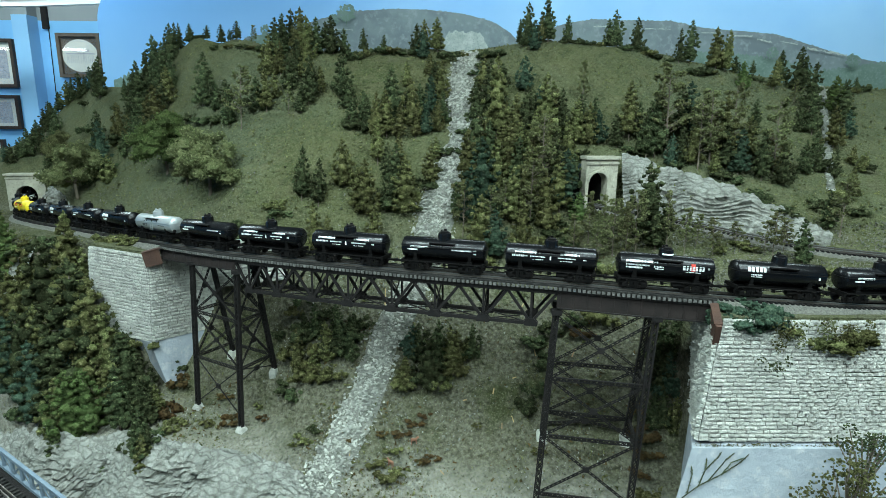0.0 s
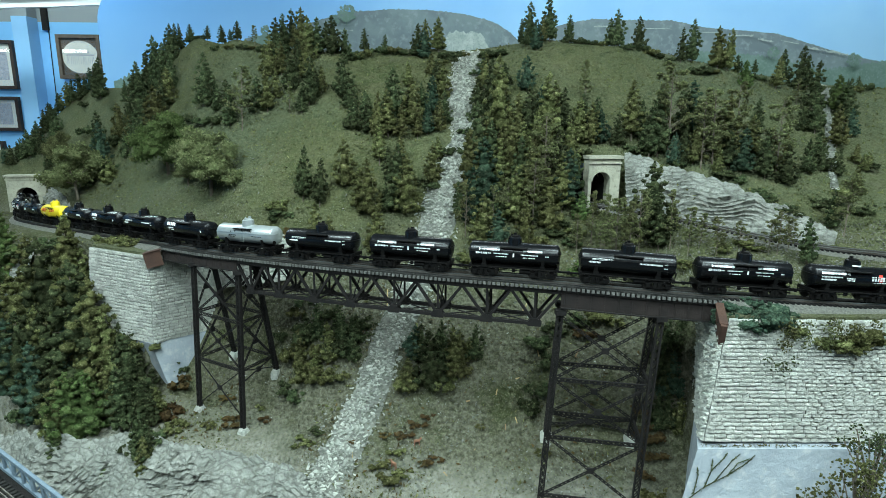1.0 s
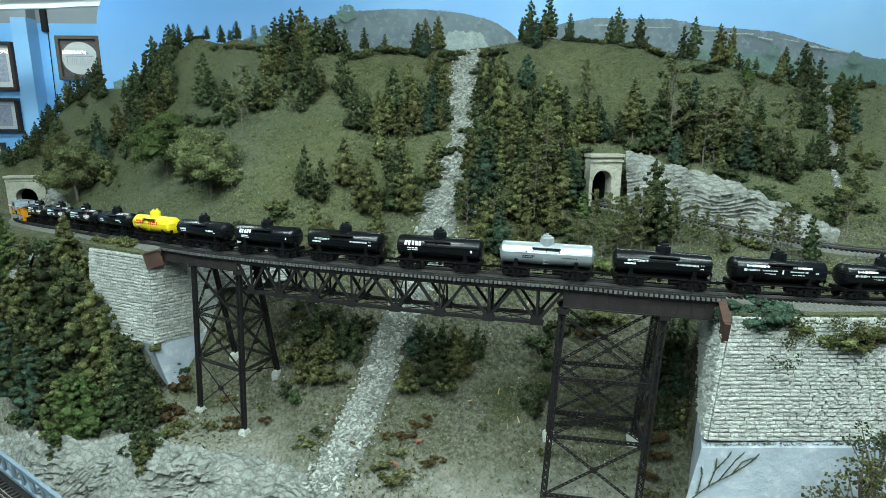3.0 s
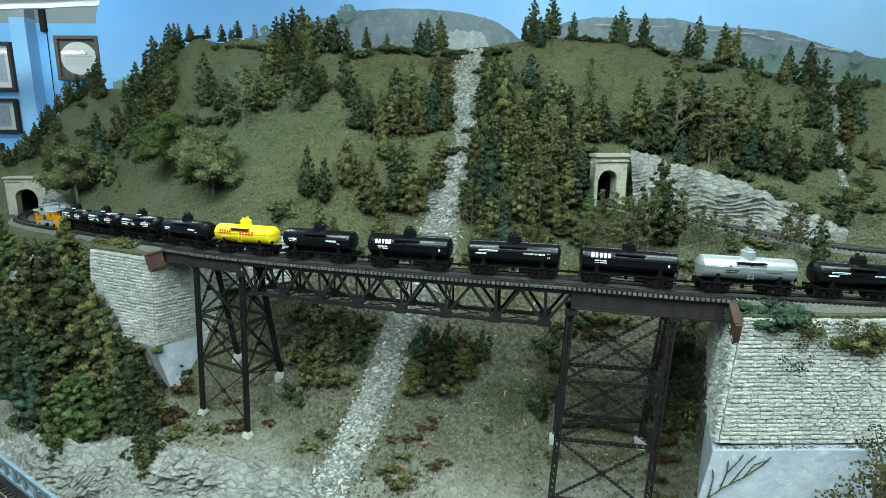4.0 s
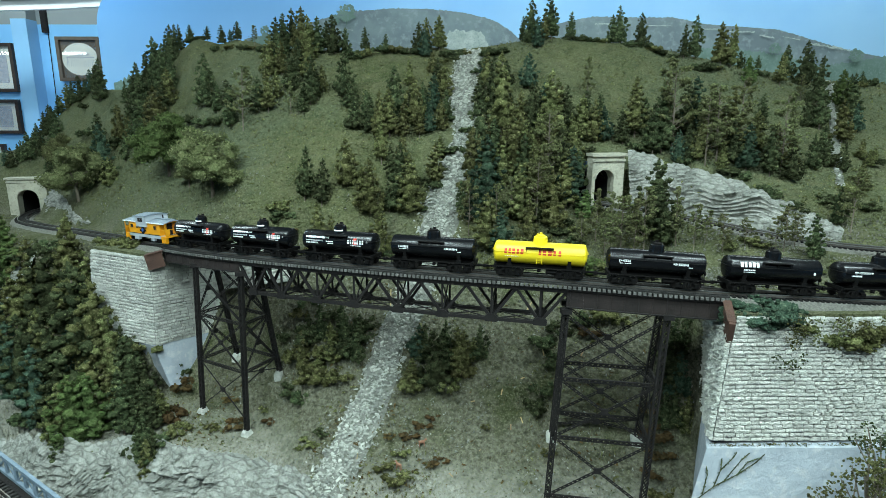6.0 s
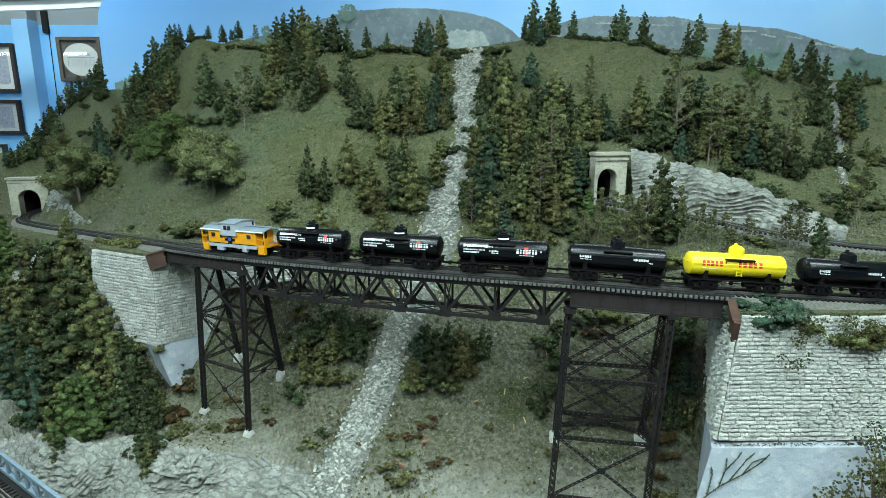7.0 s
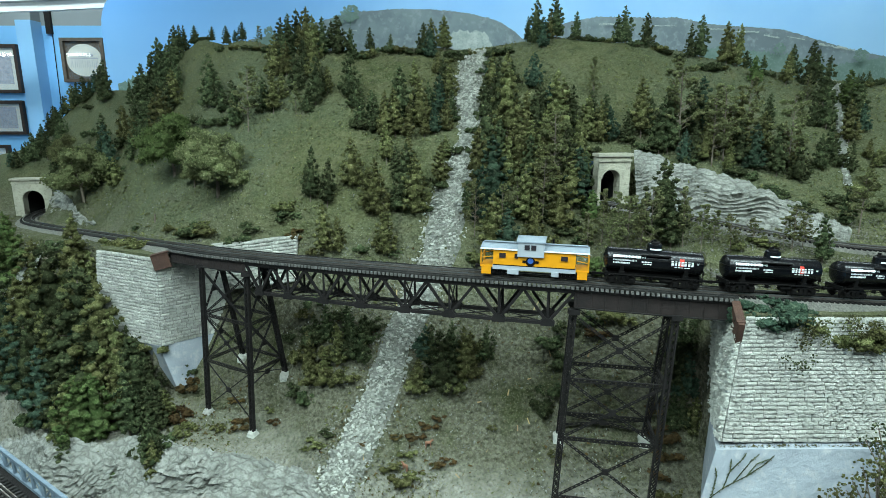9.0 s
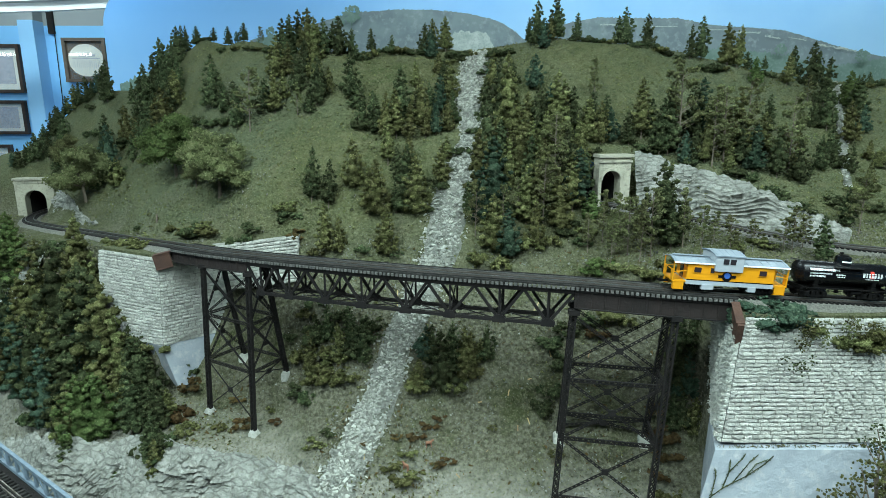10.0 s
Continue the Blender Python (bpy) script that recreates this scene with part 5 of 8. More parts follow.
def bearing_plates():
    for s, sgn, lab in ((S_BRIDGE_L, -1, "rust-brown steel plate where the bridge meets the stonework"), (S_BRIDGE_R, 1, "rust-brown steel plate at the bridge's end")):
        t = thing("end_plate", lab, "steel plate", "bridge end plates")
        p, q = offset(MAIN, MAIN_S, s - sgn * 0.004, 0.0240, -0.015), offset(MAIN, MAIN_S, s + sgn * 0.030, 0.046 if sgn > 0 else 0.036, -0.024)
        if sgn < 0:
            q = Vector((-0.440, 0.849, -0.026))
        else:
            q = Vector((0.3050, 0.5600, -0.030))
        part("plate", Mesh().bar(p, q, 0.0060, 0.024), M_PLATE, t)
        part("flange", Mesh().bar(p + Vector((0, 0, 0.0125)), q + Vector((0, 0, 0.0125)), 0.0085, 0.0014), M_PLATE, t)


bearing_plates()


def wing_wall():
    w = thing("retaining_wall", "low pale stone retaining wall on the slope behind the bridge", "retaining wall")
    tl, tr = Vector((-0.430, 0.945, -0.026)), Vector((-0.238, 0.928, 0.002))
    bl, br_ = Vector((-0.430, 0.925, -0.10)), Vector((-0.238, 0.905, -0.07))
    quad_block("core", [tl, tr, tr + Vector((0, 0.03, 0)), tl + Vector((0, 0.03, 0))], [bl, br_, br_ + Vector((0, 0.03, 0)), bl + Vector((0, 0.03, 0))], M_MORTAR, w)
    stone_face(w, tl, tr, bl, br_, 14, 0.011, seed=12, proud=0.004)


wing_wall()


def portal(name, c, yaw, w, h, ow, oh, z0, depth, label, pts, runs, s_from, s_to, shift=0.0):
    """A concrete tunnel front with an arched opening, and the dark lining behind it."""
    t = thing(name, label, "tunnel portal", "tunnel portals")
    m = Matrix.Translation((c[0], c[1], z0)) @ Matrix.Rotation(radians(yaw), 4, "Z")
    r = ow / 2
    n = 14
    arch = [(shift - r, -0.01)] + [(shift - r * math.cos(math.pi * k / n), oh - r + r * math.sin(math.pi * k / n)) for k in range(n + 1)] + [(shift + r, -0.01)]
    outer = [(-w / 2, -0.01), (-w / 2, h)] + [(x, h) for x in np.linspace(-w / 2, w / 2, n + 1)[1:-1]] + [(w / 2, h), (w / 2, -0.01)]
    k = len(arch)
    outer = [outer[0]] + [(-w / 2 + w * i / (k - 3), h) for i in range(k - 2)] + [outer[-1]]
    body = Mesh()
    v = [m @ Vector((x, y, z)) for y in (0, depth) for x, z in arch + outer]
    o = 2 * k
    fs = []
    for i in range(k - 1):
        fs += [(i, i + 1, k + i + 1, k + i), (o + k + i, o + k + i + 1, o + i + 1, o + i), (i + 1, i, o + i, o + i + 1), (k + i, k + i + 1, o + k + i + 1, o + k + i)]
    body.add(v, fs)
    part("front_wall", body, M_CONCRETE, t)
    cop = Mesh().box((0, depth * 0.4, h + 0.003), (w + 0.005, depth + 0.004, 0.005), m)
    cop.box((0, -0.001, h - 0.006), (w + 0.002, 0.003, 0.003), m)
    part("coping", cop, M_CONCRETE, t, "projecting cream coping")
    for i in range(1, k - 2):
        a, b = arch[i], arch[i + 1]
        ring = Mesh()
        ring.bar(m @ Vector((a[0] + (a[0] - shift) * 0.06, -0.0008, a[1] + 0.002)), m @ Vector((b[0] + (b[0] - shift) * 0.06, -0.0008, b[1] + 0.002)), 0.003, 0.003, m.to_3x3() @ Vector((0, 1, 0)))
        part("arch_stone", ring, M_CONCRETE, t)
    lin = Mesh()
    ss = np.linspace(s_from, s_to, 14)
    for s in ss:
        for x, z in arch:
            if shift:
                lin.v.append(tuple(m @ Vector((x, depth + (s_from - s), z))))
            else:
                lin.v.append(tuple(offset(pts, runs, s, x * 1.05, z * 1.02)))
    for a in range(len(ss) - 1):
        for i in range(k - 1):
            lin.f.append((a * k + i, a * k + i + 1, (a + 1) * k + i + 1, (a + 1) * k + i))
    e = len(lin.v)
    lin.f.append(tuple(range((len(ss) - 1) * k, len(ss) * k)))
    # Near-black colour keeps the tunnel mouth dark right to its end.
    part("lining", lin, M_TUNNEL, t, "near-black tunnel lining")
    return t


portal("tunnel_portal", (-1.052, 1.478), 14, 0.088, 0.092, 0.048, 0.066, -0.055, 0.03, "cream concrete tunnel portal with dark arched mouth", MAIN, MAIN_S, S_PORTAL + 0.0, 0.03)
portal("tunnel_portal", (0.278, 0.940), 12, 0.056, 0.081, 0.033, 0.060, 0.047, 0.02, "cream concrete tunnel portal beside a rock cutting", HIGH, HIGH_S, S_HIGH_PORTAL, S_HIGH_PORTAL - 0.05, -0.006)


def rock_curtain(name, line, drop, lean, rough, label, nu=240, nv=44, seed=0.0):
    """A carved rock face hanging below a line, bedded in broken layers."""
    pts, runs = spline(line, 0.004)
    m = Mesh()
    for i in range(nu):
        s = runs[-1] * i / (nu - 1)
        c, d = on_line(pts, runs, s)
        n = np.array([d[1], -d[0], 0])
        n /= np.linalg.norm(n)
        dd = np.interp(s / runs[-1], np.linspace(0, 1, len(drop)), drop)
        for j in range(nv):
            v = j / (nv - 1)
            z = c[2] - dd * v
            q = Vector((c[0] * 22, c[1] * 22 + seed, z * 55))
            big = noise.fractal(q, 0.9, 2.1, 5)
            bed = z * 150 + 3.2 * noise.noise(Vector((c[0] * 17, c[1] * 17, z * 22 + seed)))
            amp = 0.30 + 0.9 * float(smooth(-0.25, 0.35, noise.noise(Vector((c[0] * 13, z * 26, seed + 4)))))
            shelf = (bed - math.floor(bed)) ** 2
            crack = noise.cell(Vector((c[0] * 75 + 0.4 * big, math.floor(bed) * 3.1 + seed, 0.5)))
            out = lean * dd * v + rough * amp * (0.45 * big + 0.70 * shelf + 0.60 * crack) * min(1, 5 * v + 0.1)
            top = 0.9 * rough * noise.fractal(Vector((c[0] * 40, c[1] * 40, seed)), 0.8, 2.1, 4) * max(0, 1 - 3 * v)
            m.v.append((c[0] + n[0] * out, c[1] + n[1] * out, z + top + 0.3 * rough * big * (v > 0.02)))
    m.f = [(i * nv + j, (i + 1) * nv + j, (i + 1) * nv + j + 1, i * nv + j + 1) for i in range(nu - 1) for j in range(nv - 1)]
    return solid(name, m, M_LEDGE, label, "rock face", kind="structure", round_off=False)


rock_curtain("rock_cutting", [(0.322, 0.985, 0.136), (0.375, 0.975, 0.124), (0.436, 0.945, 0.106), (0.490, 0.905, 0.084), (0.535, 0.868, 0.062), (0.590, 0.815, 0.030)], [0.090, 0.090, 0.076, 0.064, 0.048, 0.022], 0.78, 0.0095,
             "pale layered rock cutting beside the upper track", nv=50)
rock_curtain("rock_ledge", [(-0.80, 0.90, -0.352), (-0.66, 0.840, -0.310), (-0.583, 0.798, -0.278), (-0.515, 0.784, -0.286), (-0.449, 0.772, -0.270), (-0.366, 0.738, -0.264), (-0.286, 0.716, -0.263), (-0.2, 0.688, -0.264), (-0.12, 0.645, -0.282)],
             [0.20, 0.20, 0.18, 0.17, 0.16, 0.15, 0.14, 0.12, 0.08], 0.85, 0.0110, "pale carved rock ledge above the valley floor", nu=460, nv=70, seed=3.0)
rock_curtain("rock_outcrop", [(-0.985, 1.475, 0.022), (-0.930, 1.405, 0.018), (-0.855, 1.325, 0.006), (-0.79, 1.250, -0.016), (-0.725, 1.195, -0.022)], [0.074, 0.066, 0.050, 0.030, 0.012], 0.35, 0.009, "broken grey rock outcrop beside the tunnel mouth", nu=120, nv=20, seed=7.0)
rock_curtain("rock_bluff", [(-0.89, 1.165, -0.050), (-0.832, 1.105, -0.046), (-0.772, 1.050, -0.043), (-0.71, 1.005, -0.040)], [0.11, 0.115, 0.11, 0.08], 0.55, 0.006, "pale rock bluff holding up the curving track", nu=100, nv=36, seed=9.0)


def scree(path, width, per_step, seed, name, label):
    """A stony gully running down the slope."""
    pts, runs = spline([(a, b, 0) for a, b in path], 0.006)
    wid = np.interp(np.linspace(0, 1, len(runs)), np.linspace(0, 1, len(width)), width)
    sheet, nv = Mesh(), 13
    rnd = random.Random(seed)
    stones = Mesh()
    for i, s in enumerate(runs):
        c, d = on_line(pts, runs, s)
        n = np.array([d[1], -d[0]])
        n /= np.linalg.norm(n)
        for j in range(nv):
            u = (j / (nv - 1) - 0.5) * 2
            w = wid[i] * (1 + 0.35 * noise.noise(Vector((s * 18, u * 2, 3))))
            x, y = c[0] + n[0] * u * w, c[1] + n[1] * u * w
            z = ground_z(x, y) + bumps(x, y) + 0.004 - 0.010 * abs(u) ** 4 + 0.0035 * noise.fractal(Vector((x * 80, y * 80, 0)), 1.0, 2.0, 3)
            sheet.v.append((x, y, z))
        for _ in range(per_step):
            u = max(-1.15, min(1.15, rnd.gauss(0, 0.48)))
            x, y = c[0] + n[0] * u * wid[i] + rnd.uniform(-0.004, 0.004), c[1] + n[1] * u * wid[i] + rnd.uniform(-0.004, 0.004)
            r = 0.0009 + 0.0021 * rnd.random() ** 2.0
            z = ground_z(x, y) + bumps(x, y) + 0.0035 - 0.006 * abs(u) ** 4 + r * 0.3
            m = Matrix.Translation((x, y, z)) @ Euler((rnd.uniform(-0.5, 0.9), rnd.uniform(-0.6, 0.6), rnd.uniform(0, 6.3))).to_matrix().to_4x4()
            lx, ly, lz = r * rnd.uniform(0.9, 2.0), r * rnd.uniform(0.45, 0.9), r * rnd.uniform(0.25, 0.6)
            p = [m @ Vector((a * lx * rnd.uniform(0.7, 1.2), b * ly * rnd.uniform(0.6, 1.2), e * lz * rnd.uniform(0.6, 1.2))) for a in (-1, 1) for b in (-1, 1) for e in (-1, 1)]
            stones.add(p, [(0, 1, 3, 2), (4, 6, 7, 5), (0, 4, 5, 1), (2, 3, 7, 6), (0, 2, 6, 4), (1, 5, 7, 3)])
    sheet.f = [(i * nv + j, i * nv + j + 1, (i + 1) * nv + j + 1, (i + 1) * nv + j) for i in range(len(runs) - 1) for j in range(nv - 1)]
    sheet.f = [q[::-1] for q in sheet.f]
    solid(name, sheet, M_SCREE, label, "gully", kind="structure")
    if per_step:
        solid("scree_stones", stones, M_FLAKE, "broken pale stones strewn down a gully", "stones", kind="stuff", round_off=False)


scree([(0.073, 1.285), (0.052, 1.20), (0.045, 1.13), (0.049, 1.058), (0.033, 0.986), (0.010, 0.918), (-0.008, 0.873), (-0.041, 0.824), (-0.066, 0.803), (-0.089, 0.752), (-0.120, 0.695), (-0.150, 0.640)],
      [0.024, 0.034, 0.033, 0.024, 0.021, 0.034, 0.038, 0.030, 0.028, 0.028, 0.028, 0.036], 62, 5, "gully", "grey dirt bed of a dry rocky gully")
scree([(0.825, 1.262), (0.767, 1.151), (0.721, 1.061), (0.681, 0.982), (0.656, 0.931)], [0.009, 0.010, 0.009, 0.010, 0.008], 2, 6, "gully_east", "bare tan dirt track down the hillside")
# ---- trees and bushes: wire-and-foam scenery ----
def foam(m, c, r, n, rnd, flat=0.8, leaf=0.35):
    """A clump of ground foam: small crumbs set round c."""
    for _ in range(n):
        d = Vector((rnd.gauss(0, 1), rnd.gauss(0, 1), rnd.gauss(0, 1))).normalized() * (r * rnd.uniform(0.35, 1.0))
        d.z *= flat
        p = c + d
        s = r * leaf * rnd.uniform(0.6, 1.3)
        e = Euler((rnd.uniform(0, 6.3), rnd.uniform(0, 6.3), rnd.uniform(0, 6.3))).to_matrix()
        o = len(m.v)
        for v in ((-1, -0.7, 0.2), (1, -0.8, -0.2), (0.9, 0.8, 0.25), (-0.9, 0.9, -0.25)):
            q = p + e @ Vector(v) * s
            m.v.append((q.x, q.y, q.z))
        m.f.append((o, o + 1, o + 2, o + 3))


BLOB = [Vector(v).normalized() for v in ((0, 0, 1), (0.9, 0, 0.45), (0.28, 0.85, 0.45), (-0.72, 0.53, 0.45), (-0.72, -0.53, 0.45), (0.28, -0.85, 0.45), (0.72, 0.53, -0.45), (-0.28, 0.85, -0.45), (-0.9, 0, -0.45), (-0.28, -0.85, -0.45), (0.72, -0.53, -0.45), (0, 0, -1))]
BLOB_F = [(0, 1, 2), (0, 2, 3), (0, 3, 4), (0, 4, 5), (0, 5, 1), (1, 6, 2), (2, 7, 3), (3, 8, 4), (4, 9, 5), (5, 10, 1), (2, 6, 7), (3, 7, 8), (4, 8, 9), (5, 9, 10), (1, 10, 6), (6, 11, 7), (7, 11, 8), (8, 11, 9), (9, 11, 10), (10, 11, 6)]


def pad(m, c, r, rnd, flat=0.6):
    """A lumpy solid heart for a foam clump."""
    e = Euler((rnd.uniform(-0.5, 0.5), rnd.uniform(-0.5, 0.5), rnd.uniform(0, 6.3))).to_matrix()
    m.add([c + e @ Vector((v.x, v.y, v.z * flat)) * (r * rnd.uniform(0.7, 1.2)) for v in BLOB], BLOB_F)


NODULE = [Vector(v) for v in ((1, 0, 0), (-1, 0, 0), (0, 1, 0), (0, -1, 0), (0, 0, 1), (0, 0, -1))]
NODULE_F = [(0, 2, 4), (2, 1, 4), (1, 3, 4), (3, 0, 4), (2, 0, 5), (1, 2, 5), (3, 1, 5), (0, 3, 5)]


def nodules(m, c, r, n, rnd, size=0.42, flat=0.75):
    """Small rounded crumbs on the upper and outer side of a foam clump."""
    for _ in range(n):
        d = Vector((rnd.gauss(0, 1), rnd.gauss(0, 1), rnd.gauss(0.35, 0.8))).normalized() * (r * rnd.uniform(0.75, 1.1))
        d.z *= flat
        e = Euler((rnd.uniform(0, 6.3), rnd.uniform(0, 6.3), rnd.uniform(0, 6.3))).to_matrix()
        k = r * size * rnd.uniform(0.6, 1.25)
        m.add([c + d + e @ (v * (k * rnd.uniform(0.75, 1.2))) for v in NODULE], NODULE_F)


def conifer(mat, seed, girth=0.21, clumps=62, bare=0.10, size=1.0, label="", trunk_r=0.012):
    """A unit-high conifer: wire trunk under a dense ragged cone of rounded foam clumps."""
    rnd = random.Random(seed)
    t = thing("conifer_tree", label, "tree", "conifers on the hills")
    tr, cr = Mesh(), Mesh()
    bend = Vector((rnd.uniform(-0.03, 0.03), rnd.uniform(-0.03, 0.03), 0))
    tr.tube((0, 0, -0.06), bend * 0.5 + Vector((0, 0, 0.5)), trunk_r, trunk_r * 0.7, 6)
    tr.tube(bend * 0.5 + Vector((0, 0, 0.5)), bend + Vector((0, 0, 0.93)), trunk_r * 0.7, 0.003, 6)
    lobes = [rnd.uniform(0.70, 1.20) for _ in range(12)]
    for i in range(clumps):
        u = (i + rnd.random()) / clumps
        u = u ** 1.18
        z = bare + (0.95 - bare) * u
        a = i * 2.4 + rnd.uniform(-0.5, 0.5)
        env = girth * min(1.0, 0.62 + 2.4 * u) * (1 - u ** 2.0) ** 0.85 * lobes[(int(a / 1.57) + int(u * 3.99) * 4) % 12] + 0.014
        w = env * rnd.uniform(0.62, 1.0)
        c = Vector((math.cos(a) * w, math.sin(a) * w, z - 0.12 * w)) + bend * z
        if i % 5 == 0:
            tr.tube(bend * z + Vector((0, 0, z + 0.02)), c, 0.0040, 0.0018, 4, False)
        r = (0.040 + 0.050 * (1 - u)) * rnd.uniform(0.75, 1.2) * size * (0.55 + 0.45 * min(1, girth / 0.24))
        pad(cr, c, r * 0.80, rnd, 0.80)
        nodules(cr, c, r * 0.84, 12, rnd, 0.27, 0.85)
    for k in range(9):
        u = (k + 0.5) / 9
        pad(cr, bend * u + Vector((0, 0, bare + 0.04 + (0.88 - bare) * u)), girth * 0.55 * (1 - u ** 1.6) + 0.014, rnd, 1.0)
    for k in range(3):
        c = bend + Vector((rnd.uniform(-0.006, 0.006), rnd.uniform(-0.006, 0.006), 0.93 + 0.025 * k))
        pad(cr, c, 0.022 - 0.004 * k, rnd, 1.1)
        nodules(cr, c, 0.022 - 0.004 * k, 5, rnd, 0.42, 1.1)
    part("trunk", tr, M_BARK, t, "thin pale wire trunk")
    crown = part("crown", cr, mat, t, round_off=False)
    crown.data.shade_smooth()
    return t


def twig_tree(mat, seed, label, girth=0.22):
    """A unit-high sparse tree: bare forking twigs with small leaf crumbs at their ends."""
    rnd = random.Random(seed)
    t = thing("sparse_tree", label, "tree", "sparse trees on the hills")
    tr, cr = Mesh(), Mesh()
    tr.tube((0, 0, -0.06), (0.01, 0, 0.94), 0.011, 0.003, 6)
    for i in range(34):
        z = 0.22 + 0.7 * (i + rnd.random()) / 34
        a = rnd.uniform(0, 6.28)
        w = girth * (1.1 - 0.75 * (z - 0.2) / 0.8) * rnd.uniform(0.6, 1.1)
        tip = Vector((math.cos(a) * w, math.sin(a) * w, z + w * rnd.uniform(0.2, 0.7)))
        tr.tube((0, 0, z), tip, 0.0042, 0.0016, 4, False)
        for _ in range(4):
            c = Vector((0, 0, z)).lerp(tip, rnd.uniform(0.5, 1.05)) + Vector((rnd.uniform(-1, 1), rnd.uniform(-1, 1), rnd.uniform(-1, 1))) * 0.02
            nodules(cr, c, rnd.uniform(0.020, 0.034), 7, rnd, 0.55, 0.8)
    part("trunk", tr, M_BARK, t, "pale bare trunk and twigs")
    part("crown", cr, mat, t, round_off=False).data.shade_smooth()
    return t


def broadleaf(mat, seed, label, lobes=44, spread=0.44, base=0.20, crumbs=110):
    """A unit-high spreading tree: forked trunk under a dense dome of fine foam."""
    rnd = random.Random(seed)
    t = thing("broadleaf_tree", label, "tree")
    tr, cr = Mesh(), Mesh()
    tr.tube((0, 0, -0.06), (0.01, 0, 0.34), 0.026, 0.018, 8)
    for i in range(lobes):
        a = rnd.uniform(0, 6.283)
        el = rnd.uniform(-0.45, 1.0)
        reach = spread * math.cos(max(el, 0) * 1.25) * rnd.uniform(0.15, 1.0) ** 0.7
        c = Vector((math.cos(a) * reach, math.sin(a) * reach, 0.46 + 0.42 * el))
        if i % 4 == 0:
            tr.tube((0.01, 0, rnd.uniform(0.24, 0.34)), c, 0.010, 0.003, 5, False)
        r = rnd.uniform(0.11, 0.18)
        pad(cr, c, r * 0.75, rnd, 0.8)
        nodules(cr, c, r * 0.9, crumbs, rnd, 0.11, 0.85)
    part("trunk", tr, M_BARK, t, "forked brown trunk and limbs")
    part("crown", cr, mat, t, round_off=False)
    return t


def bush(mat, seed, label):
    rnd = random.Random(seed)
    t = thing("bush", label, "bush", "bushes on the slopes")
    cr = Mesh()
    for _ in range(17):
        a = rnd.uniform(0, 6.283)
        reach = 0.85 * math.sqrt(rnd.random())
        c = Vector((math.cos(a) * reach, math.sin(a) * reach, rnd.uniform(0.0, 0.75) * (1 - 0.6 * reach)))
        r = rnd.uniform(0.20, 0.36)
        pad(cr, c, r * 0.85, rnd, 0.8)
        nodules(cr, c, r * 0.9, 13, rnd, 0.34, 0.85)
    part("foliage", cr, mat, t, round_off=False).data.shade_smooth()
    return t


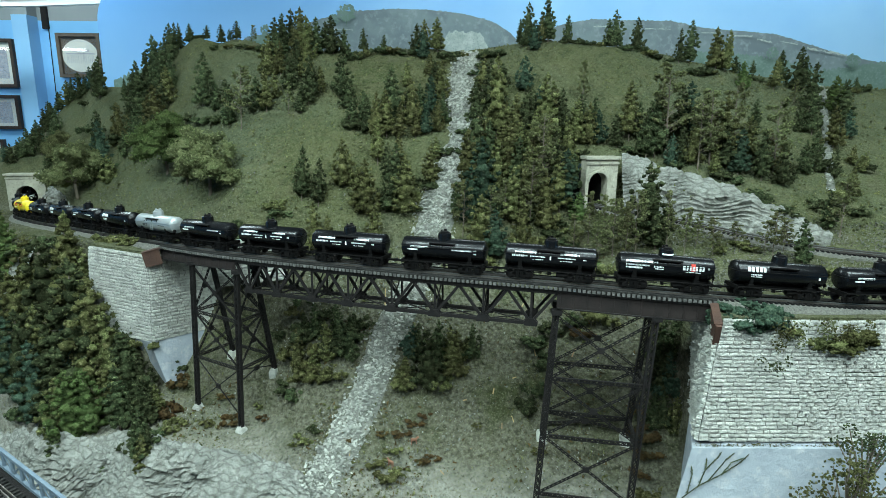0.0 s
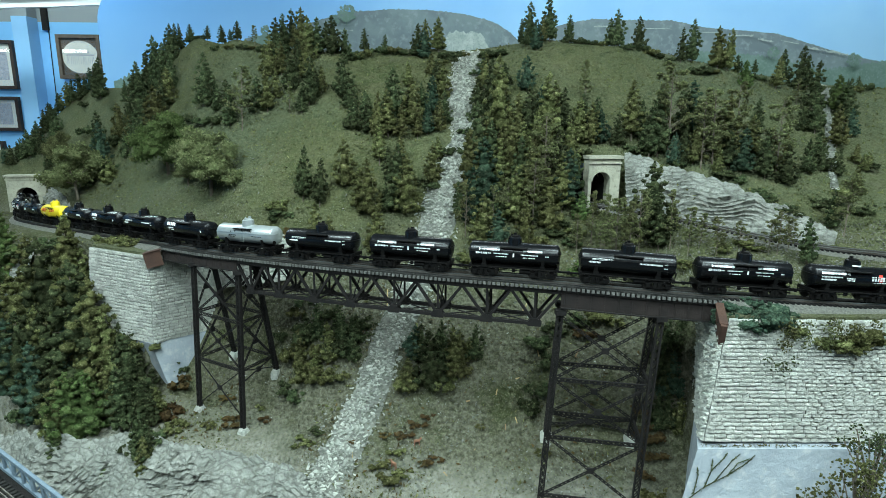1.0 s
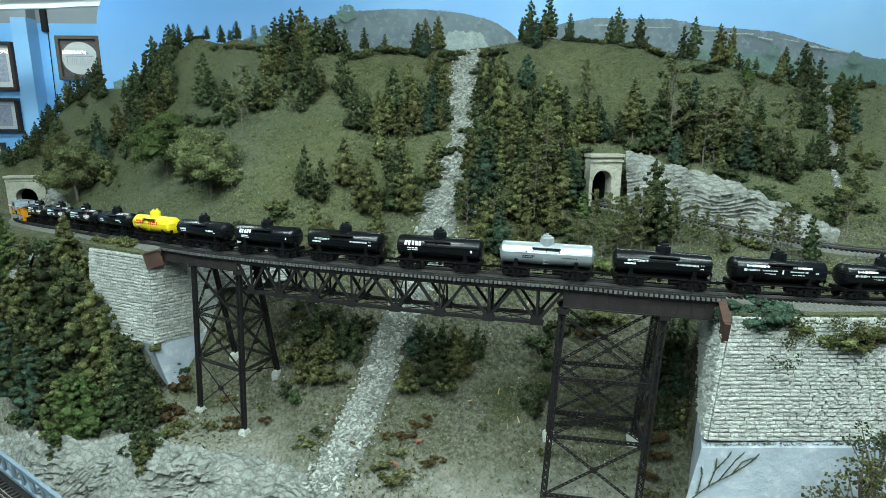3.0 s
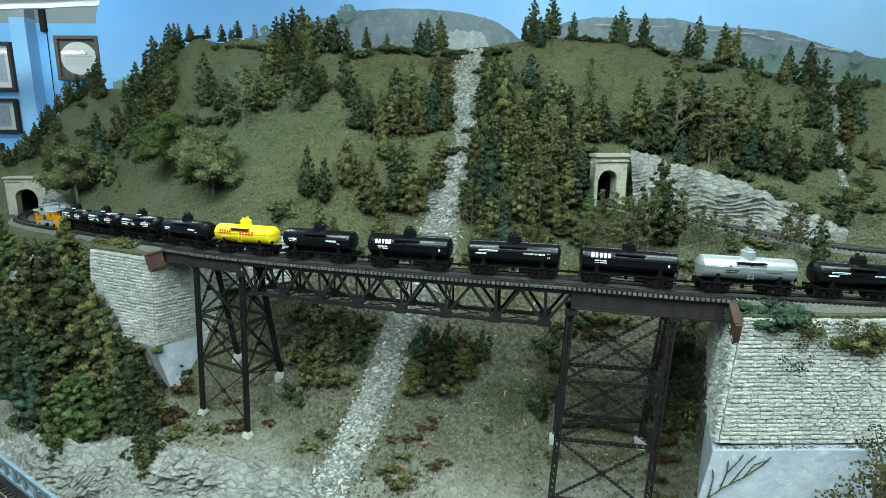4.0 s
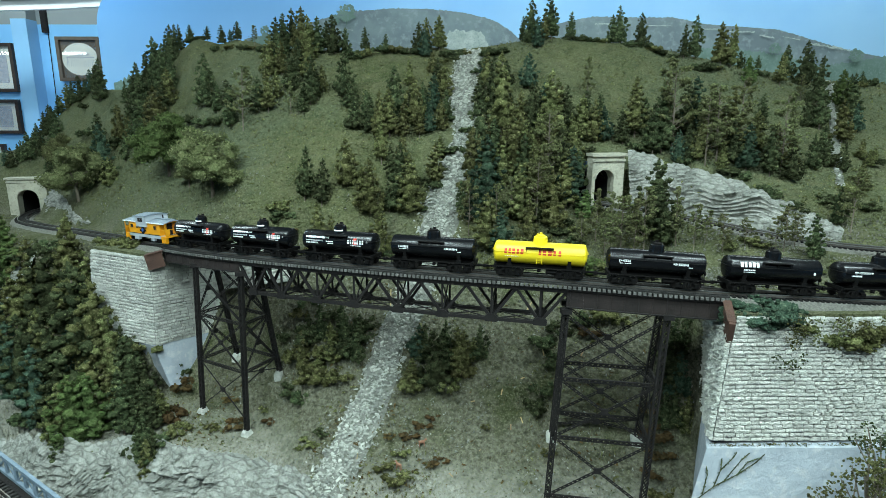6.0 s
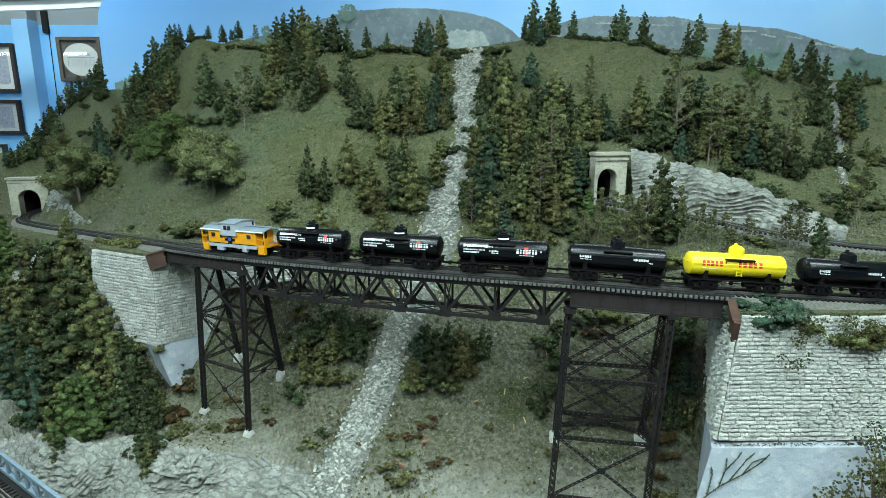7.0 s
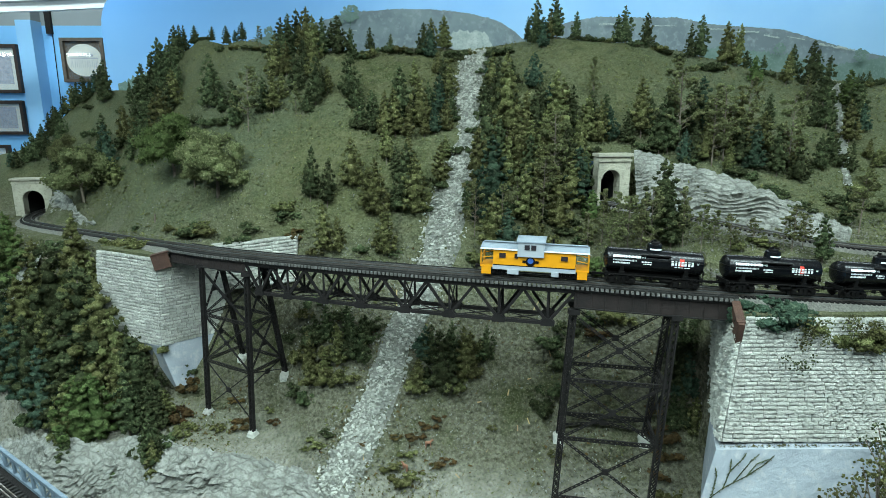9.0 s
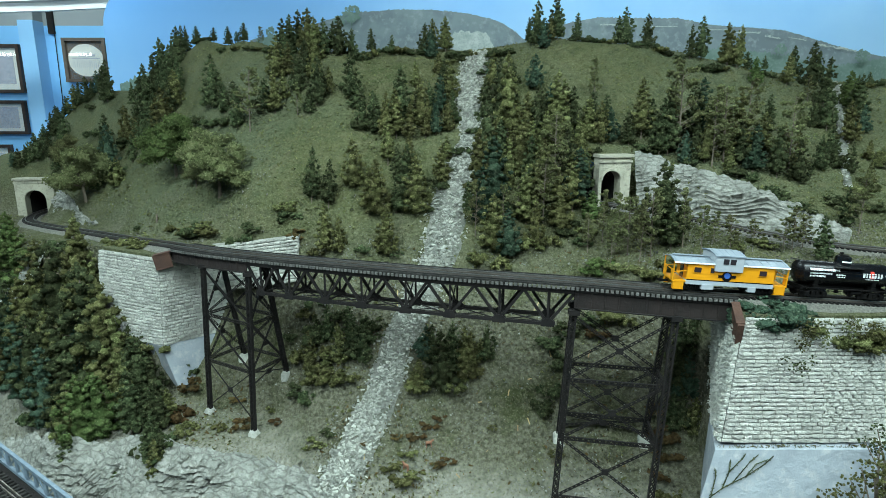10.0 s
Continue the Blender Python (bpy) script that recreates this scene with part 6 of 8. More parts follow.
TREES = {
    'gully_sides': [(-0.004, 0.960, 0.067, 1), (0.072, 0.974, 0.111, 0)],
    'mid_east': [(0.106, 0.935, 0.081, 1), (0.138, 0.931, 0.090, 0), (0.158, 0.916, 0.096, 1), (0.178, 0.925, 0.137, 3), (0.199, 0.939, 0.101, 0), (0.078, 0.917, 0.108, 2), (0.060, 0.931, 0.110, 1), (0.093, 0.886, 0.066, 3), (0.213, 0.918, 0.096, 2), (0.049, 0.882, 0.087, 3), (0.074, 0.862, 0.086, 1), (0.099, 0.847, 0.077, 2), (0.128, 0.882, 0.093, 1), (0.154, 0.883, 0.105, 3), (0.180, 0.878, 0.093, 1), (0.204, 0.908, 0.095, 1), (0.063, 0.894, 0.093, 2), (0.116, 0.892, 0.064, 3), (0.138, 0.855, 0.071, 1), (0.234, 0.952, 0.058, 0), (0.091, 0.970, 0.079, 0), (0.127, 0.956, 0.092, 1), (0.236, 0.898, 0.046, 4)],
    'upper_east': [(0.548, 0.952, 0.087, 0)],
    'lower_east': [(0.239, 0.851, 0.083, 3), (0.256, 0.837, 0.082, 3), (0.265, 0.810, 0.088, 3), (0.278, 0.795, 0.095, 3), (0.294, 0.797, 0.104, 3), (0.323, 0.827, 0.115, 0), (0.323, 0.800, 0.087, 0), (0.336, 0.792, 0.086, 3), (0.353, 0.771, 0.068, 3), (0.390, 0.765, 0.055, 3), (0.423, 0.773, 0.036, 3), (0.463, 0.748, 0.062, 3), (0.456, 0.756, 0.047, 3), (0.491, 0.726, 0.068, 0), (0.602, 0.821, 0.097, 3), (0.596, 0.843, 0.061, 0), (0.373, 0.781, 0.045, 3), (0.241, 0.807, 0.059, 3), (0.215, 0.840, 0.061, 3), (0.490, 0.769, 0.048, 3)],
    'slope_west': [(-0.532, 1.151, 0.132, 5), (-0.404, 1.035, 0.129, 6), (-0.467, 1.087, 0.058, 6), (-0.819, 1.312, 0.139, 6), (-0.223, 0.966, 0.094, 0), (-0.192, 0.952, 0.080, 0), (-0.151, 0.971, 0.081, 1), (-0.109, 0.929, 0.090, 1), (-0.124, 0.939, 0.067, 1), (-0.045, 0.921, 0.094, 1), (-0.059, 0.937, 0.096, 0), (-0.092, 0.884, 0.078, 1), (-0.191, 0.908, 0.078, 1), (-0.166, 0.896, 0.058, 1), (-0.077, 0.925, 0.052, 0), (-0.969, 1.501, 0.091, 6)],
    'bank_west': [(-0.640, 0.964, 0.174, 1), (-0.658, 0.944, 0.222, 0), (-0.695, 0.955, 0.183, 1), (-0.618, 0.953, 0.191, 1), (-0.582, 0.916, 0.170, 1), (-0.539, 0.869, 0.140, 0), (-0.703, 0.913, 0.147, 0), (-0.644, 0.864, 0.121, 0), (-0.594, 0.844, 0.128, 0), (-0.539, 0.830, 0.107, 4), (-0.508, 0.832, 0.088, 1), (-0.492, 0.847, 0.118, 0), (-0.802, 1.037, 0.115, 4), (-0.789, 0.985, 0.156, 0), (-0.732, 0.982, 0.155, 1), (-0.596, 0.884, 0.142, 0), (-0.441, 0.795, 0.076, 0), (-0.502, 0.881, 0.082, 1), (-0.848, 1.064, 0.154, 0), (-0.649, 0.909, 0.150, 0), (-0.591, 0.943, 0.121, 1), (-0.786, 1.018, 0.143, 0), (-0.546, 0.912, 0.099, 0), (-0.539, 0.912, 0.128, 1), (-0.509, 0.876, 0.106, 0), (-0.553, 0.924, 0.124, 0), (-0.577, 0.927, 0.142, 1), (-0.525, 0.893, 0.117, 1)],
    'west_wood': [(-0.807, 1.342, 0.075, 0), (-0.982, 1.466, 0.075, 0)],
    'east_wood': [(0.686, 0.977, 0.054, 0), (0.692, 0.935, 0.043, 1), (0.631, 0.974, 0.059, 0), (0.580, 0.942, 0.067, 0), (0.041, 0.908, 0.056, 0), (-0.075, 0.968, 0.059, 0)],
    'front': [(-0.431, 0.752, 0.053, 0), (-0.408, 0.733, 0.069, 1), (-0.386, 0.720, 0.043, 0), (-0.480, 0.747, 0.043, 4), (-0.197, 0.795, 0.078, 1), (-0.153, 0.795, 0.064, 1), (-0.119, 0.788, 0.068, 0), (-0.175, 0.825, 0.057, 0), (0.001, 0.746, 0.086, 0), (0.033, 0.753, 0.078, 1), (-0.026, 0.773, 0.054, 2), (0.053, 0.765, 0.037, 1), (-0.035, 0.749, 0.045, 1), (0.309, 0.708, 0.073, 0), (0.292, 0.668, 0.056, 0), (0.313, 0.689, 0.064, 2), (0.337, 0.724, 0.031, 0), (-0.298, 0.700, 0.032, 2), (0.316, 0.664, 0.052, 1), (-0.567, 0.781, 0.053, 0), (-0.138, 0.811, 0.053, 0), (0.013, 0.770, 0.059, 0)],
    'west_spur': [(-1.163, 1.789, 0.046, 0), (-1.137, 1.791, 0.057, 0), (-1.077, 1.755, 0.074, 0), (-1.097, 1.766, 0.074, 1), (-1.040, 1.744, 0.075, 0), (-1.021, 1.736, 0.056, 0), (-0.998, 1.724, 0.066, 2), (-0.939, 1.660, 0.114, 0), (-0.970, 1.699, 0.081, 0), (-1.122, 1.608, 0.077, 0), (-1.127, 1.642, 0.064, 0), (-1.164, 1.591, 0.056, 0), (-1.187, 1.601, 0.051, 2), (-1.160, 1.617, 0.051, 0), (-1.148, 1.615, 0.059, 0), (-1.120, 1.682, 0.077, 0), (-1.081, 1.597, 0.076, 0), (-1.107, 1.689, 0.072, 0), (-1.040, 1.591, 0.074, 0), (-1.129, 1.661, 0.063, 2), (-1.175, 1.790, 0.060, 0), (-1.076, 1.667, 0.068, 0), (-0.967, 1.497, 0.059, 0), (-1.023, 1.536, 0.059, 0), (-0.787, 1.374, 0.111, 2), (-0.847, 1.473, 0.085, 0), (-0.734, 1.296, 0.067, 1), (-0.815, 1.395, 0.074, 0)],
    'west_edge': [(-0.691, 1.467, 0.110, 0), (-0.702, 1.457, 0.096, 0), (-0.716, 1.443, 0.102, 0), (-0.654, 1.478, 0.092, 0), (-0.641, 1.401, 0.104, 0), (-0.652, 1.510, 0.071, 0), (-0.664, 1.427, 0.109, 0), (-0.718, 1.426, 0.083, 0), (-0.731, 1.406, 0.074, 0), (-0.762, 1.419, 0.088, 1), (-0.624, 1.317, 0.095, 1), (-0.672, 1.366, 0.078, 0), (-0.613, 1.334, 0.075, 0), (-0.715, 1.362, 0.073, 1), (-0.694, 1.354, 0.075, 0), (-0.648, 1.325, 0.067, 0), (-0.610, 1.353, 0.081, 1), (-0.655, 1.298, 0.073, 0), (-0.613, 1.274, 0.065, 0), (-0.611, 1.379, 0.079, 0), (-0.715, 1.336, 0.069, 0), (-0.650, 1.533, 0.064, 0), (-0.789, 1.548, 0.055, 0), (-0.816, 1.558, 0.051, 0)],
    'bank_thicket': [(-0.793, 1.031, 0.130, 4), (-0.840, 1.058, 0.134, 0), (-0.791, 0.988, 0.128, 2), (-0.736, 0.970, 0.156, 1), (-0.716, 0.913, 0.142, 2), (-0.646, 0.864, 0.141, 2), (-0.554, 0.808, 0.113, 4), (-0.530, 0.813, 0.103, 4), (-0.472, 0.791, 0.110, 0), (-0.581, 0.811, 0.103, 1), (-0.526, 0.865, 0.137, 1), (-0.473, 0.851, 0.096, 0), (-0.737, 1.003, 0.154, 1), (-0.425, 0.790, 0.068, 0), (-0.422, 0.812, 0.049, 1), (-0.659, 0.909, 0.148, 1), (-0.586, 0.885, 0.135, 2), (-0.567, 0.917, 0.148, 1), (-0.658, 0.965, 0.154, 1), (-0.489, 0.870, 0.100, 0), (-0.813, 1.044, 0.077, 0), (-0.779, 0.945, 0.104, 1), (-0.424, 0.756, 0.057, 0), (-0.404, 0.740, 0.052, 0)],
    'below_bridge': [(-0.195, 0.837, 0.039, 0), (-0.153, 0.796, 0.050, 1), (-0.128, 0.799, 0.041, 0), (-0.206, 0.824, 0.047, 1), (-0.175, 0.793, 0.046, 1), (-0.113, 0.809, 0.037, 0), (-0.019, 0.773, 0.056, 0), (0.005, 0.755, 0.067, 0), (0.037, 0.759, 0.060, 1), (0.061, 0.766, 0.052, 0), (-0.035, 0.750, 0.044, 1), (0.305, 0.691, 0.077, 0), (0.321, 0.710, 0.056, 0), (0.305, 0.721, 0.041, 1), (0.303, 0.669, 0.054, 0)],
    'ridge_west': [(-0.600, 1.480, 0.040, 0), (-0.560, 1.478, 0.036, 0), (-0.517, 1.458, 0.043, 0), (-0.460, 1.401, 0.042, 0), (-0.477, 1.401, 0.026, 2), (-0.415, 1.377, 0.044, 3), (-0.354, 1.321, 0.083, 0), (-0.340, 1.341, 0.084, 0), (-0.327, 1.369, 0.088, 0), (-0.290, 1.298, 0.102, 1), (-0.272, 1.284, 0.089, 1), (-0.256, 1.292, 0.080, 0), (-0.242, 1.311, 0.064, 0), (-0.220, 1.297, 0.080, 0), (-0.349, 1.256, 0.085, 1), (-0.324, 1.250, 0.070, 1), (-0.290, 1.195, 0.073, 0), (-0.265, 1.221, 0.072, 1), (-0.200, 1.311, 0.054, 0), (-0.157, 1.310, 0.052, 0), (-0.115, 1.319, 0.036, 0), (-0.334, 1.277, 0.072, 0), (-0.286, 1.247, 0.071, 0)],
    'hill_west': [(-0.488, 1.252, 0.109, 0), (-0.371, 1.126, 0.121, 3), (-0.400, 1.144, 0.075, 0), (-0.329, 1.155, 0.085, 1), (-0.242, 1.134, 0.092, 0), (-0.234, 1.152, 0.055, 0), (-0.279, 1.129, 0.063, 3), (-0.177, 1.144, 0.085, 0), (-0.152, 1.087, 0.046, 0), (-0.164, 1.122, 0.045, 0), (-0.319, 1.183, 0.053, 1), (-0.350, 1.172, 0.058, 0), (-0.424, 1.202, 0.049, 0), (-0.224, 1.162, 0.052, 1), (-0.449, 1.211, 0.055, 0), (-0.255, 1.121, 0.046, 0)],
    'gully_west': [(-0.023, 1.321, 0.062, 1), (0.004, 1.302, 0.072, 1), (-0.041, 1.281, 0.065, 0), (-0.027, 1.269, 0.060, 2), (0.002, 1.168, 0.066, 0), (-0.009, 1.100, 0.071, 2), (0.013, 1.149, 0.068, 1), (-0.027, 1.100, 0.060, 0), (-0.077, 1.092, 0.099, 0), (-0.055, 1.185, 0.055, 1), (-0.040, 1.075, 0.089, 1), (-0.104, 1.043, 0.090, 1), (-0.085, 1.051, 0.087, 1), (-0.062, 1.038, 0.067, 1), (-0.119, 1.068, 0.066, 0), (0.006, 1.063, 0.056, 1), (-0.014, 1.054, 0.053, 2), (-0.032, 1.046, 0.053, 1), (-0.089, 1.110, 0.066, 1), (-0.051, 1.095, 0.055, 0), (0.006, 1.001, 0.042, 1), (-0.062, 0.992, 0.059, 1), (-0.096, 0.999, 0.081, 1), (-0.129, 1.090, 0.060, 0), (-0.010, 1.226, 0.043, 1), (0.017, 1.093, 0.050, 0)],
    'gully_east': [(0.092, 1.137, 0.075, 1), (0.100, 1.063, 0.108, 0), (0.078, 1.082, 0.070, 0), (0.110, 1.014, 0.146, 1), (0.125, 1.017, 0.078, 0), (0.168, 1.105, 0.065, 2), (0.143, 1.016, 0.081, 1), (0.159, 1.011, 0.097, 0), (0.176, 1.035, 0.074, 0), (0.127, 1.005, 0.078, 1), (0.115, 1.094, 0.060, 0), (0.085, 1.053, 0.058, 0), (0.094, 1.011, 0.056, 1), (0.074, 1.006, 0.066, 1), (0.087, 0.982, 0.069, 1), (0.110, 0.981, 0.055, 1), (0.096, 1.192, 0.042, 2), (0.130, 1.138, 0.046, 0)],
    'slope_mid': [(0.197, 1.018, 0.117, 1), (0.222, 1.020, 0.095, 0), (0.248, 1.026, 0.077, 1), (0.276, 1.095, 0.083, 3), (0.274, 1.024, 0.074, 1), (0.293, 1.029, 0.062, 2), (0.230, 1.009, 0.061, 1), (0.198, 0.992, 0.070, 1), (0.174, 0.993, 0.075, 1), (0.216, 1.049, 0.068, 1), (0.262, 1.047, 0.068, 0), (0.291, 1.063, 0.054, 0), (0.148, 0.983, 0.060, 1), (0.165, 0.966, 0.061, 1), (0.204, 0.974, 0.066, 3), (0.235, 0.987, 0.065, 1), (0.192, 1.055, 0.058, 2)],
    'ridge_mid': [(0.192, 1.247, 0.084, 0), (0.179, 1.281, 0.050, 0), (0.234, 1.255, 0.088, 0), (0.202, 1.219, 0.060, 2), (0.277, 1.269, 0.057, 0), (0.217, 1.243, 0.058, 1), (0.374, 1.249, 0.075, 0), (0.361, 1.251, 0.057, 0), (0.416, 1.241, 0.062, 0), (0.498, 1.223, 0.069, 0), (0.526, 1.240, 0.083, 0), (0.577, 1.228, 0.083, 1), (0.596, 1.225, 0.084, 1), (0.634, 1.260, 0.036, 0), (0.676, 1.269, 0.031, 0), (0.619, 1.189, 0.055, 4)],
    'slope_east': [(0.347, 1.033, 0.105, 1), (0.363, 1.031, 0.072, 0), (0.384, 1.001, 0.121, 0), (0.401, 0.997, 0.163, 3), (0.439, 1.035, 0.094, 0), (0.455, 1.038, 0.100, 2), (0.447, 0.968, 0.117, 3), (0.471, 0.980, 0.128, 3), (0.495, 0.991, 0.108, 1), (0.516, 0.993, 0.132, 3), (0.576, 1.049, 0.068, 0), (0.573, 0.964, 0.131, 3), (0.566, 0.978, 0.071, 1), (0.368, 0.998, 0.096, 0), (0.405, 0.980, 0.057, 2), (0.471, 0.957, 0.051, 1), (0.513, 0.962, 0.078, 2), (0.324, 1.025, 0.060, 0), (0.438, 0.979, 0.074, 1), (0.420, 0.980, 0.067, 0), (0.496, 0.972, 0.073, 0), (0.405, 1.039, 0.073, 1), (0.544, 1.002, 0.071, 1), (0.552, 0.968, 0.057, 0), (0.589, 0.968, 0.069, 1), (0.485, 1.040, 0.073, 1)],
    'ridge_east': [(0.694, 1.213, 0.068, 1), (0.736, 1.270, 0.066, 0), (0.751, 1.232, 0.088, 0), (0.716, 1.171, 0.054, 3), (0.737, 1.154, 0.096, 0), (0.706, 1.086, 0.088, 0), (0.678, 1.023, 0.047, 0), (0.665, 0.987, 0.045, 0), (0.795, 1.166, 0.069, 4), (0.790, 1.131, 0.084, 0), (0.775, 1.088, 0.055, 2), (0.731, 1.056, 0.079, 1), (0.778, 1.248, 0.067, 0), (0.687, 1.094, 0.060, 0), (0.900, 1.300, 0.021, 0), (0.926, 1.302, 0.024, 0), (0.739, 1.015, 0.037, 1), (0.752, 1.003, 0.035, 1)],
    'abutment_screen': [(-0.568, 0.887, 0.220, 0), (-0.541, 0.872, 0.194, 1), (-0.510, 0.856, 0.156, 1), (-0.485, 0.847, 0.122, 0), (-0.462, 0.841, 0.089, 0)],
}
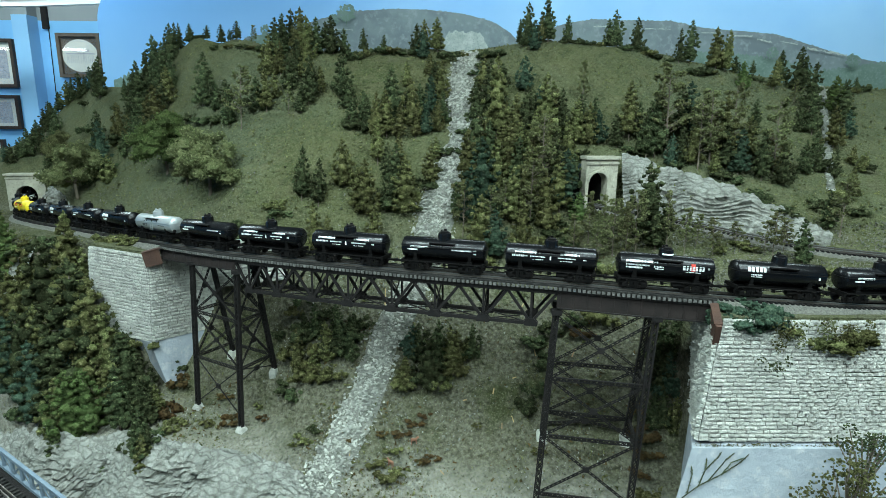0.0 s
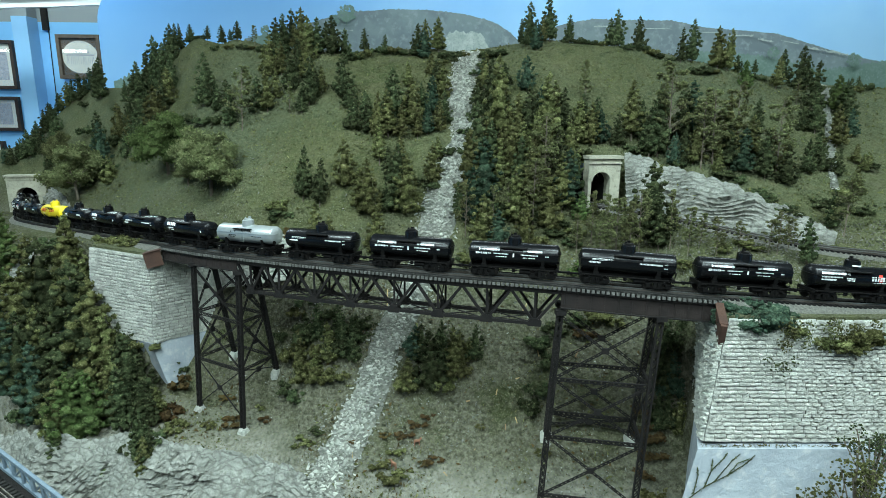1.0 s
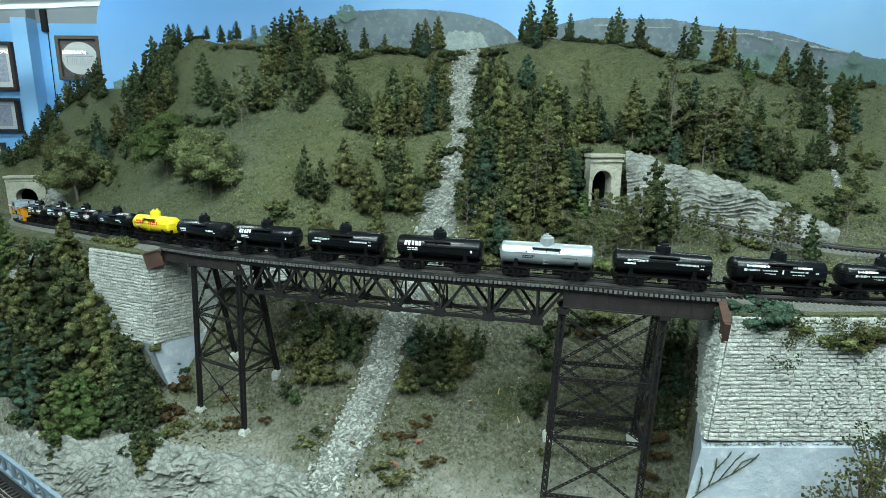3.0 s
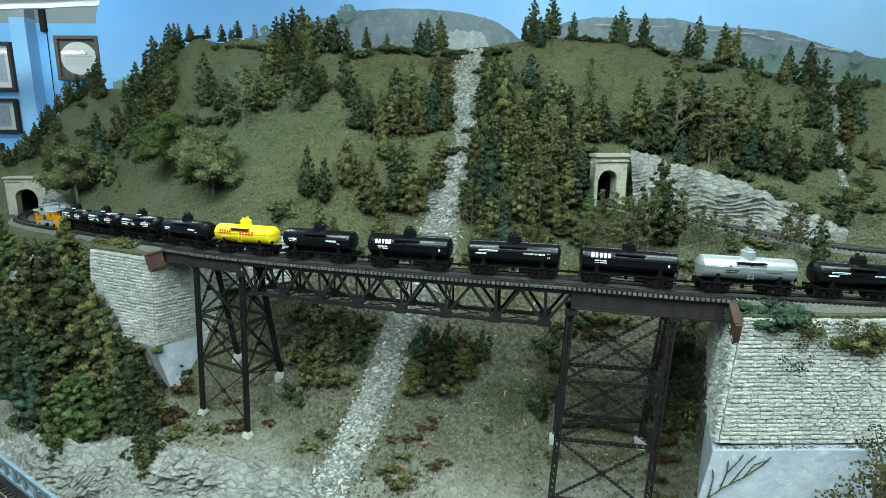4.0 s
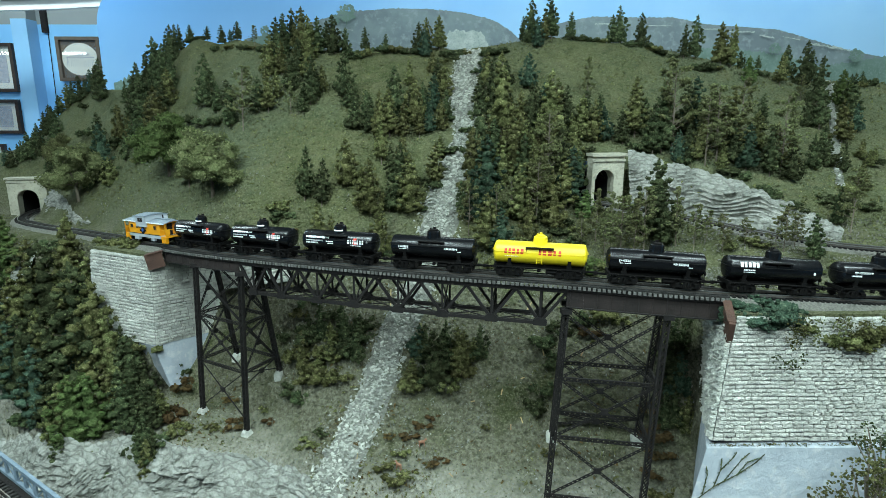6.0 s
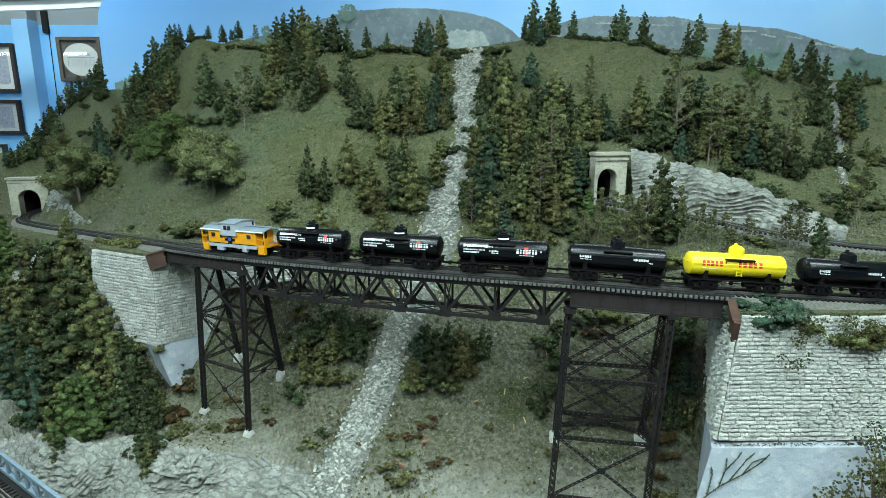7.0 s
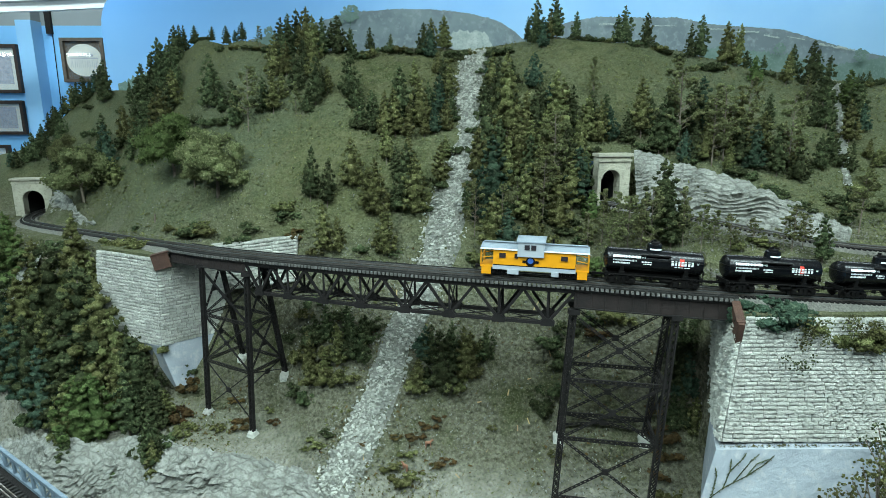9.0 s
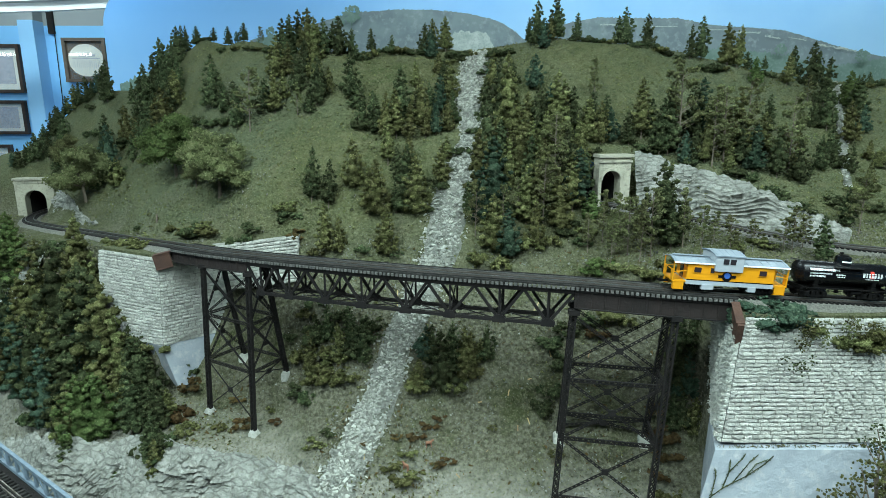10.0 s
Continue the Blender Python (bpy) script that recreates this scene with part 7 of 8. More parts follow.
BUSHES = {
    'ridge': [(-0.605, 1.499, 0.0140, 0), (-0.582, 1.488, 0.0125, 0), (-0.515, 1.404, 0.0118, 0), (-0.471, 1.372, 0.0102, 1), (-0.435, 1.358, 0.0126, 0), (-0.417, 1.363, 0.0114, 1), (-0.397, 1.358, 0.0114, 0), (-0.189, 1.273, 0.0143, 0), (-0.172, 1.283, 0.0168, 0), (-0.155, 1.288, 0.0168, 1), (-0.136, 1.302, 0.0146, 0), (-0.116, 1.293, 0.0169, 0), (-0.095, 1.293, 0.0169, 1), (-0.077, 1.283, 0.0144, 0), (-0.058, 1.278, 0.0143, 0), (0.019, 1.283, 0.0144, 0), (0.037, 1.284, 0.0168, 0), (0.061, 1.280, 0.0119, 1), (0.103, 1.250, 0.0163, 0), (0.118, 1.251, 0.0163, 0), (0.135, 1.248, 0.0139, 0), (0.275, 1.256, 0.0140, 0), (0.300, 1.260, 0.0117, 0), (0.321, 1.251, 0.0116, 0), (0.336, 1.243, 0.0104, 1)],
    'ridge_b': [(0.388, 1.224, 0.0125, 0), (0.417, 1.223, 0.0137, 0), (0.434, 1.222, 0.0137, 1), (0.451, 1.221, 0.0114, 0), (0.474, 1.219, 0.0103, 0), (0.527, 1.210, 0.0136, 0), (0.543, 1.210, 0.0159, 0), (0.559, 1.214, 0.0114, 1), (0.648, 1.228, 0.0115, 0), (0.672, 1.236, 0.0105, 0), (0.699, 1.234, 0.0105, 0), (0.846, 1.253, 0.0142, 0), (0.873, 1.266, 0.0143, 0), (0.905, 1.279, 0.0121, 1), (0.926, 1.283, 0.0145, 0), (-0.996, 1.682, 0.0160, 0), (-0.842, 1.565, 0.0148, 0), (-0.789, 1.521, 0.0144, 0), (-0.743, 1.489, 0.0126, 0), (0.019, 1.259, 0.0118, 1), (0.033, 1.265, 0.0106, 0), (0.081, 1.210, 0.0114, 0), (0.093, 1.225, 0.0115, 0), (0.357, 1.007, 0.0136, 0)],
    'slope': [(-0.465, 1.006, 0.0200, 1), (-0.435, 0.994, 0.0218, 0), (-0.403, 0.983, 0.0196, 1), (-0.420, 0.999, 0.0139, 1), (-0.341, 0.952, 0.0190, 0), (-0.322, 0.955, 0.0171, 0), (-0.260, 0.954, 0.0189, 0), (-0.266, 0.966, 0.0153, 1), (-0.576, 1.072, 0.0107, 0), (-0.063, 0.932, 0.0202, 0), (-0.040, 0.921, 0.0164, 0), (-0.004, 0.949, 0.0130, 0), (-0.018, 0.960, 0.0113, 0), (0.016, 1.011, 0.0137, 0), (-0.247, 0.936, 0.0112, 7), (-0.238, 0.939, 0.0084, 7), (0.065, 0.850, 0.0223, 1), (0.095, 0.854, 0.0171, 0), (0.129, 0.855, 0.0171, 1), (0.164, 0.857, 0.0154, 1), (0.086, 0.840, 0.0153, 1), (0.048, 0.853, 0.0121, 0), (0.188, 0.873, 0.0139, 0), (0.199, 0.888, 0.0123, 0)],
    'slope_b': [(-0.368, 1.178, 0.0157, 0), (-0.348, 1.164, 0.0155, 0), (-0.518, 1.249, 0.0167, 0), (-0.480, 1.212, 0.0185, 0), (-0.549, 1.261, 0.0169, 0), (-0.440, 1.185, 0.0158, 0), (-0.913, 1.549, 0.0297, 0), (-0.766, 1.414, 0.0299, 0), (-0.823, 1.449, 0.0224, 0), (-0.943, 1.512, 0.0234, 0), (-0.746, 1.336, 0.0234, 0), (-0.580, 1.239, 0.0168, 1), (-0.642, 1.264, 0.0172, 1), (-0.062, 0.989, 0.0116, 0), (-0.149, 1.080, 0.0165, 0), (0.068, 1.084, 0.0124, 0), (0.056, 1.048, 0.0121, 0), (0.017, 1.085, 0.0124, 0), (0.035, 1.017, 0.0098, 0), (0.006, 0.981, 0.0095, 0), (0.218, 0.873, 0.0122, 1)],
    'east': [(0.479, 0.952, 0.0130, 0), (0.504, 0.946, 0.0129, 0), (0.521, 0.922, 0.0127, 0), (0.527, 0.899, 0.0142, 0), (0.539, 0.872, 0.0138, 0), (0.551, 0.862, 0.0119, 0), (0.613, 0.895, 0.0194, 0), (0.677, 0.926, 0.0200, 1), (0.664, 0.884, 0.0157, 0), (0.682, 1.029, 0.0159, 0), (0.676, 1.001, 0.0136, 0), (0.754, 1.022, 0.0139, 1), (0.762, 1.012, 0.0138, 0), (0.375, 0.973, 0.0114, 1), (0.400, 0.772, 0.0108, 1), (0.431, 0.774, 0.0093, 1), (0.518, 0.717, 0.0116, 1), (0.531, 0.703, 0.0114, 1), (0.487, 0.712, 0.0086, 1), (0.442, 0.765, 0.0092, 1)],
    'under': [(-0.195, 0.836, 0.0226, 0), (-0.163, 0.805, 0.0202, 1), (-0.137, 0.799, 0.0217, 0), (-0.117, 0.810, 0.0185, 0), (-0.211, 0.824, 0.0208, 1), (-0.174, 0.790, 0.0217, 1), (-0.142, 0.776, 0.0164, 1), (-0.225, 0.804, 0.0154, 0), (-0.199, 0.783, 0.0150, 0), (-0.105, 0.818, 0.0152, 0), (-0.020, 0.784, 0.0180, 2), (0.005, 0.775, 0.0211, 0), (0.029, 0.758, 0.0192, 1), (0.049, 0.771, 0.0161, 0), (0.013, 0.746, 0.0190, 1), (-0.011, 0.752, 0.0159, 0), (-0.035, 0.750, 0.0143, 1), (-0.199, 0.866, 0.0160, 0), (-0.158, 0.835, 0.0155, 0), (-0.236, 0.858, 0.0143, 0), (-0.213, 0.866, 0.0143, 1), (0.135, 0.717, 0.0153, 0), (0.147, 0.726, 0.0154, 0)],
    'under_b': [(0.161, 0.746, 0.0157, 0), (0.153, 0.767, 0.0160, 0), (0.172, 0.771, 0.0144, 0), (0.202, 0.765, 0.0142, 0), (0.232, 0.759, 0.0172, 1), (0.253, 0.749, 0.0139, 1), (0.215, 0.749, 0.0125, 7), (0.307, 0.715, 0.0179, 0), (0.306, 0.694, 0.0177, 2), (0.292, 0.681, 0.0146, 0), (0.278, 0.667, 0.0158, 7), (0.284, 0.650, 0.0142, 7), (0.267, 0.639, 0.0140, 7), (0.275, 0.685, 0.0132, 7), (0.308, 0.674, 0.0130, 0), (0.273, 0.623, 0.0152, 1), (-0.421, 0.882, 0.0167, 0), (-0.405, 0.861, 0.0182, 7), (-0.412, 0.810, 0.0209, 7), (-0.429, 0.809, 0.0156, 7), (-0.378, 0.773, 0.0150, 1), (-0.299, 0.786, 0.0152, 7)],
    'floor': [(-0.247, 0.784, 0.0101, 7), (-0.262, 0.806, 0.0086, 1), (-0.321, 0.828, 0.0106, 7), (-0.334, 0.777, 0.0101, 1), (-0.019, 0.716, 0.0123, 7), (-0.007, 0.722, 0.0093, 7), (-0.064, 0.706, 0.0076, 7), (-0.037, 0.705, 0.0107, 7), (0.004, 0.681, 0.0104, 7), (-0.010, 0.676, 0.0074, 7), (-0.054, 0.661, 0.0131, 1), (-0.036, 0.665, 0.0102, 1), (-0.070, 0.676, 0.0118, 1), (-0.048, 0.690, 0.0105, 1), (-0.174, 0.719, 0.0125, 1), (-0.159, 0.722, 0.0093, 0), (-0.187, 0.722, 0.0078, 1), (0.147, 0.672, 0.0088, 1), (-0.109, 0.700, 0.0061, 7), (0.066, 0.708, 0.0061, 1)],
    'ivy': [(0.331, 0.590, 0.0109, 2), (0.340, 0.589, 0.0109, 2), (0.349, 0.589, 0.0121, 2), (0.362, 0.588, 0.0121, 2), (0.374, 0.588, 0.0109, 2), (0.389, 0.588, 0.0085, 1), (0.401, 0.588, 0.0073, 1), (0.419, 0.587, 0.0085, 1), (0.434, 0.587, 0.0097, 1), (0.446, 0.587, 0.0109, 1), (0.465, 0.591, 0.0098, 1), (0.474, 0.590, 0.0085, 1), (-0.534, 0.937, 0.0075, 1), (-0.498, 0.921, 0.0074, 1), (-0.565, 0.965, 0.0077, 1)],
    'left': [(-0.797, 1.029, 0.0275, 0), (-0.757, 1.013, 0.0272, 0), (-0.810, 1.021, 0.0276, 0), (-0.743, 0.955, 0.0262, 0), (-0.725, 0.989, 0.0247, 0), (-0.510, 0.866, 0.0221, 0), (-0.463, 0.834, 0.0196, 0), (-0.455, 0.859, 0.0164, 1), (-0.637, 0.871, 0.0242, 0), (-0.683, 0.878, 0.0208, 0), (-0.573, 0.841, 0.0199, 4), (-0.528, 0.845, 0.0217, 0), (-0.782, 1.032, 0.0249, 4), (-0.810, 1.041, 0.0253, 4), (-0.753, 1.019, 0.0205, 0), (-0.670, 0.986, 0.0199, 0), (-0.441, 0.758, 0.0165, 0), (-0.410, 0.744, 0.0179, 0), (-0.398, 0.758, 0.0148, 0), (-0.608, 0.805, 0.0140, 0)],
    'mid_b': [(0.251, 0.798, 0.0161, 1), (0.268, 0.788, 0.0176, 1), (0.289, 0.780, 0.0158, 1), (0.312, 0.778, 0.0142, 1), (0.226, 0.811, 0.0147, 4), (0.213, 0.809, 0.0147, 4), (0.332, 0.773, 0.0125, 1), (0.344, 0.763, 0.0123, 1), (0.210, 0.854, 0.0137, 0), (-0.129, 0.889, 0.0125, 0), (-0.205, 0.911, 0.0128, 1), (-0.074, 0.880, 0.0106, 0), (0.121, 0.898, 0.0160, 0), (0.146, 0.889, 0.0159, 0), (0.068, 0.895, 0.0160, 0), (0.086, 0.906, 0.0161, 0), (0.109, 0.960, 0.0168, 0), (0.204, 0.970, 0.0170, 0), (0.257, 0.999, 0.0155, 0), (0.339, 1.012, 0.0157, 0), (0.415, 0.980, 0.0152, 0)],
}


def plant_all():
    rnd = random.Random(11)
    pools = {
        0: [conifer(M_FOIL[0], 20 + i, g, n, h, label="dark green foam conifer standing on the slope") for i, (g, n, h) in enumerate(((0.21, 40, 0.10), (0.25, 46, 0.06), (0.18, 38, 0.14), (0.23, 42, 0.08), (0.28, 50, 0.05)))],
        1: [conifer(M_FOIL[1], 40 + i, g, n, h, label="olive green foam conifer standing on the slope") for i, (g, n, h) in enumerate(((0.22, 40, 0.10), (0.26, 46, 0.06), (0.19, 36, 0.16), (0.23, 42, 0.08)))],
        2: [conifer(M_FOIL[2], 60 + i, g, 42, label="blue-green foam conifer among darker trees") for i, g in enumerate((0.23, 0.27))],
        3: [twig_tree(M_FOIL[4], 70 + i, "sparse pale sage tree with bare trunk", g) for i, g in enumerate((0.26, 0.21))],
        4: [conifer(M_FOIL[3], 80, 0.28, 48, 0.05, 1.1, "bright green bushy tree on the bank")],
        5: [broadleaf(M_FOIL[3], 90, "wide green broadleaf tree with hazy foam foliage")],
        6: [broadleaf(M_FOIL[4], 91, "sage green broadleaf tree with clumpy crown")],
    }
    fresh = {id(t) for p in pools.values() for t in p}
    for zone, rows in TREES.items():
        for x, y, h, kind in rows:
            t = pools[kind][rnd.randrange(len(pools[kind]))]
            wide = rnd.uniform(0.85, 1.12) * (1.25 if h < 0.05 else 1.0)
            m = Matrix.Translation((x, y, ground_z(x, y) + bumps(x, y))) @ Euler((rnd.uniform(-0.05, 0.05), rnd.uniform(-0.05, 0.05), rnd.uniform(0, 6.28))).to_matrix().to_4x4() @ Matrix.Diagonal((h * wide, h * wide, h, 1))
            if id(t) in fresh:
                fresh.discard(id(t))
                t.matrix_basis = m
            else:
                # the copy takes its size from its own pose
                keep = t.matrix_basis.copy()
                t.matrix_basis = Matrix()
                copy_thing(t, m)
                t.matrix_basis = keep
    shrubs = {0: [bush(M_FOIL[0], 5 + i, "low dark green foam bush") for i in range(3)], 1: [bush(M_FOIL[1], 9 + i, "low olive foam bush") for i in range(2)],
              2: [bush(M_FOIL[2], 13, "low blue-green foam bush")], 4: [bush(M_FOIL[3], 14, "low bright green foam bush")], 7: [bush(M_FOIL[5], 15 + i, "low rusty brown foam bush") for i in range(2)]}
    fresh = {id(t) for p in shrubs.values() for t in p}
    for zone, rows in BUSHES.items():
        for x, y, r, kind in rows:
            t = shrubs[kind][rnd.randrange(len(shrubs[kind]))]
            flat = 0.55 if zone == "floor" else 0.9
            r *= 2.5 if zone == "ivy" else 1.25
            m = Matrix.Translation((x, y, ground_z(x, y) + bumps(x, y))) @ Matrix.Rotation(rnd.uniform(0, 6.28), 4, "Z") @ Matrix.Diagonal((r * rnd.uniform(0.9, 1.3), r * rnd.uniform(0.9, 1.2), r * rnd.uniform(0.8, 1.2) * flat, 1))
            if id(t) in fresh:
                fresh.discard(id(t))
                t.matrix_basis = m
            else:
                keep = t.matrix_basis.copy()
                t.matrix_basis = Matrix()
                copy_thing(t, m)
                t.matrix_basis = keep


plant_all()
# ---- painted distance, the room's wall and pictures ----
M_FAR = material("painted_far_hills", (0.21, 0.265, 0.285), (0.17, 0.21, 0.235), 9.0, 0.8, third=(0.27, 0.325, 0.35), lo=0.42, hi=0.6)
M_FAR_GREEN = material("painted_far_woods", (0.13, 0.205, 0.17), (0.18, 0.26, 0.235), 22.0, 0.8, third=(0.22, 0.30, 0.29))
M_FAR_CLIFF = material("painted_white_cliff", (0.50, 0.55, 0.53), (0.30, 0.36, 0.35), 34.0, 0.8, third=(0.24, 0.29, 0.28))


def painted_range(name, outline, base, y, mat, label, tufts=0.008, seed=0):
    """A flat painted silhouette on the backdrop with a wooded upper edge."""
    xs = np.arange(outline[0][0], outline[-1][0], 0.004)
    zs = np.interp(xs, [p[0] for p in outline], [p[1] for p in outline])
    zs = zs + np.array([tufts * (abs(noise.noise(Vector((x * 55, seed, 0)))) + 0.5 * noise.noise(Vector((x * 160, seed, 4)))) for x in xs])
    m = Mesh()
    for x, z in zip(xs, zs):
        m.v += [(x, y, base), (x, y, z)]
    m.f = [(2 * i, 2 * i + 2, 2 * i + 3, 2 * i + 1) for i in range(len(xs) - 1)]
    return solid(name, m, mat, label, "painted backdrop", kind="structure", round_off=False)


painted_range("backdrop_hills", [(-0.75, 0.49), (-0.574, 0.525), (-0.464, 0.560), (-0.354, 0.590), (-0.18, 0.603), (-0.052, 0.602), (0.1, 0.588), (0.208, 0.562), (0.263, 0.532), (0.33, 0.48)], 0.2, 2.354, M_FAR, "hazy painted far hills on the backdrop", seed=1)
painted_range("backdrop_hills_east", [(0.40, 0.53), (0.50, 0.560), (0.60, 0.575), (0.749, 0.572), (0.9, 0.572), (1.033, 0.548), (1.186, 0.538), (1.317, 0.528), (1.453, 0.491), (1.567, 0.460), (1.75, 0.425), (3.0, 0.36)], 0.2, 2.354, M_FAR, "hazy painted far hills with pale cliffs on the backdrop", 0.006, seed=2)
painted_range("backdrop_woods", [(-1.27, 0.325), (-1.19, 0.352), (-1.087, 0.392), (-0.95, 0.42), (-0.80, 0.44), (-0.70, 0.50), (-0.62, 0.505), (-0.55, 0.48)], 0.1, 2.348, M_FAR_GREEN, "painted green woods on the backdrop", 0.02, seed=3)
painted_range("backdrop_woods_east", [(1.0, 0.46), (1.2, 0.45), (1.35, 0.43), (1.5, 0.39), (1.62, 0.41), (1.75, 0.43), (3.0, 0.44)], 0.1, 2.348, M_FAR_GREEN, "painted green woods on the backdrop", 0.02, seed=5)


def painted_cliffs():
    rnd = random.Random(3)
    t = thing("backdrop_cliffs", "painted white cliff bands on the far hills", "painted backdrop", kind="structure")
    for x0, x1, z, h in ((0.60, 0.68, 0.548, 0.007), (0.80, 0.90, 0.542, 0.004), (1.02, 1.10, 0.530, 0.006), (1.12, 1.22, 0.520, 0.008), (1.24, 1.30, 0.508, 0.008), (1.33, 1.40, 0.503, 0.005), (1.44, 1.60, 0.478, 0.011), (-0.42, -0.33, 0.525, 0.006), (-0.05, 0.0, 0.53, 0.005)):
        m = Mesh()
        n = 24
        for i in range(n):
            x = x0 + (x1 - x0) * i / (n - 1)
            zz = z - 0.16 * (x - x0) * (x0 > 1.2)
            a, b = rnd.uniform(0.0, 1) * h * 0.7, rnd.uniform(0.0, 1) * h * 0.45
            m.v += [(x, 2.350, zz - b), (x, 2.350, zz + a)]
        m.f = [(2 * i, 2 * i + 2, 2 * i + 3, 2 * i + 1) for i in range(n - 1)]
        part("cliff_band", m, M_FAR_CLIFF, t, round_off=False)
    m = Mesh()
    n = 60
    for i in range(n):
        f = i / (n - 1)
        x = 0.02 + 0.175 * f
        m.v += [(x, 2.343, 0.43), (x, 2.343, 0.522 + 0.012 * noise.fractal(Vector((x * 50, 1, 1)), 0.8, 2, 4) - 0.05 * max(0, f - 0.8) * 5 - 0.04 * max(0, 0.12 - f) * 8)]
    m.f = [(2 * i, 2 * i + 2, 2 * i + 3, 2 * i + 1) for i in range(n - 1)]
    part("cliff", m, M_FAR_CLIFF, t, round_off=False)


painted_cliffs()


def painted_tree(x, z, h, seed):
    rnd = random.Random(seed)
    m = Mesh()
    for _ in range(70):
        a, r = rnd.uniform(0, 6.28), h * 0.5 * math.sqrt(rnd.random())
        s = h * rnd.uniform(0.05, 0.10)
        cx, cz = x + math.cos(a) * r * 0.9, z + h * 0.55 + math.sin(a) * r * 0.8
        b = rnd.uniform(0, 3)
        m.add([(cx + s * math.cos(b + k * 1.257), 2.340 - 0.0004 * rnd.random(), cz + s * math.sin(b + k * 1.257)) for k in range(5)], [(0, 1, 2, 3, 4)])
    m.box((x, 2.341, z + h * 0.15), (h * 0.05, 0.001, h * 0.4))
    solid("backdrop_tree", m, M_FAR_GREEN, "hazy green tree painted on the backdrop", "painted backdrop", kind="structure", round_off=False)


for x, z, h, sd in ((-0.352, 0.545, 0.075, 1), (-0.40, 0.535, 0.045, 2), (-0.66, 0.49, 0.05, 3), (1.62, 0.40, 0.06, 4), (1.30, 0.43, 0.05, 5)):
    painted_tree(x, z, h, sd)


M_GLASS = bpy.data.materials.new("picture_glass")
M_GLASS.use_nodes = True
_n, _l = M_GLASS.node_tree.nodes, M_GLASS.node_tree.links
_mix, _clear, _gloss = _n.new("ShaderNodeMixShader"), _n.new("ShaderNodeBsdfTransparent"), _n.new("ShaderNodeBsdfGlossy")
_gloss.inputs["Roughness"].default_value = 0.02
_mix.inputs[0].default_value = 0.07
_l.new(_clear.outputs[0], _mix.inputs[1])
_l.new(_gloss.outputs[0], _mix.inputs[2])
_l.new(_mix.outputs[0], _n["Material Output"].inputs[0])


def picture(x0, x1, z0, z1, frame_mat, oval, label):
    t = thing("framed_picture", label, "picture", "pictures on the wall")
    y, w = 3.035, 0.016
    cx, cz = (x0 + x1) / 2, (z0 + z1) / 2
    for c, s in (((cx, y, z1 - w / 2), (x1 - x0, 0.022, w)), ((cx, y, z0 + w / 2), (x1 - x0, 0.022, w)), ((x0 + w / 2, y, cz), (w, 0.022, z1 - z0 - 2 * w)), ((x1 - w / 2, y, cz), (w, 0.022, z1 - z0 - 2 * w))):
        part("frame_bar", Mesh().box(c, s), frame_mat, t)
    part("mat", Mesh().box((cx, 3.043, cz), (x1 - x0 - 2 * w, 0.008, z1 - z0 - 2 * w)), M_FRAME_GREY if oval else M_MAT, t, "brown mat" if oval else "cream mat")
    if oval:
        a, b = (x1 - x0) * 0.42, (z1 - z0) * 0.37
        e = Mesh().add([(cx + a * math.cos(k * 0.2094), 3.0375, cz + b * math.sin(k * 0.2094)) for k in range(30)], [tuple(range(30))])
        part("print", e, M_MAT, t, "cream oval print")
        m = Mesh()
        rnd = random.Random(2)
        for k in range(15):
            x = cx - a * 0.75 + a * 1.5 * k / 14
            m.bar((x, 3.0365, cz - b * 0.45), (x + rnd.uniform(-0.006, 0.006), 3.0365, cz + b * rnd.uniform(0.0, 0.1)), 0.0018, 0.001, (0, 1, 0))
        m.box((cx, 3.0365, cz + b * 0.12), (a * 1.55, 0.001, 0.006))
        m.box((cx + 0.005, 3.0365, cz + b * 0.3), (a * 0.9, 0.001, 0.012))
        part("drawing", m, M_PRINT, t, "faint grey drawing")
    else:
        part("print", Mesh().box((cx, 3.0385, cz), ((x1 - x0) * 0.66, 0.004, (z1 - z0) * 0.62)), M_PRINT, t, "faded violet-grey photograph")
    pane = part("glass", Mesh().box((cx, 3.0345, cz), (x1 - x0 - 1.6 * w, 0.001, z1 - z0 - 1.6 * w)), M_GLASS, t, "clear glass pane")
    pane.visible_shadow = False
    return t


picture(-1.905, -1.690, 0.378, 0.590, M_FRAME_GREY, True, "oval print in a weathered wood frame on the wall")
picture(-2.37, -2.125, 0.325, 0.560, M_FRAME, False, "faded photograph in a dark frame on the wall")
picture(-2.40, -2.135, 0.118, 0.288, M_FRAME, False, "wide faded photograph in a dark frame on the wall")
picture(-2.46, -2.240, -0.16, 0.066, M_FRAME, False, "small photograph in a dark frame low on the wall")
solid("wall_column", Mesh().box((-2.035, 3.01, -0.3), (0.075, 0.08, 1.93)), M_COLUMN, "light blue painted column standing against the wall", "column", kind="structure")
solid("wall_column_top", Mesh().box((-2.035, 3.012, 0.80), (0.075, 0.07, 0.27)), M_WALL_UP, "grey upper part of the column", "column", kind="structure")
# Black block that paints in the shade of the gap beside the column.
solid("wall_slot", Mesh().box((-1.955, 3.045, 0.70), (0.028, 0.02, 0.18)), M_STEEL, "black strip put in for the shaded gap beside the column", "slot", kind="structure")
c = thing("cable", "thin dark cable hanging down the blue wall", "cable")
part("wire", Mesh().tube((-1.945, 3.046, 0.63), (-1.955, 3.046, -0.1), 0.002, n=6), M_STEEL, c)


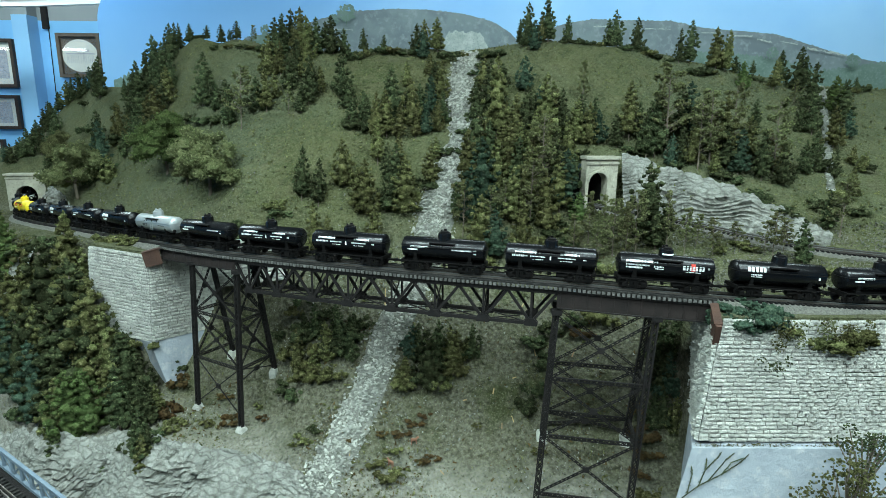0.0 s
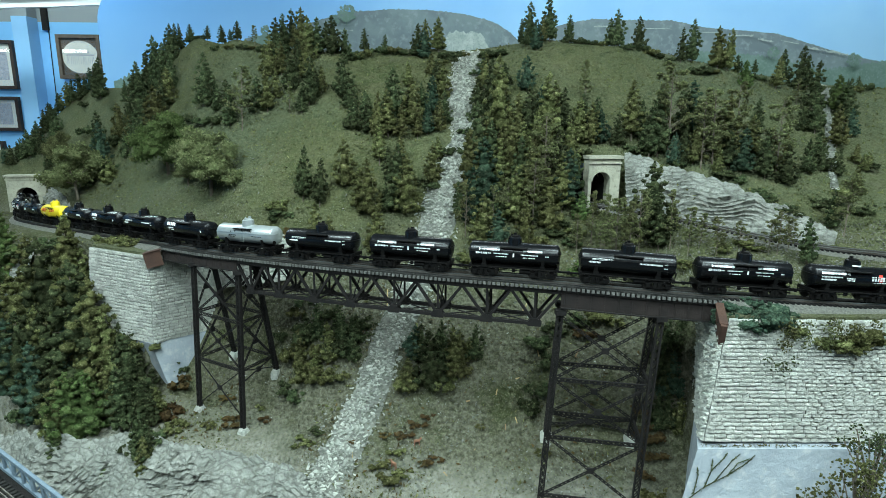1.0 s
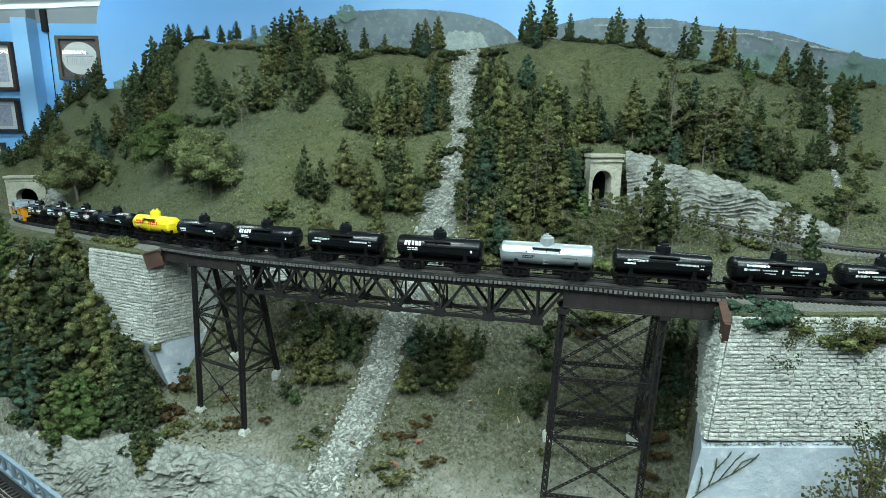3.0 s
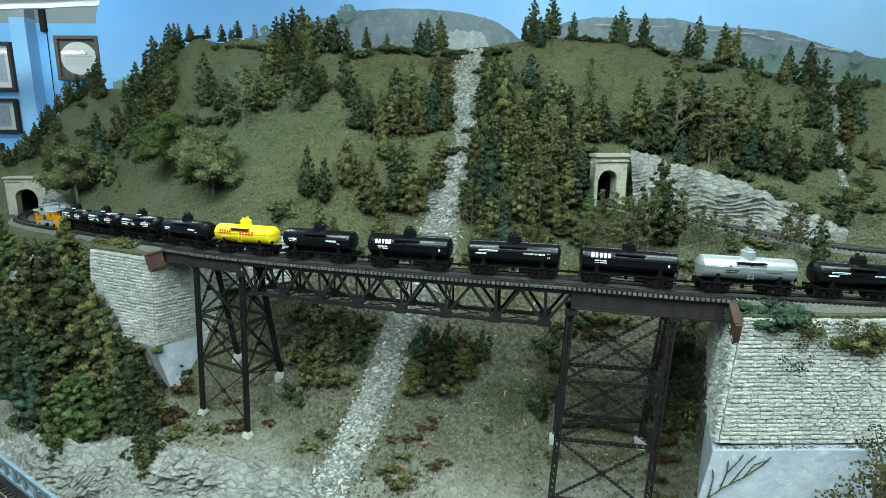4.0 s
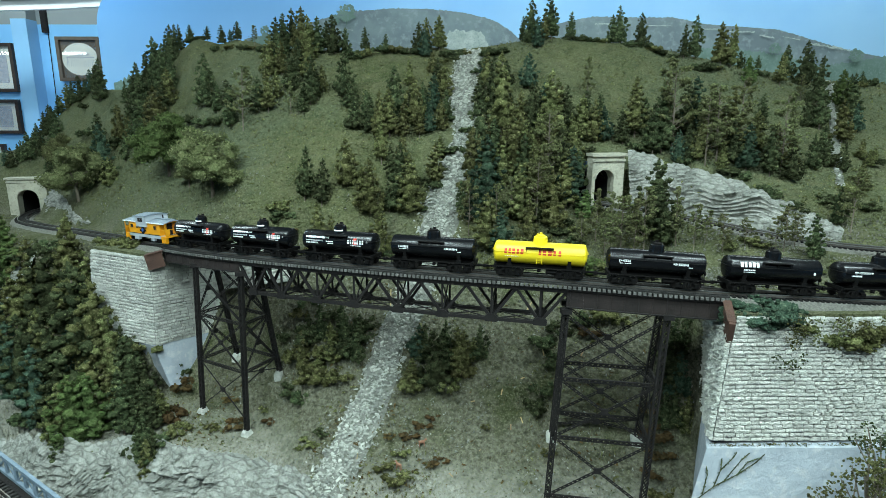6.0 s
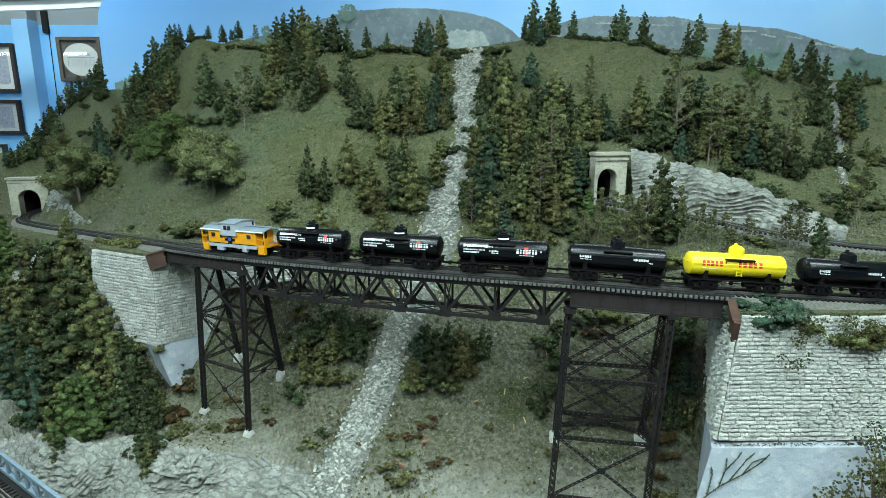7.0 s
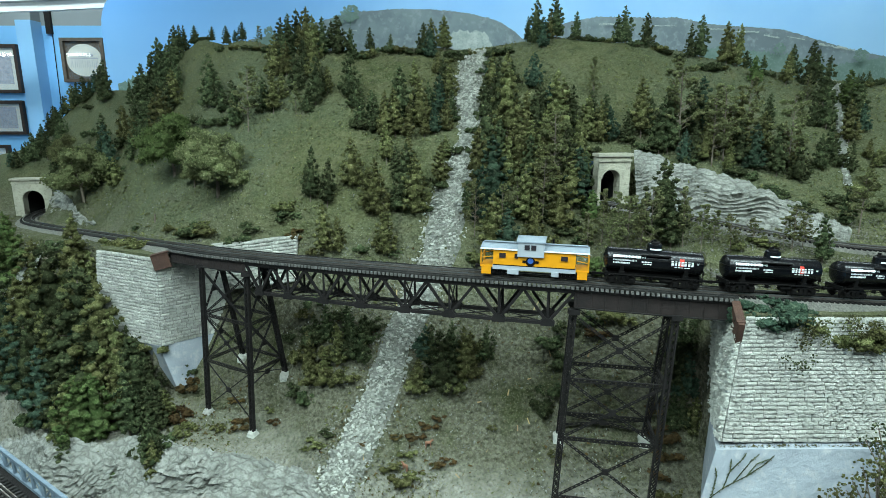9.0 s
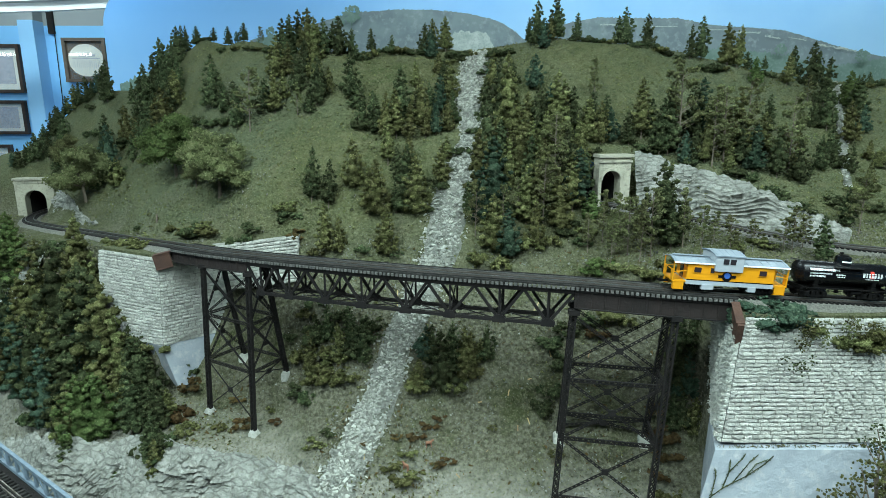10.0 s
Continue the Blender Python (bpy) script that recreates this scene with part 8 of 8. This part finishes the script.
def valance():
    """The white lighting valance hanging over the layout's far end."""
    m = Mesh()
    pts = [(-2.7, 2.55, 0.640), (-2.1, 2.62, 0.660), (-1.7, 2.68, 0.682), (-1.3, 2.72, 0.710), (-0.9, 2.75, 0.735)]
    for a, b in zip(pts[:-1], pts[1:]):
        m.bar(a, b, 0.02, 0.055)
        m.bar((a[0], a[1] - 0.015, a[2] + 0.02), (b[0], b[1] - 0.015, b[2] + 0.02), 0.03, 0.018)
    solid("light_valance", m, M_WHITE, "white lighting valance above the layout", "valance", kind="structure")


valance()


def fixtures():
    em = bpy.data.materials.new("glowing_tube")
    em.use_nodes = True
    b = em.node_tree.nodes["Principled BSDF"]
    b.inputs["Emission Color"].default_value, b.inputs["Emission Strength"].default_value = (0.9, 1, 0.97, 1), 9.0
    # Housings out of view at every lamp; the two rear ones are added.
    for x, y, w in ((-0.8, 0.10, 1.2), (0.9, 0.10, 1.2), (0.0, -0.75, 2.4), (-1.9, 2.1, 1.0), (0.9, 2.0, 2.4)):
        t = thing("ceiling_light", "out-of-view white fluorescent fixture under the ceiling", "ceiling light", "fluorescent fixtures")
        part("housing", Mesh().box((x, y, 1.275), (w + 0.06, 0.26, 0.05)), M_WHITE, t)
        for dy in (-0.06, 0.06):
            part("tube", Mesh().tube((x - w / 2, y + dy, 1.238), (x + w / 2, y + dy, 1.238), 0.012, n=10), em, t, "glowing fluorescent tube")
    # Added out of view, placed so the picture glass mirrors it as a streak.
    t = thing("strip_light", "unseen fluorescent strip added to streak the picture glass", "strip light")
    part("housing", Mesh().box((-2.95, 2.14, 0.640), (1.3, 0.05, 0.03)), M_WHITE, t)
    part("tube", Mesh().tube((-3.6, 2.10, 0.612), (-2.31, 2.10, 0.612), 0.010, n=10), em, t, "glowing fluorescent tube")
    part("hanger", Mesh().box((-2.95, 2.14, 0.978), (0.02, 0.02, 0.646)), M_WHITE, t)


fixtures()

# ---- the lower bridge in the corner ----
M_BLUEGREY = material("blue_grey_bridge_paint", (0.13, 0.175, 0.215), (0.10, 0.135, 0.17), 40.0, 0.6, bump=0.2, third=(0.17, 0.215, 0.25))


def lower_bridge():
    t = thing("lower_bridge", "blue-grey girder bridge with a track, crossing below the ledge", "bridge")
    a, b = Vector((-0.470, 0.556, -0.160)), Vector((-0.366, 0.492, -0.170))
    d = (b - a).normalized()
    n = Vector((d.y, -d.x, 0)).normalized()
    a, b = a - d * 0.22, b + d * 0.16
    L = (b - a).length
    for off, nm in ((0.0, "near"), (0.050, "far")):
        m = Mesh()
        for dz in (0.0, -0.019):
            m.bar(a + n * off + Vector((0, 0, dz)), b + n * off + Vector((0, 0, dz)), 0.0035, 0.0035)
        part("chord", m, M_BLUEGREY, t)
        k = int(L / 0.020)
        for i in range(k + 1):
            p = a + d * (L * i / k) + n * off
            part("post", Mesh().bar(p, p + Vector((0, 0, -0.019)), 0.0026, 0.0026), M_BLUEGREY, t)
            if i < k:
                q = p + d * (L / k)
                part("brace", Mesh().bar(p + (Vector((0, 0, -0.019)) if i % 2 else Vector()), q + (Vector() if i % 2 else Vector((0, 0, -0.019))), 0.0014, 0.0014), M_BLUEGREY, t)
    deck = Mesh().bar(a + n * 0.031 + Vector((0, 0, -0.027)), b + n * 0.031 + Vector((0, 0, -0.027)), 0.066, 0.006)
    part("deck", deck, M_STEEL, t, "dark bridge floor")
    me = Mesh().box((0, 0, 0), (0.0034, 0.034, 0.003)).data("tie", M_TIE, False)
    for i in range(int(L / 0.0062)):
        p = a + d * (0.003 + i * 0.0062) + n * 0.024 + Vector((0, 0, -0.0225))
        ob = part("tie", me, None, t)
        ob.matrix_basis = Matrix.Translation(p) @ Matrix.Rotation(math.atan2(d.y, d.x), 4, "Z")
    for off in (0.0157, 0.0322, 0.0195, 0.0285):
        part("rail", Mesh().bar(a + n * off + Vector((0, 0, -0.0197)), b + n * off + Vector((0, 0, -0.0197)), 0.0011, 0.003), M_RAIL, t)
    for k in (0.12, 0.80):
        p = a + d * (L * k) + n * 0.031
        part("pier", Mesh().box((p.x, p.y, -0.45), (0.05, 0.05, 0.52)), M_CONCRETE, t, "plain concrete pier")


lower_bridge()


# ---- loose bits on the valley floor ----
def figures():
    for x, y, yaw in ((-0.020, 0.696, 0.3), (-0.049, 0.671, 2.4)):
        m = Mesh()
        e = Matrix.Translation((x, y, ground_z(x, y) + bumps(x, y))) @ Matrix.Rotation(yaw, 4, "Z") @ Matrix.Scale(0.72, 4)
        for i in range(3):
            m.box((0, 0, 0.0085), (0.011 - i * 0.002, 0.0032 + i * 0.0008, 0.0045 - i * 0.001), e)
        for lx in (-0.0042, 0.0042):
            for ly in (-0.0013, 0.0013):
                m.bar(e @ Vector((lx, ly, 0.0075)), e @ Vector((lx * 1.15, ly * 1.2, -0.001)), 0.0009, 0.0009)
        m.bar(e @ Vector((0.0048, 0, 0.009)), e @ Vector((0.0075, 0, 0.0125)), 0.0018, 0.0018)
        m.bar(e @ Vector((0.0070, 0, 0.0125)), e @ Vector((0.0100, 0, 0.0118)), 0.0016, 0.0018)
        solid("animal_figure", m, M_FIG, "tiny tan grazing animal figure on the grass", "figurine", "animal figures")


figures()


def litter():
    rnd = random.Random(21)
    spots = [(0.062, 0.690, 0.012), (0.080, 0.700, 0.008), (0.115, 0.71, 0.006), (0.10, 0.705, 0.005), (0.135, 0.80, 0.010), (0.02, 0.665, 0.010), (0.046, 0.68, 0.013), (-0.105, 0.685, 0.013), (-0.07, 0.835, 0.020), (0.20, 0.74, 0.007), (0.05, 0.73, 0.006), (0.09, 0.735, 0.005), (0.15, 0.76, 0.006), (0.12, 0.745, 0.006)]
    for x, y, ln in spots:
        t = Mesh()
        a = rnd.uniform(0, 3.14)
        z = ground_z(x, y) + bumps(x, y) + 0.0012
        dx, dy = math.cos(a) * ln / 2, math.sin(a) * ln / 2
        t.tube((x - dx, y - dy, ground_z(x - dx, y - dy) + bumps(x - dx, y - dy) + 0.001), (x + dx, y + dy, ground_z(x + dx, y + dy) + bumps(x + dx, y + dy) + 0.001), 0.0010, 0.0007, 6)
        solid("wood_chip", t, M_WOODCHIP, "small splintered log lying on the slope", "log", "logs on the valley floor")
    x, y = -0.534, 1.056
    t = Mesh().tube((x, y, ground_z(x, y) - 0.01), (x + 0.002, y, ground_z(x, y) + 0.022), 0.0028, 0.0016, 7)
    solid("tree_stump", t, M_BARK, "bare broken tree stump on the grass", "stump")


litter()


def scatter():
    """Coarse turf and grit over the slopes that face the aisle."""
    rng = np.random.default_rng(4)

    def cover(name, n, box, size, mat, label, ok, lift):
        x = rng.uniform(box[0], box[1], n)
        y = box[2] + (box[3] - box[2]) * rng.random(n) ** 1.3
        z = height(x, y)
        keep = ok(x, y, z)
        d1 = to_line(MAIN, MAIN_S, x, y)
        d2 = to_line(HIGH, HIGH_S, x, y)
        keep &= ((d1[0] > 0.03) | (z < d1[2] - 0.03)) & (d2[0] > 0.025)
        x, y, z = x[keep], y[keep], z[keep]
        v, f = [], []
        for k in range(len(x)):
            s = size * (0.4 + 1.2 * rng.random() ** 2)
            c = np.array([x[k], y[k], z[k] + bumps(x[k], y[k]) + s * lift])
            q = rng.normal(size=(4, 3)) * s * 0.6
            o = len(v)
            v += [tuple(c + e) for e in q]
            f += [(o, o + 1, o + 2), (o, o + 2, o + 3), (o, o + 3, o + 1), (o + 1, o + 3, o + 2)]
        m = Mesh()
        m.v, m.f = v, f
        solid(name, m, mat, label, "ground cover", kind="stuff", round_off=False)

    def patchy(a, b, sc=6.0):
        return lambda x, y, z: np.array([noise.noise(Vector((p * sc, q * sc, 2.0))) for p, q in zip(x, y)]) + rng.normal(size=len(x)) * 0.25 > np.where(z < 0.0, a, b)
    cover("turf", 62000, (-1.15, 1.15, 0.60, 1.45), 0.0024, M_FOIL[1], "coarse olive turf crumbs scattered on the slopes", patchy(0.05, -0.15), 0.2)
    cover("turf_dark", 12000, (-1.15, 1.15, 0.60, 1.45), 0.0017, M_FOIL[0], "dark green turf crumbs scattered on the slopes", patchy(0.15, 0.0, 8.0), 0.2)
    cover("grit", 26000, (-0.55, 0.45, 0.60, 0.98), 0.0017, M_SCREE, "grey grit and gravel on the valley slope", patchy(-0.1, 0.5, 5.0), 0.2)
    cover("pale_grit", 9000, (-0.55, 0.45, 0.60, 0.90), 0.0014, M_ROCK, "pale stone chips on the valley slope", patchy(0.0, 0.8, 4.0), 0.2)
    cover("straw_flecks", 5000, (-0.75, -0.10, 0.90, 1.25), 0.0015, M_FOIL[4], "pale dry straw flecks on the grass", patchy(0.2, 0.12, 5.0), 0.2)
    cover("bark_chips", 7000, (-0.40, 0.40, 0.60, 0.92), 0.0021, M_FOIL[5], "brown bark chips on the valley slope", patchy(-0.05, 0.6, 6.0), 0.2)
    cover("track_grit", 16000, (0.28, 0.78, 0.66, 0.86), 0.0016, M_BALLAST, "pale grey grit between the two tracks", lambda x, y, z: z > -0.03, 0.2)
    cover("bank_grit", 6000, (-1.0, -0.3, 0.95, 1.30), 0.0014, M_BALLAST, "pale grey grit on the bank beside the track", patchy(-0.1, 0.0, 7.0), 0.2)


scatter()


# ---- plants against the large abutment ----
def vine():
    t = thing("vine", "dry brown vine creeping over the plaster base", "vine")
    def on_base(u, v):
        """A point on the plaster base's front: u along, v down."""
        a, b = Vector((0.272, 0.519, -0.136)).lerp(Vector((0.735, 0.556, -0.157)), u), Vector((0.222, 0.486, -0.300)).lerp(Vector((0.725, 0.520, -0.340)), u)
        return a.lerp(b, v * 0.72) + Vector((0, -0.0012, 0.0005))
    rnd = random.Random(8)
    paths = [[(0.005, 0.45), (0.04, 0.32), (0.085, 0.22), (0.12, 0.12), (0.135, 0.05)], [(0.04, 0.32), (0.045, 0.18), (0.04, 0.08)], [(0.045, 0.18), (0.065, 0.08), (0.07, 0.03)], [(0.06, 0.27), (0.085, 0.10), (0.10, 0.04)], [(0.085, 0.22), (0.10, 0.12), (0.125, 0.08)], [(0.02, 0.38), (0.018, 0.22), (0.01, 0.15)]]
    for p in paths:
        m = Mesh()
        for a, b in zip(p[:-1], p[1:]):
            m.tube(on_base(*a), on_base(*b), 0.0006, 0.0004, 5)
        stem = part("stem", m, M_FOIL[0], t)
        f = Mesh()
        for a, b in zip(p[:-1], p[1:]):
            for k in range(5):
                q = on_base(a[0] + (b[0] - a[0]) * k / 5, a[1] + (b[1] - a[1]) * k / 5)
                foam(f, q, 0.0015, 5, rnd, 1.0, 0.32)
        part("leaf_tuft", f, M_FOIL[0], stem, round_off=False)


vine()


def hanging(x, y, z, ln, seed, mat, label):
    t = thing("hanging_plant", label, "creeper", "creepers on the abutment")
    rnd = random.Random(seed)
    f = Mesh()
    for k in range(int(ln / 0.0022)):
        w = 0.012 * (1 - k * 0.0022 / ln) + 0.003
        nodules(f, Vector((x + rnd.uniform(-w, w), y - rnd.random() * 0.004 - k * 0.0022 * 0.33, z - k * 0.0022)), 0.0052, 12, rnd, 0.22, 1.0)
    part("foliage", f, mat, t, round_off=False)


hanging(0.372, 0.566, -0.016, 0.030, 1, M_FOIL[1], "olive creeper hanging over the abutment's edge")
hanging(0.362, 0.549, -0.052, 0.014, 2, M_FOIL[0], "dark green creeper tuft on the stones")
hanging(0.392, 0.570, -0.018, 0.026, 3, M_FOIL[4], "pale dry creeper hanging over the abutment's edge")
hanging(0.440, 0.575, -0.020, 0.032, 4, M_FOIL[1], "olive creeper hanging over the abutment's edge")
hanging(0.425, 0.574, -0.018, 0.020, 5, M_FOIL[4], "pale dry creeper hanging over the abutment's edge")
hanging(0.466, 0.578, -0.020, 0.024, 6, M_FOIL[1], "olive creeper hanging over the abutment's edge")


def foreground_shrubs():
    rnd = random.Random(6)
    for x, y, z, r, k in ((0.300, 0.462, -0.185, 0.022, 0), (0.345, 0.455, -0.180, 0.026, 4), (0.375, 0.452, -0.170, 0.030, 1), (0.405, 0.470, -0.140, 0.030, 1), (0.430, 0.490, -0.125, 0.024, 0), (0.395, 0.440, -0.185, 0.034, 0)):
        t = thing("shrub", "bushy foam shrub growing on the rocks before the abutment", "bush", "shrubs before the abutment")
        f, s = Mesh(), Mesh()
        for _ in range(22):
            c = Vector((x + rnd.gauss(0, 0.45) * r, y + rnd.gauss(0, 0.35) * r, z + rnd.uniform(-0.5, 0.9) * r))
            nodules(f, c, r * 0.28, 22, rnd, 0.19, 0.9)
            s.tube((x, y, z - r * 1.6), c, 0.0009, 0.0005, 4, False)
        s.tube((x, y, z - 0.16), (x, y, z - r * 1.2), 0.0022, 0.0014, 6)
        part("stem", s, M_BARK, t)
        part("foliage", f, M_FOIL[k], t, round_off=False)


foreground_shrubs()


def seam_moss():
    rnd = random.Random(31)
    f = Mesh()
    for k in range(700):
        u = rnd.random()
        p = Vector((0.276, 0.522, -0.135)).lerp(Vector((0.735, 0.560, -0.156)), u)
        foam(f, p + Vector((0, rnd.uniform(-0.001, 0.003), rnd.uniform(-0.0006, 0.0012))), rnd.uniform(0.0006, 0.0018) * (0.5 + abs(noise.noise(Vector((u * 30, 3, 1))))), 6, rnd, 0.6, 0.4)
    solid("seam_moss", f, M_FOIL[1], "olive moss along the foot of the stonework", "moss", kind="stuff", round_off=False)


seam_moss()

motions()
